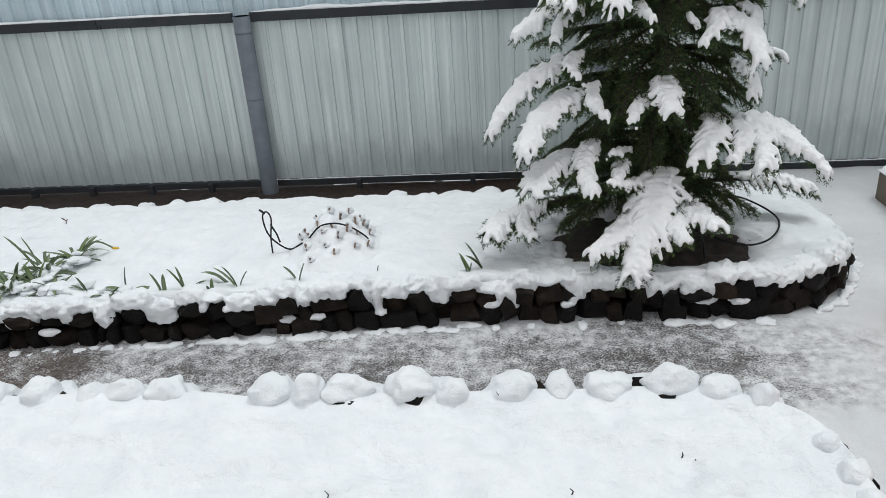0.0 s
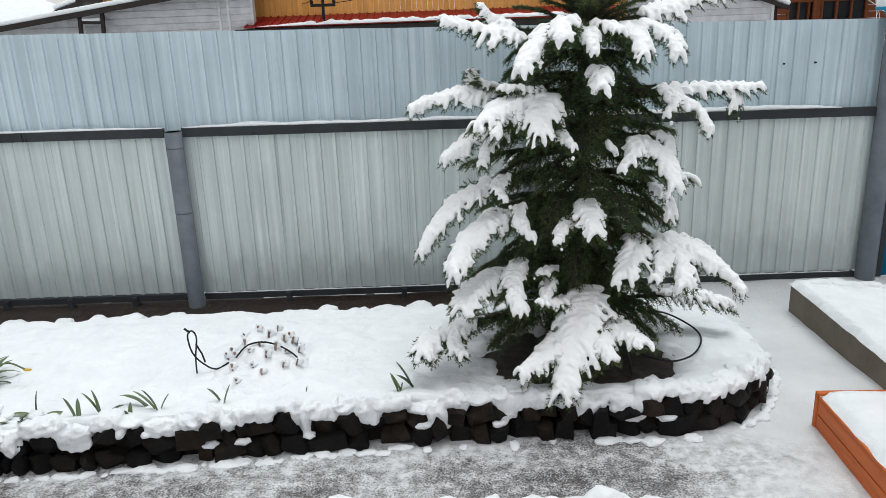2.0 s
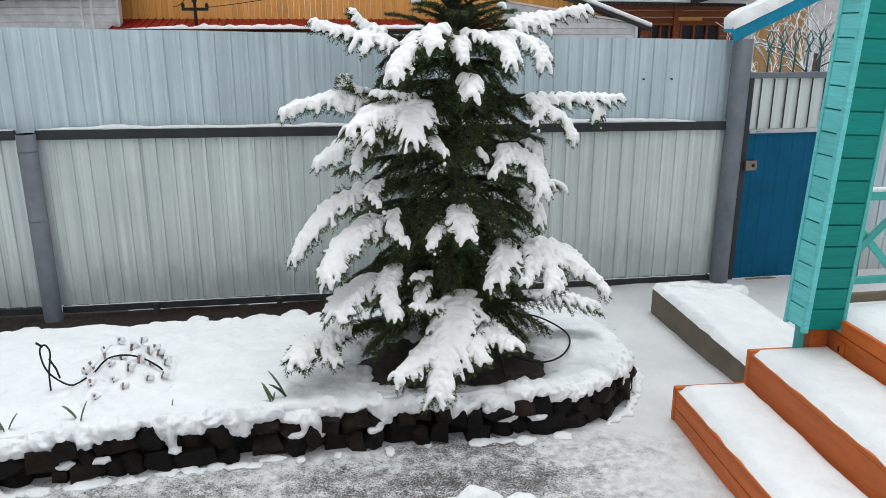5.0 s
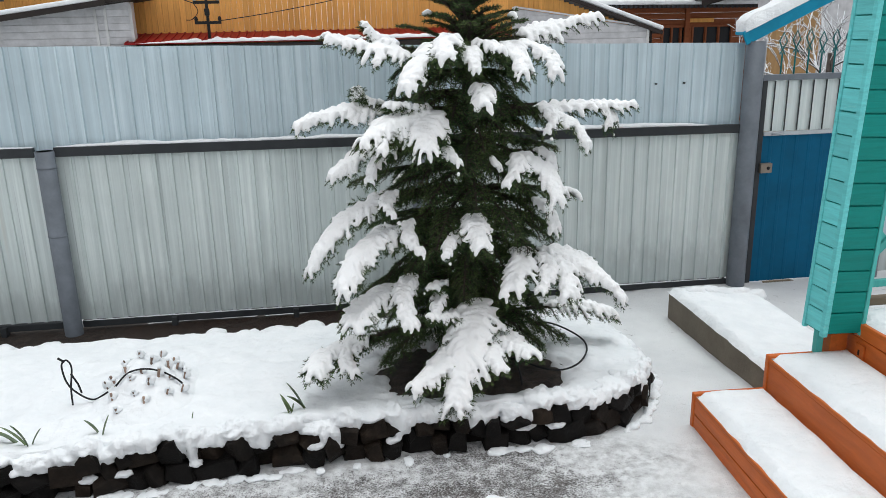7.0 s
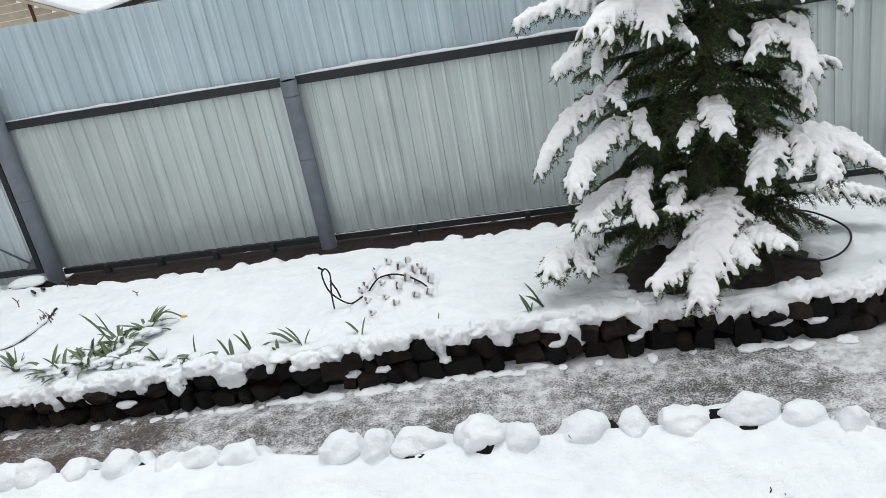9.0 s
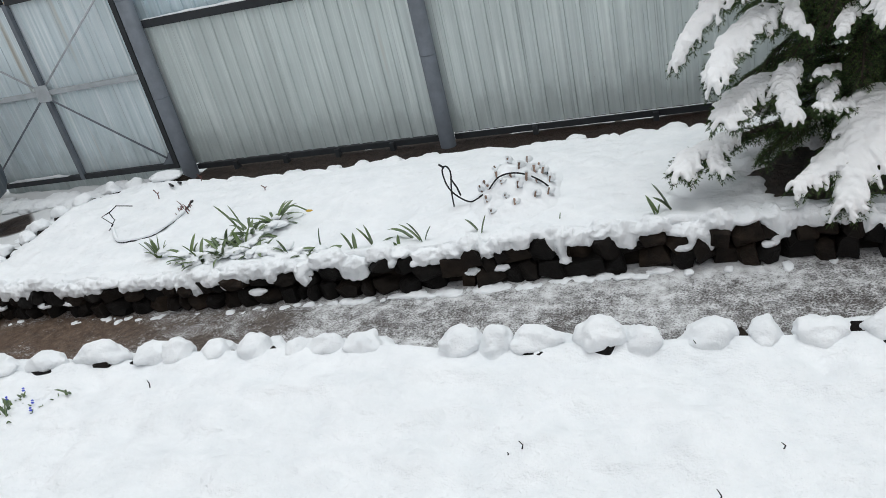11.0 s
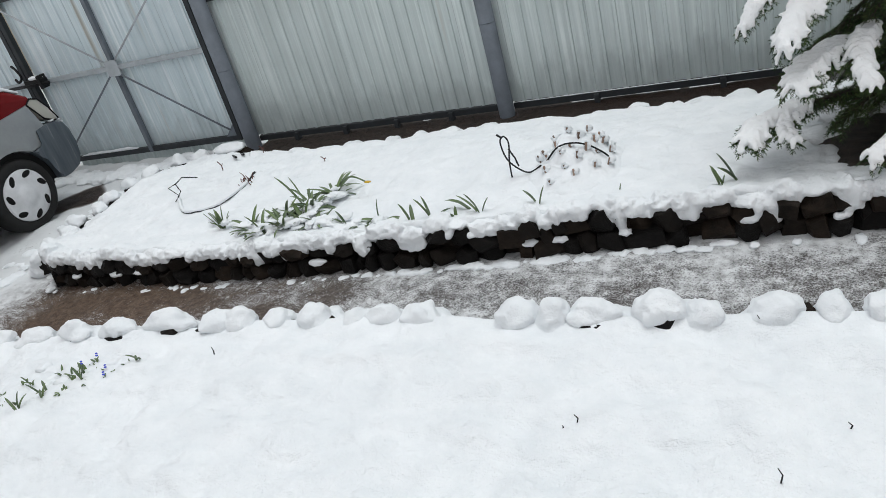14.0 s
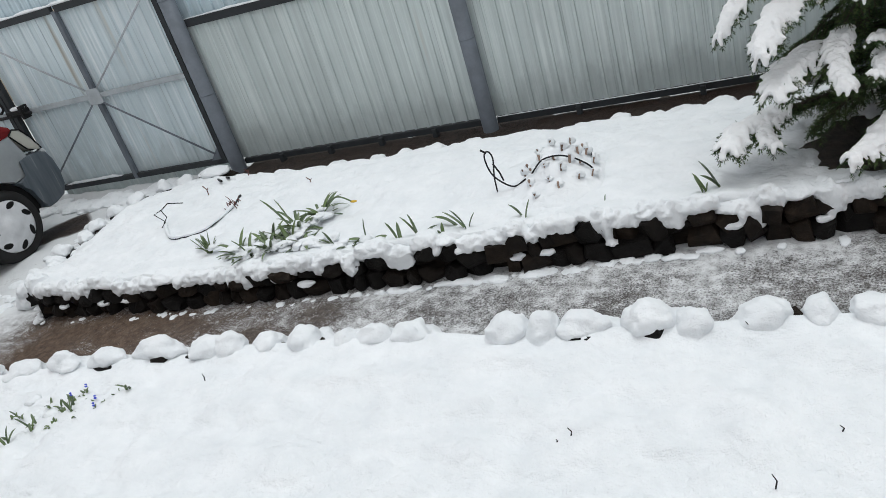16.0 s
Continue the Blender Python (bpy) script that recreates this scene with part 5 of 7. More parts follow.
# bare green boughs that fill the crown
for ring, (z, reach, count) in enumerate(((0.42, 0.52, 11), (0.50, 0.58, 11), (0.60, 0.62, 10), (0.72, 0.66, 9), (0.86, 0.68, 10), (0.98, 0.68, 10), (1.12, 0.66, 10), (1.26, 0.62, 10), (1.40, 0.58, 10),
                                          (1.54, 0.52, 10), (1.68, 0.48, 9), (1.80, 0.44, 9), (1.92, 0.38, 9))):
    for i in range(count):
        ang = 2 * math.pi * (i + 0.5 * (ring % 2) + tree_rg.uniform(-0.25, 0.25)) / count
        r = reach * tree_rg.uniform(0.72, 1.12)
        if math.sin(ang) < -0.3:
            r *= 0.6 if z < 0.9 else 0.78
        z1 = z + tree_rg.uniform(-0.16, 0.02) - (0.06 if z < 1 else 0)
        if z < 0.55 and math.sin(ang) < 0:
            z1 = z - 0.16
        bough(z + 0.06, (TRUNK.x + r * math.cos(ang), TRUNK.y + r * math.sin(ang), max(z1, 0.28)), 0.15, 0.2 if tree_rg.random() < 0.12 else 0.0, 0.06, 0.45, gap=0.05, size=0.022, bare=0.8)
for ring, (z, reach, count) in enumerate(((1.97, 0.34, 8), (2.04, 0.27, 7), (2.11, 0.24, 7), (2.18, 0.22, 7), (2.24, 0.21, 7), (2.30, 0.21, 6), (2.41, 0.19, 6), (2.52, 0.16, 6), (2.63, 0.16, 5), (2.76, 0.1, 5))):
    for i in range(count):
        ang = 2 * math.pi * (i + 0.5 * (ring % 2) + tree_rg.uniform(-0.2, 0.2)) / count
        r = reach * tree_rg.uniform(0.8, 1.15)
        bough(z, (TRUNK.x + 0.03 + r * math.cos(ang), TRUNK.y + r * math.sin(ang), z + tree_rg.uniform(0.05, 0.17)), 0.08, 0.2 if tree_rg.random() < 0.1 else 0.0, 0.0, 0.05, gap=0.045, size=0.022, bare=0.8)



# ---------- concrete slab and porch steps ----------
def snow_pad(x0, x1, y0, y1, z, h, seed, hang=0.012, m=None, step=0.035):
    """A pillow of snow on a flat top, rounded at its rim."""
    nx, ny = max(6, int((x1 - x0) / step)), max(6, int((y1 - y0) / step))
    bm = bmesh.new()
    grid = []
    for i in range(nx + 1):
        for j in range(ny + 1):
            u, v = i / nx, j / ny
            d = min(u * (x1 - x0), (1 - u) * (x1 - x0), v * (y1 - y0), (1 - v) * (y1 - y0))
            e = min(1.0, d / (h * 1.3))
            e = math.sqrt(max(0.0, 1 - (1 - e) ** 2))
            x, y = x0 + (x1 - x0) * u, y0 + (y1 - y0) * v
            out = hang * n3(x * 9, y * 9, seed) * (1 if e < 0.2 else 0)
            zz = z + 0.004 + h * e * (1 + 0.22 * fbm(x, y, seed, 3)) + 0.004 * n3(x, y, seed, 15) * e
            co = Vector((x + (out if u in (0, 1) else 0), y + (out if v in (0, 1) else 0), zz))
            grid.append(bm.verts.new(m @ co if m is not None else co))
    for i in range(nx):
        for j in range(ny):
            a = i * (ny + 1) + j
            bm.faces.new((grid[a], grid[a + ny + 1], grid[a + ny + 2], grid[a + 1]))
    return bm


def slab_top(x, y):
    """The slab lies aslant: its gate-side corner is highest."""
    return 0.20 - 0.035 * (5.02 - y) / 1.32 - 0.085 * (x - 2.44) / 0.68


slab = thing("concrete_ramp", (0, 0, 0), "slanting concrete slab with snow on top", "slab")
bm = boxed((2.44, 3.70, -0.05), (3.12, 5.02, 0.165), 0.012)
for v in bm.verts:
    v.co.x += 0.01 * n3(v.co.y, v.co.z, 0, 3)
    if v.co.z > 0.1:
        v.co.z += slab_top(v.co.x, v.co.y) - 0.165
part("block", bm, concrete, slab, "stained brown-grey concrete block")
bm = snow_pad(2.428, 3.13, 3.69, 5.03, 0.0, 0.05, 3)
for v in bm.verts:
    v.co.z += slab_top(v.co.x, v.co.y) - 0.004
part("snow_cover", bm, snow, slab, "even layer of snow", True)
for q in range(5):
    bm = bmesh.new()
    x = 2.62 + q * 0.12
    lump(bm, (x, 4.96 + 0.03 * (q % 2), slab_top(x, 4.97) + 0.03), (0.09, 0.06, 0.045), q, 0.3, 3)
    part("snow_lump", bm, snow, slab, "", True)

steps = thing("porch_steps", (0, 0, 0), "orange painted wooden porch steps under snow", "steps")


def skew(bm, x, y):
    """The flight stands slightly askew to the fence."""
    bmesh.ops.transform(bm, matrix=Matrix.Translation((x, y, 0)) @ pose(0, 0, 0, 0, 0, -3.2), verts=bm.verts[:])
    return bm


def step(x0, x1, z0, z1, seed):
    # local frame: x across the tread, y from the far end (0) towards -y
    L = 2.7
    zs = z1 - 0.035
    st = part("riser_upper", skew(boxed((x0, -L, (z0 + zs) / 2 + 0.004), (x0 + 0.03, -0.032, zs), 0.004), 1.885, 3.505), orange_wood, steps, "worn orange board")
    part("riser_lower", skew(boxed((x0, -L, z0 - 0.02), (x0 + 0.03, -0.032, (z0 + zs) / 2 - 0.002), 0.004), 1.885, 3.505), orange_wood, steps, "worn orange board")
    part("tread", skew(boxed((x0 - 0.002, -L, zs), (x1 + 0.02, -0.034, z1 - 0.012), 0.005), 1.885, 3.505), orange_wood, steps)
    part("end_board", skew(boxed((x0 - 0.006, -0.032, z0 - 0.02), (x1 + 0.01, 0.0, z1 + 0.004), 0.005), 1.885, 3.505), orange_wood, steps, "orange end board")
    part("tread_snow", skew(snow_pad(x0 + 0.006, x1 + 0.005, -L, -0.02, z1 - 0.016, 0.036, seed), 1.885, 3.505), snow, steps, "smooth snow on the tread", True)


step(0.0, 0.395, 0.0, 0.19, 1)
step(0.395, 0.84, 0.19 - 0.19, 0.385, 2)

porch = thing("porch", (0, 0, 0), "wooden porch with turquoise boarded column", "porch", kind="structure")


def P(name, bm, mat, label="", smooth=False, parent=None):
    return part(name, bm, mat, parent or porch, label, smooth)


P("floor_beam", skew(boxed((0.845, -2.7, 0.30), (0.89, 0.05, 0.49), 0.006), 1.885, 3.505), orange_wood, "worn orange beam at the porch edge")
P("edge_board", skew(boxed((0.84, -2.7, 0.495), (0.93, 0.06, 0.575), 0.006), 1.885, 3.505), orange_wood, "chipped orange edge board")
P("floor", skew(boxed((0.93, -2.7, 0.50), (3.2, 0.07, 0.56), 0.004), 1.885, 3.505), grey_wood)
P("floor_snow", skew(snow_pad(0.86, 3.2, -2.7, 0.05, 0.57, 0.035, 6), 1.885, 3.505), snow, "snow blown over the porch floor", True)
P("skirt", skew(boxed((0.9, 0.02, 0.0), (3.2, 0.05, 0.50), 0.004), 1.885, 3.505), orange_wood)
for yy in (-0.12, -0.62, -1.15):
    hk = P("hasp", skew(boxed((0.832, yy - 0.035, 0.385), (0.844, yy + 0.035, 0.465), 0.003), 1.885, 3.505), orange_wood, "small painted hasp")
    part("slot", skew(boxed((0.829, yy - 0.006, 0.405), (0.8325, yy + 0.006, 0.435), 0.001), 1.885, 3.505), black_iron, hk)

# boarded column, leaning slightly outwards
LEANING = pose(2.505, 3.36, 0.545, 0, 2.5, 0)
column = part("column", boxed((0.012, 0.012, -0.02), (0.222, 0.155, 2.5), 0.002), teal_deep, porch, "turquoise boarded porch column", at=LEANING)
# left face takes the paler boards, front face the deeper ones
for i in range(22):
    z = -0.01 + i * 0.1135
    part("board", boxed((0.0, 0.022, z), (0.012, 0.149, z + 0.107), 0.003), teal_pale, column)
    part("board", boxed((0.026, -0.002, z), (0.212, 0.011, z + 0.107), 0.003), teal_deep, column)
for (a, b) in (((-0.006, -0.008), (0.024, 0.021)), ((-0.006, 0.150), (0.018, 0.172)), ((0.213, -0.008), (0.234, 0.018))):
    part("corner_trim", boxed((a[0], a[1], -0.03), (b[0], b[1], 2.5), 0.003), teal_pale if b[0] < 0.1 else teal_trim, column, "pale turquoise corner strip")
P("column_foot", boxed((2.53, 3.43, 0.30), (2.566, 3.47, 0.53), 0.004), teal_trim, "turquoise foot post")
P("foot_block", boxed((2.60, 3.42, 0.37), (2.70, 3.52, 0.50), 0.005), orange_wood)

# lattice rail
rail = P("lattice_rail", boxed((2.73, 3.52, 0.60), (4.3, 3.58, 0.64), 0.004), grey_wood, "turquoise lattice rail on a worn plank")
part("rail_bar", boxed((2.73, 3.535, 0.70), (4.3, 3.565, 0.74), 0.004), teal_trim, rail)
part("rail_bar", boxed((2.73, 3.535, 1.17), (4.3, 3.565, 1.215), 0.004), teal_trim, rail)
for i in range(4):
    x = 2.74 + i * 0.43
    for a, b in (((x, 0.74), (x + 0.42, 1.17)), ((x, 1.17), (x + 0.42, 0.74))):
        v = Vector((b[0] - a[0], 0, b[1] - a[1]))
        m = Matrix.Translation(((a[0] + b[0]) / 2, 3.55 + (0.008 if a[1] > b[1] else -0.008), (a[1] + b[1]) / 2)) @ pose(0, 0, 0, 0, -math.degrees(math.atan2(v.z, v.x)), 0)
        part("lattice_slat", boxed((-v.length / 2, -0.008, -0.02), (v.length / 2, 0.008, 0.02), 0.003, m), teal_trim, rail)
part("rail_snow", snow_strip(2.76, 4.3, lambda x: 1.216, 3.537, 3.563, 0.03, 8), snow, rail, "", True)


# ---------- plants, mound, cables ----------
k = Mat("tulip_leaf_green", rough=0.42, spec=0.4)
k.color(k.mix(k.ramp(k.noise(26, 4, 0.6, (1, 1, 0.5)), (0.35, 0.0), (0.7, 0.8)),
              k.ramp(k.own(), (0.0, (0.045, 0.085, 0.032)), (1.0, (0.15, 0.225, 0.065))), (0.20, 0.245, 0.17)))
leaf_mat = k.m
k = Mat("red_bud", (0.12, 0.045, 0.035), 0.6)
bud_mat = k.m
k = Mat("cut_stem_brown", (0.13, 0.085, 0.06), 0.8)
k.color(k.ramp(k.own(), (0.0, (0.12, 0.08, 0.06)), (1.0, (0.34, 0.24, 0.185))))
stem_mat = k.m
k = Mat("yellow_petal", (0.62, 0.40, 0.03), 0.5)
yellow_mat = k.m
k = Mat("blue_petal", (0.04, 0.07, 0.55), 0.5)
blue_mat = k.m


def blade(length, width, bend, twist=0.0, seg=7):
    """A folded leaf rising along z and bending towards +x, with a keel and thickness."""
    bm = bmesh.new()
    rows = []
    x = z = 0.0
    for i in range(seg + 1):
        t = i / seg
        ang = bend * t
        if i:
            x += math.sin(ang) * length / seg
            z += math.cos(ang) * length / seg
        w = width * (0.45 + 1.1 * t) * (1 - t) ** 0.55 if t < 1 else 0.0006
        w = max(w, 0.0006)
        a = twist * t
        s, c = math.sin(a), math.cos(a)
        keel = Vector((x + 0.25 * w, 0, z - 0.1 * w))
        row = [Vector((x - 0.1 * w + s * w * 0.3, -w * c, z)), keel, Vector((x - 0.1 * w - s * w * 0.3, w * c, z))]
        rows.append([bm.verts.new(q) for q in row] + [bm.verts.new(row[1] + Vector((0.0025, 0, -0.001)))])
    for a, b in zip(rows, rows[1:]):
        bm.faces.new((a[0], a[1], b[1], b[0]))
        bm.faces.new((a[1], a[2], b[2], b[1]))
        bm.faces.new((a[2], a[3], b[3], b[2]))
        bm.faces.new((a[3], a[0], b[0], b[3]))
    return bm


plant_rg = random.Random(8)


def plant(x, y, leaves, label, category="plant", name="tulip_plant", z=None, snowy=0, group=""):
    """leaves: rows of height, half width, bend in degrees, direction in degrees, tilt."""
    zz = bed_z(x, y) if z is None else z
    ob = thing(name, (x, y, zz - 0.012), label, category, group)
    for h, w, bend, way, tilt in leaves:
        lf = part("leaf", blade(h * 1.08, w * 1.7, radians(bend), plant_rg.uniform(-0.5, 0.5)), leaf_mat, ob, smooth=True)
        lf.matrix_basis = pose(plant_rg.uniform(-0.012, 0.012), plant_rg.uniform(-0.012, 0.012), 0, 0, tilt, way)
    for i in range(snowy):
        bm = bmesh.new()
        a = plant_rg.uniform(0, 6.28)
        r = plant_rg.uniform(0.02, 0.10)
        for q in range(3):
            lump(bm, (r * math.cos(a) + plant_rg.uniform(-0.03, 0.03), r * math.sin(a) + plant_rg.uniform(-0.03, 0.03), 0.022 + plant_rg.uniform(0, 0.05)), (plant_rg.uniform(0.025, 0.06), plant_rg.uniform(0.02, 0.045), 0.014), i + x + q, 0.4, 2)
        melt(part("snow_clump", bm, snow, ob, smooth=True), 0.007, 2, 0.010)
    return ob


TUL = "tulip plants in the snow"
plant(-0.24, 3.60, ((0.14, 0.013, 12, 180, 18), (0.11, 0.012, 18, 175, 8), (0.07, 0.008, 10, 10, 6)), "small tulip with grey-green leaves in snow", group=TUL)
plant(-0.17, 3.63, ((0.19, 0.013, 20, 185, 14), (0.14, 0.014, 45, 180, 16)), "small tulip with a bent leaf in snow", group=TUL)
plant(-0.73, 3.63, ((0.05, 0.006, 10, 0, 5),), "single tulip shoot poking through snow", group=TUL)
plant(-1.16, 3.55, ((0.11, 0.010, 15, 0, 12), (0.10, 0.010, 30, 180, 18)), "forked tulip shoot with two leaves", group=TUL)
plant(-1.47, 3.50, ((0.15, 0.009, 30, 200, 5), (0.16, 0.008, 40, 170, 22), (0.10, 0.007, 25, 20, 15)), "thin tulip shoots leaning over", group=TUL)
plant(-1.52, 3.55, ((0.19, 0.010, 75, 160, 30), (0.14, 0.009, 50, 175, 30)), "tulip leaf bent by wet snow", group=TUL)
plant(-1.60, 3.46, ((0.08, 0.009, 20, 90, 5), (0.07, 0.008, 20, 270, 10)), "short tulip shoot in snow", group=TUL)
plant(-1.75, 3.48, ((0.16, 0.011, 20, 170, -4), (0.17, 0.010, 25, 190, 10), (0.13, 0.013, 60, 10, 20), (0.12, 0.012, 50, 330, 25), (0.10, 0.016, 70, 350, 30)), "clump of broad green tulip leaves", group=TUL)
plant(-1.86, 3.47, ((0.12, 0.010, 20, 100, 3), (0.14, 0.010, 25, 180, 3)), "pair of upright tulip leaves", group=TUL)
plant(-2.10, 3.54, ((0.17, 0.014, 85, 0, 35), (0.18, 0.014, 80, 180, 35), (0.15, 0.009, 20, 20, -5), (0.12, 0.012, 60, 250, 25)), "tulip flattened by snow, leaves spread wide", snowy=2, group=TUL)
plant(-2.16, 3.46, ((0.12, 0.012, 60, 300, 20), (0.12, 0.012, 60, 240, 25), (0.10, 0.010, 40, 0, 20)), "low tulip leaves half buried in snow", snowy=1, group=TUL)
plant(-2.30, 3.50, ((0.11, 0.010, 40, 200, 20), (0.12, 0.009, 25, 180, 5), (0.10, 0.009, 50, 330, 20)), "small leafy shoot dusted with snow", snowy=2, group=TUL)
plant(-3.26, 3.58, [(plant_rg.uniform(0.08, 0.16), 0.004, plant_rg.uniform(5, 40), plant_rg.uniform(0, 360), plant_rg.uniform(-10, 25)) for _ in range(22)], "tuft of thin grassy leaves", name="grass_tuft", snowy=2)
clump = [(-2.98, 3.50, 0.16, 14), (-2.86, 3.46, 0.16, 12), (-2.74, 3.50, 0.17, 13), (-2.62, 3.56, 0.17, 11), (-2.80, 3.64, 0.17, 12), (-2.66, 3.74, 0.20, 14), (-2.58, 3.92, 0.20, 15), (-2.50, 3.52, 0.13, 8)]
for x, y, h, n in clump:
    plant(x, y, [(plant_rg.uniform(0.6, 1.2) * h, plant_rg.uniform(0.007, 0.013), plant_rg.uniform(25, 125), plant_rg.uniform(0, 360), plant_rg.uniform(5, 58)) for _ in range(n + 8)],
          "daffodil clump weighed down by snow", name="daffodil_clump", snowy=4, group="daffodils in the bed")
plant(-2.80, 3.86, ((0.24, 0.009, 25, 180, 18), (0.20, 0.008, 15, 190, 5)), "tall narrow daffodil leaf", name="daffodil_clump", group="daffodils in the bed")
flower = thing("daffodil_flower", (-2.56, 3.93, bed_z(-2.56, 3.93)), "bent daffodil with a yellow bud", "flower")
part("stalk", ring_tube(bmesh.new(), smooth_line([(0, 0, -0.02), (0.05, -0.01, 0.09), (0.14, -0.02, 0.125), (0.22, -0.02, 0.085)], 6), 0.0055, 6), leaf_mat, flower, smooth=True)
bm = bmesh.new()
lump(bm, (0.235, -0.02, 0.08), (0.024, 0.009, 0.008), 2, 0.2, 2)
part("bud", bm, yellow_mat, flower, "yellow unopened bud", True)

# snow-covered mound of cut stems
mound = thing("cut_shrub_mound", (-1.03, 4.0, 0.0), "snowy mound of cut peony stems", "shrub")


MX, MY = -1.03, 4.0


def mound_z(x, y):
    """Height over the bed at an offset from the middle; the heap is steeper at its back."""
    r = math.hypot(x / 0.27, y / 0.40) + 0.12 * n3(x, y, 4, 6)
    k = min(1.0, max(0.0, 1.06 - r))
    k = k * k * (3 - 2 * k) if k < 1 else 1.0
    return k * (0.135 + 0.06 * min(1.0, max(0.0, (y + 0.3) / 0.5)) + 0.035 * n3(x, y, 3, 9) + 0.018 * n3(x, y, 8, 21))


bm = bmesh.new()
rows = []
for j in range(60):
    rows.append([bm.verts.new((-0.36 + 0.012 * i, -0.46 + 0.0155 * j, 0)) for i in range(60)])
for row in rows:
    for v in row:
        x, y = v.co.x, v.co.y
        v.co.z = bed_z(x + MX, y + MY) + (mound_z(x, y) if mound_z(x, y) > 0.003 else -0.008)
for a, b in zip(rows, rows[1:]):
    for i in range(59):
        bm.faces.new((a[i], a[i + 1], b[i + 1], b[i]))
part("snow_mound", bm, snow, mound, "lumpy snow", True)
stem_rg = random.Random(5)
for i in range(30):
    a, r = i * 2.4, math.sqrt((i + 0.5) / 30) * 0.92
    x, y = 0.23 * r * math.cos(a) + stem_rg.uniform(-0.015, 0.015), 0.33 * r * math.sin(a) + stem_rg.uniform(-0.02, 0.02)
    z = bed_z(x + MX, y + MY) + mound_z(x, y)
    h = stem_rg.uniform(0.012, 0.045)
    lean = Vector((x * 0.08 + stem_rg.uniform(-0.008, 0.008), stem_rg.uniform(-0.014, 0.004), h))
    st = part("stem", ring_tube(bmesh.new(), [Vector((x, y, z - 0.02)), Vector((x, y, z)) + lean], stem_rg.uniform(0.004, 0.0075), 7), stem_mat, mound, smooth=False)
    bm = bmesh.new()
    top = Vector((x, y, z)) + lean
    if stem_rg.random() < 0.7:
        lump(bm, top + Vector((0, 0.004, 0.005)), (0.012, 0.011, 0.009), i, 0.3, 2)
    lump(bm, top + Vector((0.004, 0.018, -h * 0.6)), (0.024, 0.022, h * 0.6), i + 50, 0.3, 2)
    part("snow_tuft", bm, snow, st, smooth=True)

# black irrigation hose: standing loop, run over the mound
hose = thing("irrigation_hose", (0, 0, 0), "thin black irrigation hose lying over the snowy mound", "hose")
part("loop", ring_tube(bmesh.new(), smooth_line([(-1.390, 3.9, 0.18), (-1.385, 3.9, 0.33), (-1.365, 3.9, 0.45), (-1.385, 3.9, 0.495), (-1.412, 3.9, 0.465), (-1.40, 3.9, 0.37), (-1.355, 3.9, bed_z(-1.355, 3.9) + 0.06), (-1.28, 3.89, bed_z(-1.28, 3.89) + 0.016), (-1.20, 3.88, bed_z(-1.20, 3.88) + mound_z(-0.17, -0.12) + 0.006)], 8), 0.0048, 8), rubber, hose, smooth=True)
part("stub", ring_tube(bmesh.new(), [(-1.372, 3.895, 0.42), (-1.345, 3.895, 0.36), (-1.332, 3.89, 0.31)], 0.0052, 8), rubber, hose, smooth=True)
part("stub", ring_tube(bmesh.new(), [(-1.395, 3.9, 0.485), (-1.425, 3.9, 0.51)], 0.006, 8), rubber, hose, smooth=True)
over = [(-0.12, -0.14), (-0.06, -0.11), (0.02, -0.08), (0.10, -0.07), (0.17, -0.07), (0.205, -0.07)]
part("run", ring_tube(bmesh.new(), smooth_line([(x + MX, y + MY, bed_z(x + MX, y + MY) + mound_z(x, y) + 0.012 + (0.012 if 1 < i < 5 else 0)) for i, (x, y) in enumerate(over)], 8), 0.0048, 8), rubber, hose, smooth=True)
over = [(0.185, 0.08), (0.15, 0.18), (0.10, 0.25), (0.04, 0.27), (-0.02, 0.25)]
part("run", ring_tube(bmesh.new(), smooth_line([(x + MX, y + MY, bed_z(x + MX, y + MY) + mound_z(x, y) + 0.012) for x, y in over], 8), 0.0048, 8), rubber, hose, smooth=True)

cable = thing("black_cable", (0, 0, 0), "black cable looping out from under the spruce", "cable")
loop = [(1.05, 3.92, 0.262), (1.14, 3.83, 0.252), (1.245, 3.79, 0.25), (1.365, 3.86, 0.25), (1.465, 4.02, 0.25), (1.49, 4.17, 0.255), (1.43, 4.32, 0.27), (1.33, 4.40, 0.29), (1.16, 4.42, 0.30)]
part("loop", ring_tube(bmesh.new(), smooth_line(loop, 8), 0.0055, 8), rubber, cable, smooth=True)
part("drop", ring_tube(bmesh.new(), smooth_line([(0.94, 3.78, 0.345), (0.965, 3.755, 0.35), (0.99, 3.75, 0.27), (1.0, 3.745, 0.20)], 8), 0.006, 8), rubber, cable, smooth=True)

rod = thing("bent_wire", (0, 0, 0), "bent black wire frame sticking out of the snow", "wire")
part("frame", ring_tube(bmesh.new(), [(-4.13, 4.09, 0.15), (-4.0, 4.1, 0.252), (-4.07, 4.1, 0.318), (-3.98, 4.1, 0.35), (-3.905, 4.1, 0.392), (-3.77, 4.1, 0.378)], 0.0038, 8), black_iron, rod)
part("brace", ring_tube(bmesh.new(), [(-3.99, 4.1, 0.345), (-3.96, 4.09, 0.29), (-4.0, 4.08, 0.25)], 0.0035, 8), black_iron, rod)
drip = thing("buried_hose", (0, 0, 0), "hose ringed by snow on the bed", "hose")
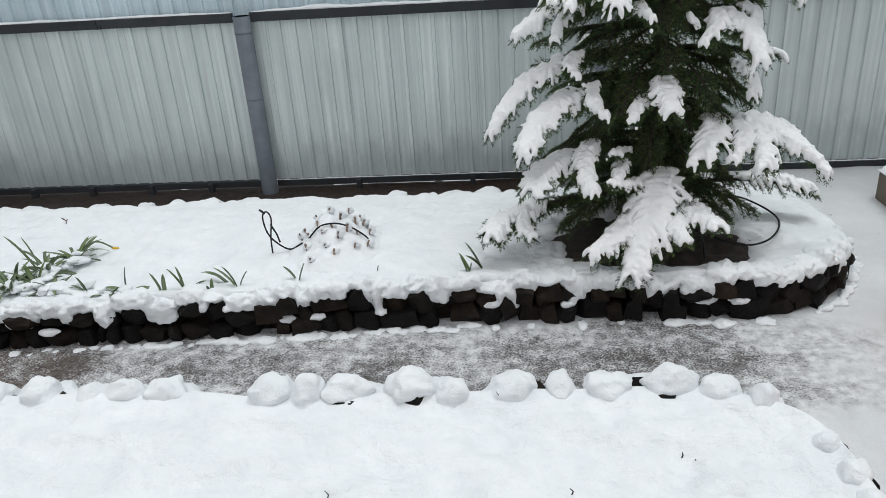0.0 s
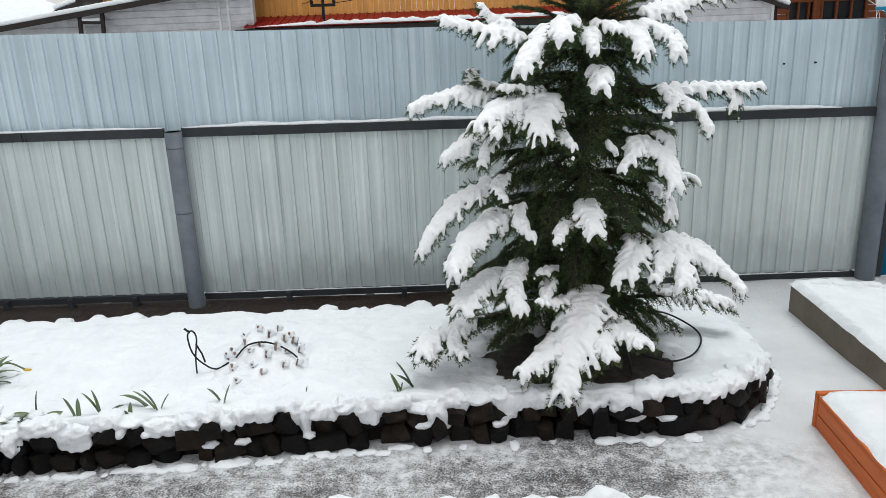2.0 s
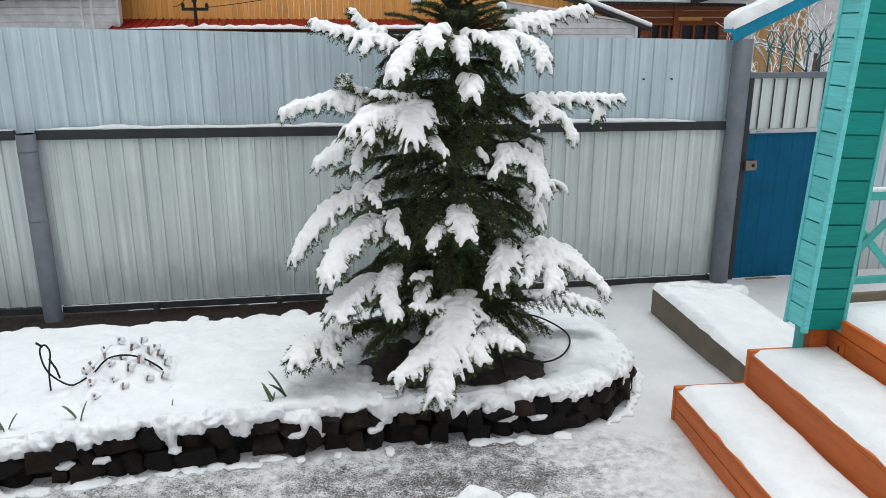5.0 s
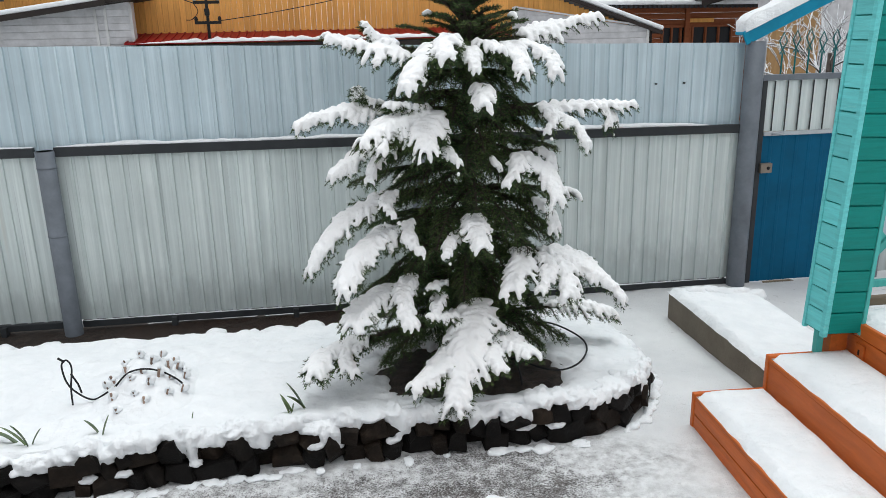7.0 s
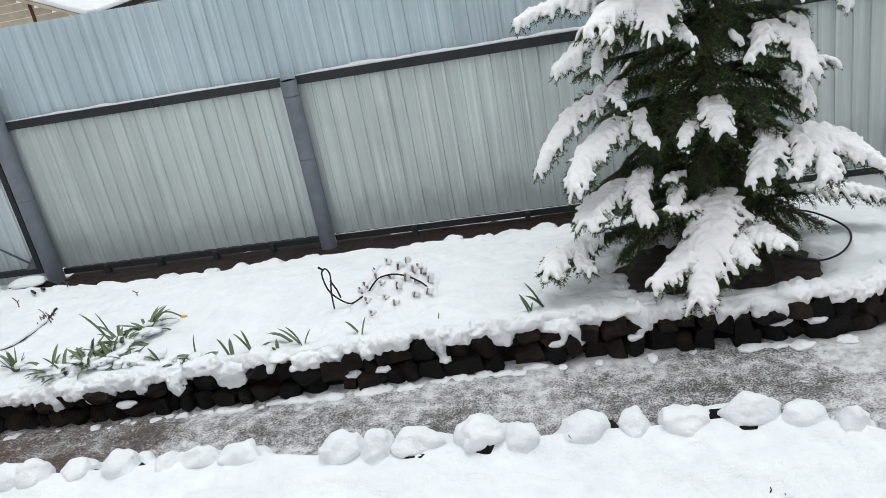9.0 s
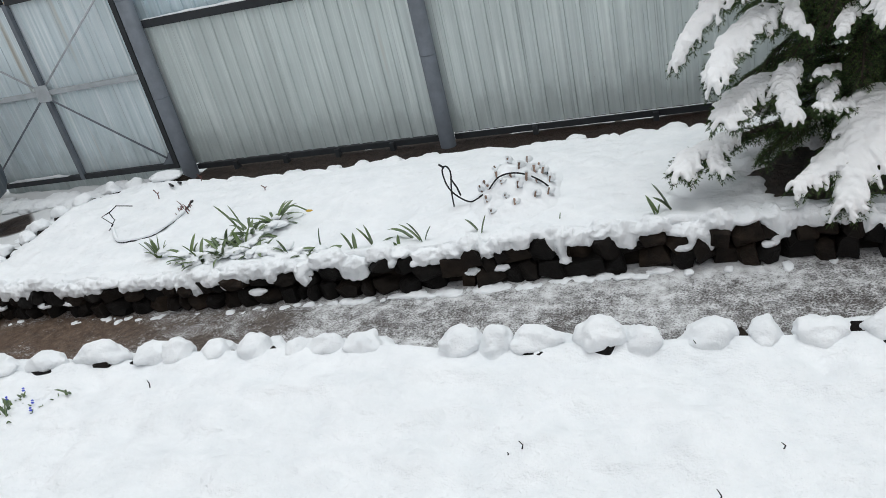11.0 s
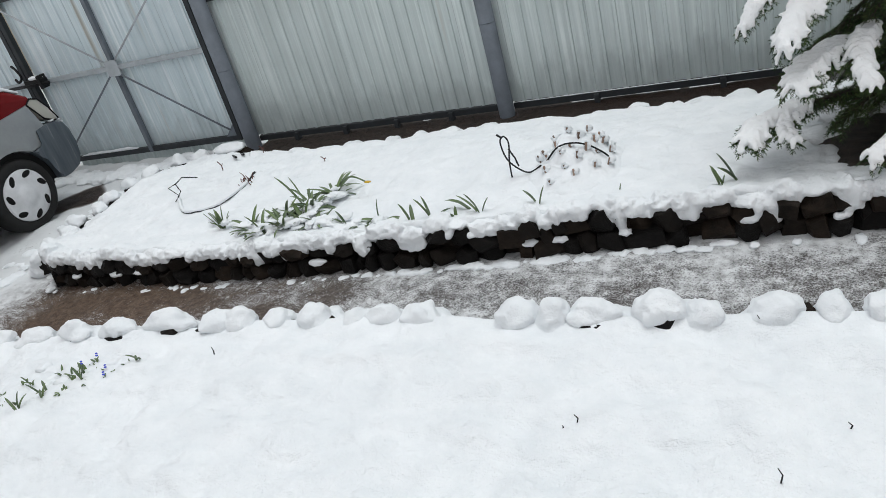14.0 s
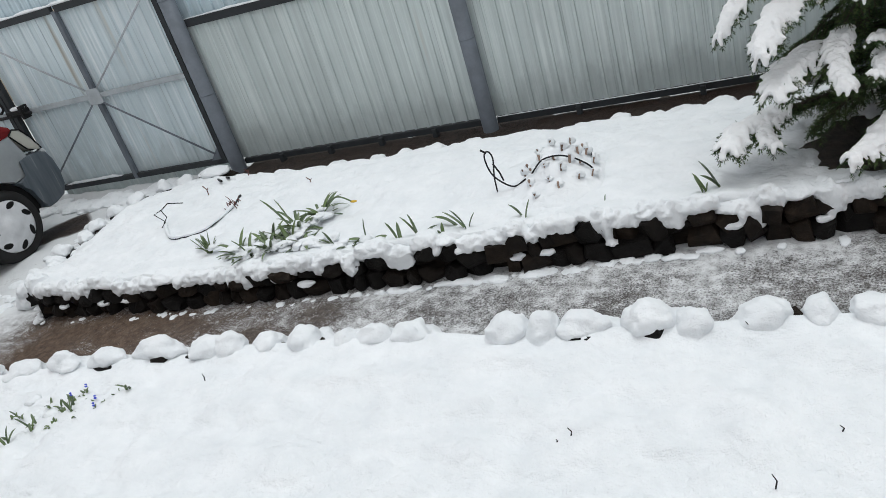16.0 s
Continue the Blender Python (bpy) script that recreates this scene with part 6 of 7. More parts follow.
ring_pts = [(-3.98, 4.06, 0.25), (-3.85, 3.92, 0.252), (-3.70, 3.86, 0.25), (-3.56, 3.92, 0.25), (-3.50, 4.08, 0.252), (-3.52, 4.28, 0.25), (-3.58, 4.48, 0.25)]
ring_pts = [(x, y, bed_z(x, y) + 0.006) for x, y, _ in ring_pts]
part("run", ring_tube(bmesh.new(), smooth_line(ring_pts, 8), 0.009, 8), rubber, drip, smooth=True)
part("snow_line", ring_tube(bmesh.new(), [p + Vector((0.004 * n3(i, 0, 0, 1), 0.004, 0.008)) for i, p in enumerate(smooth_line(ring_pts[:6], 10))], [0.013 + 0.004 * n3(i, 4, 0, 0.7) for i in range(51)], 8), snow, drip, smooth=True)
rose = thing("rose_stub", (-3.52, 4.34, bed_z(-3.52, 4.34)), "reddish pruned rose canes", "shrub")
for i in range(13):
    a = plant_rg.uniform(0, 6.28)
    x, y, h = plant_rg.uniform(-0.07, 0.04), plant_rg.uniform(-0.09, 0.05), plant_rg.uniform(0.015, 0.06)
    part("cane", ring_tube(bmesh.new(), [(x, y, -0.02), (x + 0.015 * math.cos(a), y + 0.015 * math.sin(a), h * 0.6), (x + 0.035 * math.cos(a), y + 0.02 * math.sin(a), h)], [0.004, 0.003, 0.002], 6), bud_mat, rose)
for x, y, h in ((-3.98, 4.62, 0.09), (-3.80, 4.95, 0.06), (-3.0, 4.55, 0.05)):
    tw = thing("dry_twig", (x, y, bed_z(x, y) - 0.01), "single reddish twig in the snow", "twig")
    part("cane", ring_tube(bmesh.new(), [(0, 0, 0), (0.005, 0, h * 0.6), (-0.02, 0, h)], 0.004, 6), bud_mat, tw)
    part("spur", ring_tube(bmesh.new(), [(0.004, 0, h * 0.5), (0.02, 0, h * 0.75)], 0.003, 6), bud_mat, tw)

# flat stone capped with snow beside the gate post
cap = thing("flat_stone", (-4.25, 5.12, 0.08), "flat dark stone with a snow cap beside the post", "stone")
ob = part("rock", SHAPES[3], None, cap)
ob.matrix_basis = pose(0, 0, 0.04, 5, 4, 12) @ Matrix.Diagonal((0.34, 0.2, 0.12, 1))
bm = bmesh.new()
lump(bm, (-0.03, 0.03, 0.11), (0.17, 0.10, 0.04), 6, 0.3, 3)
part("snow_cap", bm, snow, cap, smooth=True)
for a, b in (((-4.2, 5.05, 0.16), (-4.0, 4.85, 0.21)), ((-4.14, 5.08, 0.15), (-3.98, 4.93, 0.2))):
    st = thing("iron_stake", a, "thin dark iron stake lying in the snow", "stake")
    part("bar", ring_tube(bmesh.new(), [(0, 0, 0), tuple(Vector(b) - Vector(a))], 0.01, 6), black_iron, st)

# shoots in the near bed
for i, (x, y, h) in enumerate(((0.58, 2.31, 0.035), (0.16, 2.12, 0.035), (0.62, 2.28, 0.02), (-0.71, 2.08, 0.045), (-0.76, 2.05, 0.02), (-0.05, 1.86, 0.07), (-2.6, 2.45, 0.05), (-0.1, 2.66, 0.06))):
    tw = thing("dead_stalk", (x, y, near_z(x, y) - 0.008), "short dark stalk poking through snow", "stalk", "stalks in the near bed")
    part("cane", ring_tube(bmesh.new(), [(0, 0, 0), (0.008, 0, h * 0.6), (0.004 - 0.008 * (i % 2), 0, h)], [0.003, 0.0025, 0.0015], 6), black_iron, tw)
squill = [(-3.48, 1.99, 0.09, 0), (-3.46, 2.15, 0.06, 0), (-3.45, 2.10, 0.10, 0), (-3.43, 2.29, 0.05, 0), (-3.26, 2.21, 0.09, 0), (-3.36, 2.24, 0.04, 0), (-3.27, 2.35, 0.05, 1), (-3.20, 2.31, 0.03, 1),
          (-3.04, 2.39, 0.09, 0), (-3.34, 2.30, 0.05, 1), (-3.52, 2.3, 0.05, 0), (-3.62, 2.2, 0.07, 0), (-3.30, 2.27, 0.06, 0), (-3.40, 2.33, 0.05, 0), (-3.17, 2.26, 0.03, 1)]
squill_rg = random.Random(14)
squill += [(x, 2.0 + 0.62 * (x + 3.75) + squill_rg.uniform(-0.16, 0.14), squill_rg.uniform(0.015, 0.045), 0) for x in (squill_rg.uniform(-3.8, -3.1) for _ in range(18))]
for x, y, h, blue in squill:
    z = near_z(x, y)
    sq = plant(x, y, [(h * plant_rg.uniform(0.7, 1.1), 0.006, plant_rg.uniform(10, 60), plant_rg.uniform(0, 360), plant_rg.uniform(0, 30)) for _ in range(3)],
               "tiny blue squill flower in snow" if blue else "small green shoots in snow", "flower" if blue else "plant", "squill_plant", z, group="squills in the near bed")
    if blue:
        bm = bmesh.new()
        for q in range(2):
            lump(bm, (0.012 * math.cos(q * 1.6), 0.012 * math.sin(q * 1.6), h + 0.004 * q), (0.010, 0.006, 0.005), q, 0.2, 1)
        part("petals", bm, blue_mat, sq, "bright blue petals")
for x, y, s, seed in ((-3.42, 2.22, 0.05, 1), (-3.5, 2.06, 0.04, 2), (-3.3, 2.3, 0.05, 3), (-3.55, 2.26, 0.06, 4), (-3.2, 2.38, 0.05, 5), (-3.65, 2.32, 0.05, 6)):
    lp = thing("snow_clump", (x, y, near_z(x, y)), "small lump of snow among shoots", "snow", "snow lumps in the near bed")
    bm = bmesh.new()
    for q in range(4):
        lump(bm, (s * 1.1 * n3(seed, q, 0, 1.7), s * 1.1 * n3(q, seed, 2, 1.9), -0.004), (s * 0.8, s * 0.6, s * 0.3), seed + q, 0.3, 2)
    melt(part("lump", bm, snow, lp, smooth=True), 0.008, 2, 0.014)

# lumpy snow thrown up along the gate and between the car and the bed
ridge = thing("snow_ridge", (0, 0, 0), "low ridge of lumpy snow below the gate", "snow", kind="stuff")
bm = bmesh.new()
ridge_rg = random.Random(9)
for i in range(150):
    u = ridge_rg.random()
    if i % 2:
        x, y, s = -6.7 + 2.2 * u, 5.42 + 0.12 * ridge_rg.uniform(-1, 1) - 0.1 * math.sin(u * 5), ridge_rg.uniform(0.04, 0.11)
    else:
        x, y, s = -5.22 - 0.35 * ridge_rg.random(), 3.0 + 2.3 * u, ridge_rg.uniform(0.03, 0.075)
    lump(bm, (x, y, 0.0), (s * ridge_rg.uniform(0.9, 1.6), s, s * ridge_rg.uniform(0.25, 0.5)), i, 0.35, 2)
melt(part("lumps", bm, snow, ridge, smooth=True), 0.012, 3, 0.02)



# ---------- parked car, nose to the gate ----------
red_paint = painted("dark_red_car_paint", (0.20, 0.012, 0.014), 0.25, (0.10, 0.01, 0.01), 0.2, 0.1, 2, 0.03)
silver_paint = painted("silver_car_paint", (0.42, 0.44, 0.45), 0.3, (0.3, 0.27, 0.28), 0.3, 0.4, 2, 0.03)
k = Mat("grey_bumper_plastic", (0.09, 0.105, 0.12), 0.5)
k.color(k.ramp(k.noise(1.0, 4, 0.6, (22, 22, 2)), (0.35, (0.05, 0.064, 0.078)), (0.6, (0.085, 0.10, 0.115)), (0.75, (0.25, 0.27, 0.29))))
bumper_mat = k.m
k = Mat("headlamp_lens", (0.42, 0.41, 0.36), 0.12)
k.set("Coat Weight", 1.0)
lamp_mat = k.m
k = Mat("car_window", (0.01, 0.012, 0.014), 0.05)
window_mat = k.m
tyre_mat = painted("dirty_tyre_rubber", (0.022, 0.022, 0.022), 0.8, (0.08, 0.07, 0.065), 0.5, 0.0, 9, 0.4)
cap_mat = painted("silver_wheel_cover", (0.80, 0.81, 0.83), 0.35, (0.6, 0.6, 0.6), 0.2, 0.1, 5, 0.05)
dark_mat = painted("wheel_arch_black", (0.008, 0.008, 0.008), 0.8)


def prism(profile, y0, y1, bevel=0.0, seg=3):
    bm = bmesh.new()
    a = [bm.verts.new((x, y0, z)) for x, z in profile]
    b = [bm.verts.new((x, y1, z)) for x, z in profile]
    n = len(profile)
    fa = bm.faces.new(a)
    fb = bm.faces.new(b[::-1])
    for i in range(n):
        bm.faces.new((a[i], b[i], b[(i + 1) % n], a[(i + 1) % n]))
    if bevel:
        es = list(fa.edges) + list(fb.edges)
        bmesh.ops.bevel(bm, geom=es, offset=bevel, segments=seg, profile=0.5, affect='EDGES', clamp_overlap=True)
    bmesh.ops.triangulate(bm, faces=[f for f in bm.faces if len(f.verts) > 4])
    return bm


def arch(cx, r, start=0, stop=180, n=14):
    return [(cx + r * math.cos(radians(start + (stop - start) * i / n)), 0.29 + r * math.sin(radians(start + (stop - start) * i / n))) for i in range(n + 1)]


car = thing("parked_car", (-5.78, 4.32, 0), "red and silver parked hatchback with snow on its bonnet", "car", turn=90)
ARCH = 0.385
lower = [(0.345, 0.60), (0.475, 0.74), (0.40, 0.955), (0.10, 0.935), (-0.6, 0.90), (-3.15, 0.88), (-3.25, 0.6), (-3.22, 0.28), (-2.86, 0.26)] + arch(-2.47, ARCH, 180, 0)[1:-1] + [(-2.08, 0.25), (-0.39, 0.25)] + arch(0, ARCH, 180, 52)[1:]
part("lower_body", prism(lower, 0.0, 1.60, 0.012, 2), silver_paint, car, "silver lower body", "edge")
upper = [(0.40, 0.958), (0.50, 0.95), (0.46, 1.02), (0.28, 1.13), (-0.1, 1.19), (-0.72, 1.23), (-1.35, 1.60), (-1.7, 1.66), (-2.75, 1.64), (-3.12, 1.2), (-3.17, 0.885), (-0.6, 0.904), (0.10, 0.938)]
part("upper_body", prism(upper, 0.005, 1.595, 0.05, 4), red_paint, car, "dark red bonnet and cabin", "edge")
bump = arch(0, ARCH, 0, 50, 5) + [(0.352, 0.602), (0.482, 0.737), (0.60, 0.748), (0.70, 0.735), (0.775, 0.70), (0.81, 0.62), (0.82, 0.50), (0.80, 0.38), (0.74, 0.30), (0.62, 0.27), (0.42, 0.27)]
bm = prism(bump, -0.012, 1.612, 0.016, 2)
for v in bm.verts:
    t = abs(v.co.y - 0.8) / 0.82
    if v.co.x > 0.45:
        v.co.x -= 0.13 * max(0.0, t - 0.72) / 0.28
bumper = part("front_bumper", bm, bumper_mat, car, "grey plastic bumper streaked with slush", "edge")
bm = bmesh.new()
for q in range(9):
    lump(bm, (0.56 + 0.022 * q, 0.012 + 0.012 * q, 0.752 - 0.0011 * q * q), (0.022, 0.03, 0.010), q, 0.4, 2)
melt(part("bumper_snow", bm, snow, bumper, "", True), 0.007, 2, 0.01)
lamp = [(0.405, 0.955), (0.46, 0.99), (0.53, 0.965), (0.60, 0.86), (0.645, 0.745), (0.60, 0.74), (0.51, 0.79)]
lampob = part("headlamp", prism(lamp, 0.003, 0.34, 0.02), lamp_mat, car, "clouded clear headlamp", "edge")
part("lamp_rim", ring_tube(bmesh.new(), [(x, 0.004, z) for x, z in lamp + lamp[:1]], 0.007, 6), dark_mat, lampob)
lampob2 = part("headlamp", prism(lamp, 1.26, 1.597, 0.02), lamp_mat, car, "clouded clear headlamp", "edge")
part("grille", boxed((0.46, 0.36, 0.745), (0.60, 1.24, 0.90), 0.02), dark_mat, car, "dark grille")
part("bonnet_snow", prism([(0.40, 1.062), (0.28, 1.137), (-0.1, 1.197), (-0.68, 1.236), (-0.68, 1.256), (-0.1, 1.22), (0.27, 1.165), (0.41, 1.078)], 0.015, 1.58, 0.008), snow, car, "thin snow on the bonnet", True)
for win in ([(-0.82, 1.245), (-1.36, 1.56), (-1.72, 1.60), (-1.72, 1.245)], [(-1.80, 1.245), (-1.80, 1.60), (-2.60, 1.58), (-2.85, 1.245)]):
    part("side_window", prism(win, -0.002, 0.01, 0.0), window_mat, car, "dark side window")
part("windscreen", boxed((-0.36, 0.12, -0.006), (0.36, 1.48, 0.006), 0.004, Matrix.Translation((-1.06, 0, 1.435)) @ pose(0, 0, 0, 0, 30.4, 0)), window_mat, car, "dark windscreen")
part("arch_liner", prism(arch(0, ARCH - 0.004, 0, 180), 0.06, 0.5), dark_mat, car)
part("arch_liner", prism(arch(-2.47, ARCH - 0.004, 0, 180), 0.06, 0.5), dark_mat, car)
part("underbody", boxed((-3.0, 0.25, 0.2), (0.5, 1.35, 0.3), 0.01), dark_mat, car)


def lathe(profile, seg=40):
    """Profile of (radius, y) turned about the y axis."""
    bm = bmesh.new()
    rings = [[bm.verts.new((r * math.cos(2 * math.pi * i / seg), y, r * math.sin(2 * math.pi * i / seg))) for i in range(seg)] for r, y in profile]
    for a, b in zip(rings, rings[1:]):
        for i in range(seg):
            bm.faces.new((a[i], a[(i + 1) % seg], b[(i + 1) % seg], b[i]))
    return bm


def wheel(x, y, s):
    w = part("wheel", lathe([(0.215, 0.02), (0.222, 0.004), (0.262, -0.012), (0.292, -0.002), (0.306, 0.02), (0.311, 0.05), (0.311, 0.14), (0.298, 0.175), (0.2, 0.185)]), tyre_mat, car, "worn tyre with a silver wheel cover", True)
    w.matrix_basis = Matrix.Translation((x, y, 0.305)) @ Matrix.Diagonal((1, s, 1, 1))
    cap = part("wheel_cover", lathe([(0.225, 0.012), (0.220, -0.004), (0.204, -0.012), (0.13, -0.018), (0.075, -0.024), (0.07, -0.030), (0.02, -0.031), (0.001, -0.031)]), cap_mat, w, "silver plastic cover with slots", True)
    return w


def slots(w):
    for i in range(7):
        a = 2 * math.pi * (i + 0.3) / 7
        bm = bmesh.new()
        lump(bm, (0, 0, 0), (0.050, 0.008, 0.029), 1, 0.12, 2)
        for v in bm.verts:
            v.co.z += 0.25 * v.co.x
        ob = part("slot", bm, dark_mat, w, smooth=True)
        ob.matrix_basis = Matrix.Translation((0.176 * math.cos(a), -0.0115, 0.176 * math.sin(a))) @ pose(0, 0, 0, 0, -math.degrees(a) + 75, 0)


slots(wheel(0, 0.012, 1))
slots(wheel(-2.47, 0.012, 1))
wheel(0, 1.612, -1)
wheel(-2.47, 1.612, -1)

# ---------- beyond the fence ----------
pine = boards("fresh_pine_planks", (0.95, 0.47, 0.13), (0.62, 0.28, 0.08), 0.5, 0.6, (24, 24, 1.6), 0.3)
red_roof = painted("red_profile_roof", (0.30, 0.010, 0.012), 0.45, (0.2, 0.02, 0.02), 0.3)
grey_siding = painted("pale_grey_siding", (0.62, 0.62, 0.64), 0.5, (0.5, 0.4, 0.4), 0.2)
beige_siding = painted("beige_siding", (0.60, 0.52, 0.40), 0.5, (0.5, 0.42, 0.32), 0.2)
brown_trim = painted("brown_trim", (0.10, 0.035, 0.02), 0.5)
dark_fascia = painted("dark_brown_fascia", (0.035, 0.028, 0.026), 0.6)
log_brown = boards("red_brown_log_wall", (0.34, 0.105, 0.042), (0.15, 0.05, 0.024), 0.5, 0.6, (1.5, 20, 20), 0.5)
white_trim = painted("white_trim", (0.7, 0.7, 0.7), 0.5)
k = Mat("dark_window_glass", (0.02, 0.024, 0.028), 0.08)
glass_mat = k.m

barn = thing("plank_barn", (0, 13.0, 0), "barn gable of fresh orange pine planks", "barn")


def B(name, bm, mat, label="", smooth=False, parent=None):
    return part(name, bm, mat, parent or barn, label, smooth)


def gable(x):
    return 4.056 - 0.35 * abs(x + 0.2) if x > -0.2 else 4.056 - 0.30 * abs(x + 0.2)


B("backing", boxed((-5.5, 0.04, 0), (5.7, 0.1, 2.0), 0), dark_fascia)
x = -5.5
prg = random.Random(3)
while x < 5.55:
    w = 0.088
    bm = boxed((x, 0.0, 0.2), (x + w - 0.004, 0.03, min(gable(x), gable(x + w)) - 0.02), 0.0)
    B("plank", bm, pine)
    x += w
for s, (x0, x1) in ((-1, (-6.0, -0.2)), (1, (-0.2, 5.80))):
    z0, z1 = gable(x0), gable(x1)
    ang = math.degrees(math.atan2(z1 - z0, x1 - x0))
    L = math.hypot(x1 - x0, z1 - z0)
    m = Matrix.Translation((x0, 0, z0)) @ pose(0, 0, 0, 0, -ang, 0)
    rf = B("roof_slope", boxed((0, -0.14, 0.0), (L, 7.0, 0.05), 0.004, m), dark_fascia, "dark roof slope")
    part("fascia", boxed((0, -0.17, -0.015), (L, -0.142, 0.045), 0.004, m), dark_fascia, rf)
    part("roof_snow", boxed((0, -0.15, 0.054), (L, 7.0, 0.13), 0.03, m), snow, rf, "snow on the roof", True)
lean = B("lean_to_roof", boxed((-2.86, -0.85, -0.012), (2.95, 0.0, 0.012), 0.003, Matrix.Translation((0, 0, 2.13)) @ pose(0, 0, 0, 9.0, 0, 0)), red_roof, "red sheet lean-to roof with a snowy edge")
for i in range(48):
    part("roof_rib", boxed((-2.84 + i * 0.12, -0.84, 0.013), (-2.815 + i * 0.12, -0.01, 0.03), 0.003, Matrix.Translation((0, 0, 2.13)) @ pose(0, 0, 0, 9.0, 0, 0)), red_roof, lean)
part("edge_snow", snow_strip(-2.7, 2.9, lambda x: 2.0, -0.86, -0.66, 0.07, 3), snow, lean, "line of snow along the roof edge", True)
B("lean_to_wall", boxed((-3.0, -0.8, 0), (2.9, -0.76, 1.97), 0), dark_fascia)

annex = thing("grey_annex", (0.12, 12.3, 0), "pale grey sided annex with a snowy red-edged roof", "building")


def slope_line(x):
    return 2.20 + 0.137 * (x + 6.0)


for i in range(26):
    z = 0.0 + i * 0.1
    x0 = max(-9.5, -6.0 + (z + 0.14 - 2.20) / 0.137) if z + 0.14 > slope_line(-9.5) else -9.5
    if x0 < -2.9:
        part("siding_board", boxed((x0, 0.0, z), (-2.86, 0.02, z + 0.094), 0.003), grey_siding, annex)
part("wall_core", prism([(-9.5, 0.0), (-2.87, 0.0), (-2.87, slope_line(-2.87) - 0.03), (-9.5, slope_line(-9.5) - 0.03)], 0.012, 0.3), grey_siding, annex)
m = Matrix.Translation((-6.0, 0, 2.20)) @ pose(0, 0, 0, 0, -math.degrees(math.atan(0.137)), 0)
rf = part("roof", boxed((-3.6, -0.28, -0.02), (3.4, 0.65, 0.02), 0.004, m), dark_fascia, annex, "low roof with dark fascia")
part("fascia", boxed((-3.6, -0.31, -0.05), (2.9, -0.282, 0.03), 0.004, m), dark_fascia, rf)
part("roof_snow", boxed((-3.6, -0.30, 0.022), (3.35, 0.60, 0.10), 0.025, m), snow, rf, "snow on the annex roof", True)
part("flashing", boxed((-1.5, 0.56, 0.06), (3.4, 0.62, 0.16), 0.004, m), red_roof, rf, "red flashing")
for x in (-5.45, -3.36, -3.22, -2.86):
    part("trim", boxed((x - 0.02, -0.015, 1.9), (x + 0.02, 0.0, slope_line(x) - 0.06), 0.003), white_trim, annex)
part("back_wall", boxed((-9.5, 0.6, 0), (-2.86, 0.64, 2.0), 0), grey_siding, annex)

wing = thing("grey_side_wing", (0, 12.9, 0), "pale grey siding wing under the barn eave", "building")
for i in range(25):
    z = 0.0 + i * 0.1
    x1 = 5.55 if z + 0.1 < 2.07 else 3.2 + (2.43 - z - 0.1) / 0.151
    if x1 > 3.3:
        part("siding_board", boxed((3.2, 0.0, z), (min(x1, 5.55), 0.05, z + 0.094), 0.003), grey_siding, wing)
part("wall_core", prism([(3.2, 0.0), (5.55, 0.0), (5.55, 2.06), (3.2, 2.42)], 0.012, 0.06), grey_siding, wing)
part("corner_trim", boxed((3.17, -0.02, 0), (3.22, 0.0, 2.44), 0.003), white_trim, wing)
part("corner_trim", boxed((5.53, -0.02, 0), (5.58, 0.0, 2.06), 0.003), white_trim, wing)
part("top_trim", boxed((0, -0.02, 0), (2.38, 0.0, 0.03), 0.003, Matrix.Translation((3.2, 0, 2.425)) @ pose(0, 0, 0, 0, 8.6, 0)), white_trim, wing)

mast = thing("insulator_mast", (-1.64, 12.25, 2.05), "black service mast with two crossarms and wires", "mast")
part("pole", ring_tube(bmesh.new(), [(0, 0, 0), (0, 0, 0.66)], 0.022, 10), black_iron, mast, smooth=True)
for z in (0.23, 0.52):
    arm = part("crossarm", boxed((-0.19, -0.025, z - 0.022), (0.19, 0.025, z + 0.022), 0.004), black_iron, mast)
    for x in (-0.17, 0.17):
        bm = bmesh.new()
        ring_tube(bm, [(x, 0, z + 0.02), (x, 0, z + 0.05), (x, 0, z + 0.09)], [0.02, 0.028, 0.014], 10)
        part("insulator", bm, black_iron if z < 0.4 else white_trim, arm, smooth=True)
part("meter_box", boxed((-0.035, -0.05, 0.33), (0.035, 0.0, 0.43), 0.006), black_iron, mast)
wire = thing("overhead_wire", (0.105, 12.2, 0), "thin overhead wire crossing the barn gable", "wire")
part("strand", ring_tube(bmesh.new(), [(-1.58 + 4.4 * t, -0.06, 2.30 + 1.0 * t - 0.5 * t * (1 - t)) for t in [i / 20 for i in range(21)]], 0.006, 6), black_iron, wire)
part("strand", ring_tube(bmesh.new(), [(-1.9 - 1.5 * t, -0.06, 2.55 + 0.75 * t - 0.2 * t * (1 - t)) for t in [i / 12 for i in range(13)]], 0.007, 6), black_iron, wire)
part("drip_loop", ring_tube(bmesh.new(), smooth_line([(-1.92, -0.06, 2.56), (-1.86, -0.06, 2.44), (-1.95, -0.06, 2.33), (-2.04, -0.06, 2.32)], 6), 0.006, 6), black_iron, wire)

ladder = thing("wooden_ladder", (-5.2, 11.95, 0), "dark wooden ladder with snow on its rungs", "ladder")
for x in (-0.17, 0.17):
    part("stringer", boxed((x - 0.025, -0.03, 0), (x + 0.025, 0.03, 2.68), 0.005, pose(0, 0, 0, -4, 2, 0)), dark_fascia, ladder)
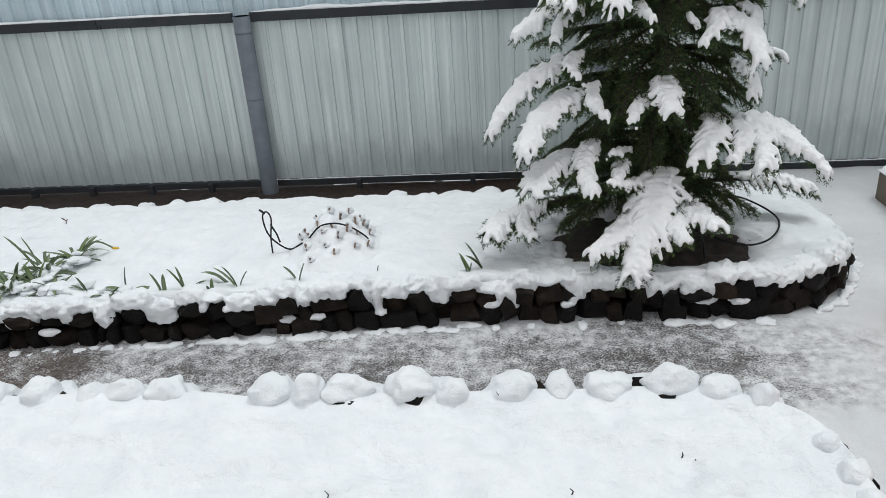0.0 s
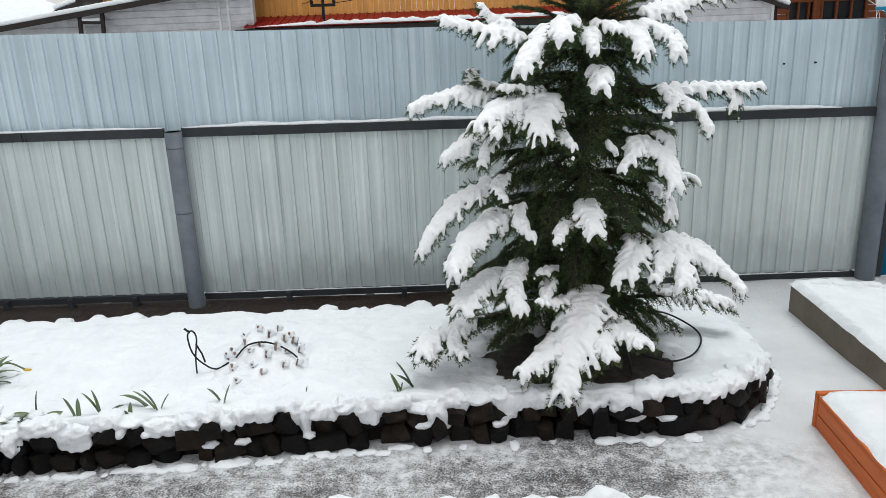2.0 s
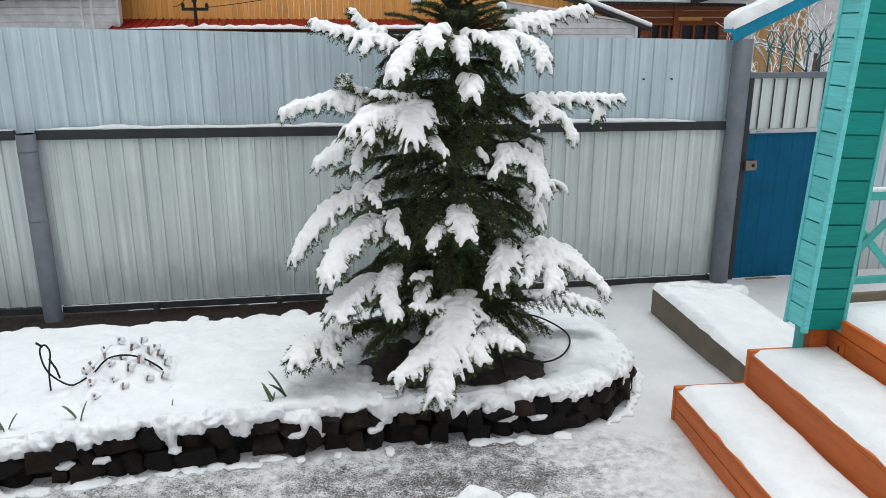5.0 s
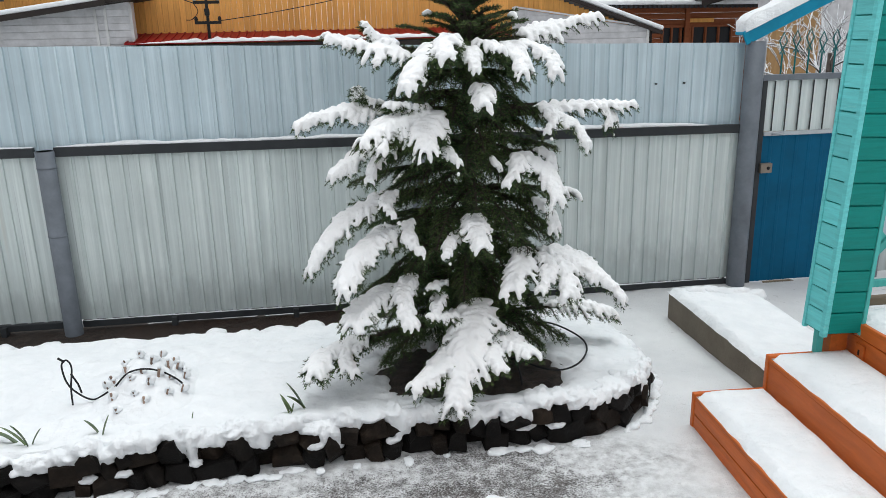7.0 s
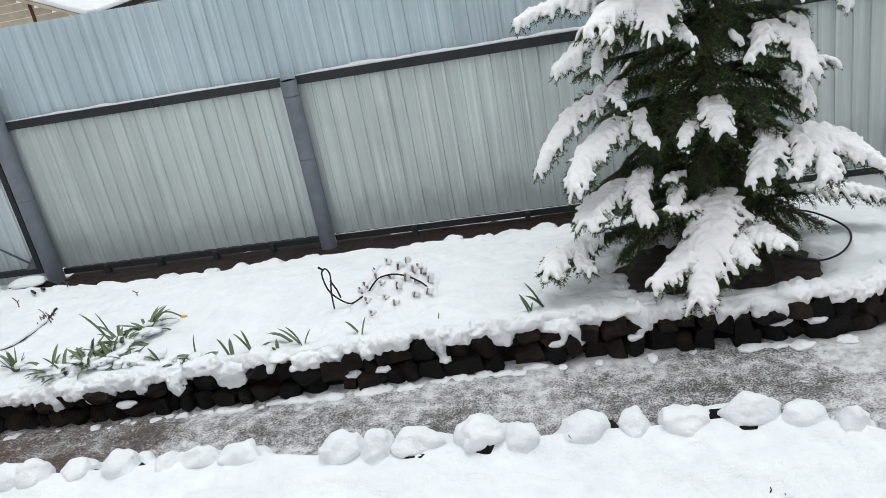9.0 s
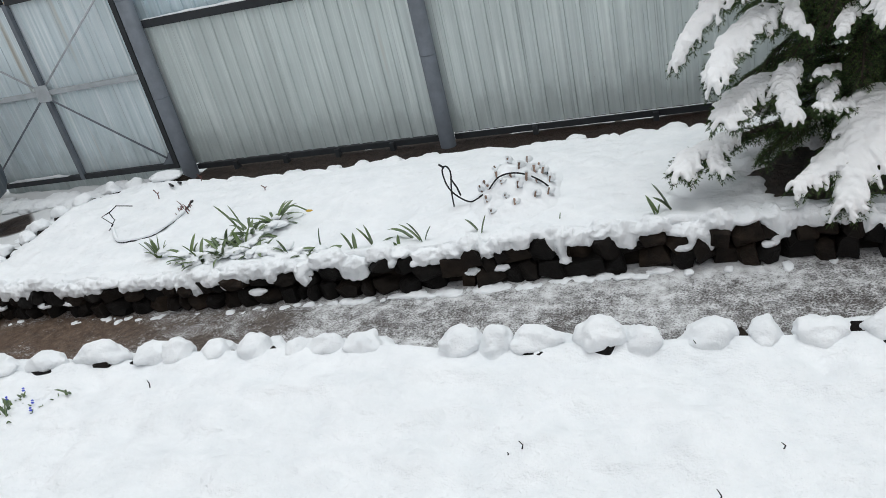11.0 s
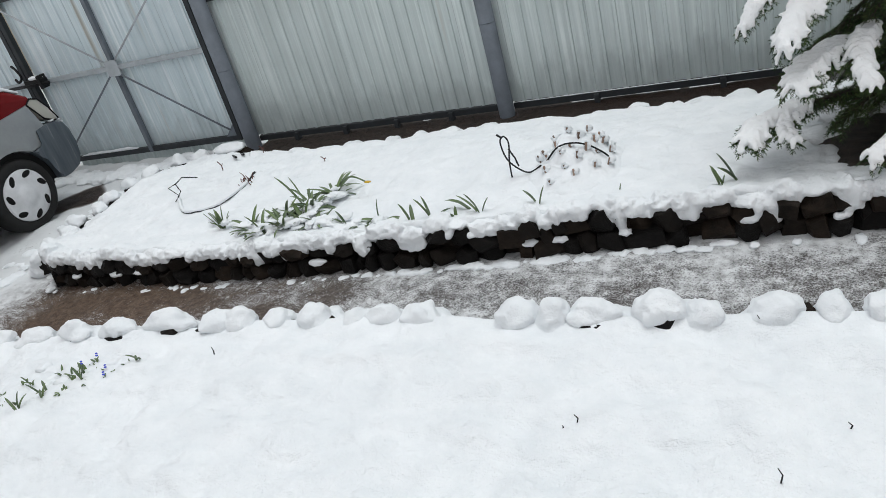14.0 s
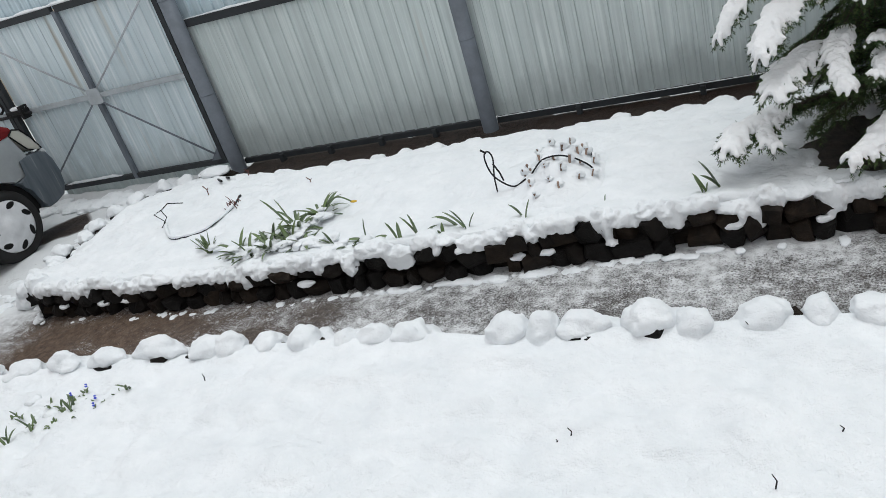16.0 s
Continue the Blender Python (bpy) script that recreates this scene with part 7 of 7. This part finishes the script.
for i in range(8):
    z = 0.3 + i * 0.31
    rg_ = part("rung", boxed((-0.145, -0.02, z - 0.02), (0.145, 0.02, z + 0.02), 0.004, pose(0, 0, 0, -4, 2, 0)), dark_fascia, ladder)
    part("rung_snow", boxed((-0.14, -0.03, z + 0.022), (0.14, 0.025, z + 0.075), 0.02, pose(0, 0, 0, -4, 2, 0)), snow, rg_, smooth=True)

house = thing("log_house", (0, 16.0, 0), "dark red-brown log house with a snowy roof", "house")
for i in range(22):
    z = i * 0.13
    for x0, x1 in (((5.6, 7.22), (7.84, 7.90), (8.80, 14.0)) if 1.65 < z + 0.065 < 2.05 else ((5.6, 14.0),)):
        bm = boxed((x0, 0.0, z), (x1, 0.14, z + 0.126), 0.03)
        part("log", bm, log_brown, house)
for x0, x1 in ((7.22, 7.84), (7.90, 8.80)):
    wnd = part("window", boxed((x0, 0.05, 1.64), (x1, 0.07, 2.07), 0.0), glass_mat, house, "dark window with brown frame")
    part("frame", boxed((x0 - 0.03, -0.03, 2.04), (x1 + 0.03, 0.03, 2.10), 0.004), log_brown, wnd)
    for q in range(4):
        xx = x0 + (x1 - x0) * q / 3
        part("mullion", boxed((xx - 0.02, -0.02, 1.64), (xx + 0.02, 0.045, 2.04), 0.004), log_brown, wnd)
part("corner_post", boxed((7.70, -0.06, 0), (7.80, -0.005, 2.6), 0.005), log_brown, house)
part("sign_board", boxed((7.82, -0.03, 2.14), (8.36, -0.005, 2.22), 0.004), pine, house, "plain pale board")
door = part("house_door", boxed((9.98, -0.05, 0.0), (10.86, -0.005, 2.12), 0.01), pine, house, "pale ochre boarded door")
for xx in (9.90, 10.87):
    part("door_frame", boxed((xx, -0.07, 0.0), (xx + 0.07, -0.006, 2.2), 0.005), log_brown, door)
part("side_wall", boxed((11.3, -0.09, 0.0), (13.6, -0.005, 2.55), 0.005), grey_siding, house, "pale rendered side wall")
num = part("plate", boxed((9.62, -0.04, 2.16), (9.86, -0.005, 2.46), 0.01), pine, house, "small pale plate")
part("plate_bar", boxed((9.66, -0.046, 2.22), (9.82, -0.041, 2.40), 0.004), brown_trim, num)
rf = part("roof", boxed((5.3, -0.6, -0.03), (9.3, 4.5, 0.03), 0.004, Matrix.Translation((0, 0, 2.66)) @ pose(0, 0, 0, 12, 0.6, 0)), dark_fascia, house, "corrugated roof under snow")
part("roof_snow", boxed((5.3, -0.62, 0.032), (9.3, 4.5, 0.13), 0.03, Matrix.Translation((0, 0, 2.66)) @ pose(0, 0, 0, 12, 0.6, 0)), snow, rf, smooth=True)
for i in range(40):
    part("corrugation", ring_tube(bmesh.new(), [Matrix.Translation((0, 0, 2.66)) @ pose(0, 0, 0, 12, 0.6, 0) @ Vector((5.35 + i * 0.1, -0.63, 0.0)), Matrix.Translation((0, 0, 2.66)) @ pose(0, 0, 0, 12, 0.6, 0) @ Vector((5.35 + i * 0.1, 0.3, 0.0))], 0.035, 8), steel_dark, rf)
m = Matrix.Translation((7.6, 0, 2.56)) @ pose(0, 0, 0, 0, -13, 0)
porch_roof = part("gable_roof", boxed((0, -0.9, 0), (4.5, 0.3, 0.05), 0.004, m), dark_fascia, house, "snowy gable roof")
part("fascia", boxed((0, -0.93, -0.12), (4.5, -0.902, 0.05), 0.004, m), dark_fascia, porch_roof)
part("roof_snow", boxed((0, -0.92, 0.052), (4.5, 0.3, 0.14), 0.03, m), snow, porch_roof, smooth=True)
part("gable_wall", prism([(7.6, 2.5), (12.0, 2.5), (12.0, 3.5)], -0.02, 0.02), log_brown, house)

shed = thing("grey_shed", (0, 11.5, 0), "pale grey plastered shed with an open plywood door", "shed")
part("wall", boxed((7.9, 0.2, 0), (11.5, 2.0, 3.6), 0.01), grey_siding, shed)
part("door", boxed((6.95, -0.05, 0), (7.8, 0.0, 2.55), 0.006), boards("plywood", (0.45, 0.27, 0.12), (0.3, 0.17, 0.07), 0.4, 0.6, (14, 14, 2)), shed, "pale plywood door")

# bare fruit tree with snow along its branches
fruit = thing("bare_fruit_tree", (6.6, 9.4, 0), "bare fruit tree with snow along every twig", "tree")
frg = random.Random(17)
k = Mat("thin_bark", rough=0.8)
k.color(k.ramp(k.noise(20, 4), (0.3, (0.03, 0.022, 0.018)), (0.7, (0.09, 0.07, 0.06))))
thin_bark = k.m


def grow(a, d, length, r, depth, wood, white):
    n = 5
    pts = [a]
    for i in range(n):
        d = (d + Vector((frg.uniform(-0.25, 0.25), frg.uniform(-0.25, 0.25), frg.uniform(-0.12, 0.2)))).normalized()
        pts.append(pts[-1] + d * length / n)
    ring_tube(wood, pts, [r * (1 - 0.1 * i) for i in range(n + 1)], 5)
    ring_tube(white, [p + Vector((0, 0, r * 0.7 + 0.003)) for p in pts], [r * 0.55 + 0.0022] * (n + 1), 5)
    if depth:
        for p in pts[2:]:
            if depth < 3 and frg.random() < 0.35:
                continue
            for _ in range(2 if depth > 2 else 1):
                nd = (d + Vector((frg.uniform(-1, 1), frg.uniform(-1, 1), frg.uniform(-0.4, 0.7)))).normalized()
                grow(p, nd, length * frg.uniform(0.45, 0.7), r * 0.5, depth - 1, wood, white)


for q in range(6):
    wood, white = bmesh.new(), bmesh.new()
    ang = q * 1.05 + 0.3
    grow(Vector((0, 0, 0.9 + 0.12 * q)), Vector((math.cos(ang), math.sin(ang), 0.7)).normalized(), 0.85, 0.013, 3, wood, white)
    limb = part("limb", wood, thin_bark, fruit)
    part("limb_snow", white, snow, limb, "snow along the limb", True)
part("trunk", ring_tube(bmesh.new(), [(0, 0, 0), (0.02, 0, 0.8), (0, 0, 1.7)], [0.08, 0.065, 0.04], 8), thin_bark, fruit, smooth=True)

cottage = thing("beige_house", (0, 12.0, 0), "beige sided house with brown trims", "house")


def rake(x):
    return 2.165 + 0.44 * (-7.3 - x)


for i in range(40):
    z = 0.9 + i * 0.12
    x1 = -7.3 if z + 0.12 < 2.165 else -7.3 - (z + 0.12 - 2.165) / 0.44
    if x1 > -14:
        part("siding_board", boxed((-15, 0.0, z), (x1, 0.02, z + 0.114), 0.003), beige_siding, cottage)
part("base_wall", boxed((-15, 0.03, 0), (-7.3, 0.5, 2.1), 0), beige_siding, cottage)
for x in (-8.02, -8.75, -9.5):
    part("trim", boxed((x - 0.025, -0.02, 0.9), (x + 0.025, 0.0, rake(x) - 0.02), 0.003), brown_trim, cottage)
m = Matrix.Translation((-7.2, 0, 2.12)) @ pose(0, 0, 0, 0, 23.7, 0)
rf = part("roof", boxed((-8, -0.3, 0.0), (0.25, 5, 0.05), 0.004, m), beige_siding, cottage)
part("roof_snow", boxed((-8, -0.3, 0.052), (0.25, 5, 0.14), 0.03, m), snow, rf, smooth=True)

# low far hill
k = Mat("hazy_snowy_hill", rough=0.9)
# distance haze is put into the pale blue-grey of the hill
k.color(k.ramp(k.noise(0.06, 6, 0.7), (0.4, (0.35, 0.38, 0.42)), (0.6, (0.62, 0.65, 0.68))))
hv, hf = [], []
for i in range(121):
    x = -700 + i * 11.66
    h = 9 + 7 * fbm(x, 0, 0, 0.006) + 1.5 * n3(x, 0, 0, 0.05)
    hv += [(x, 400, -1), (x, 430, h * 0.7), (x, 470, h)]
for i in range(120):
    a = i * 3
    hf += [(a, a + 3, a + 4, a + 1), (a + 1, a + 4, a + 5, a + 2)]
hill = new("backdrop", mesh_from("backdrop", hv, hf, k.m))
tagged(hill, "hazy snowy hill far behind the houses", "hill", kind="structure")
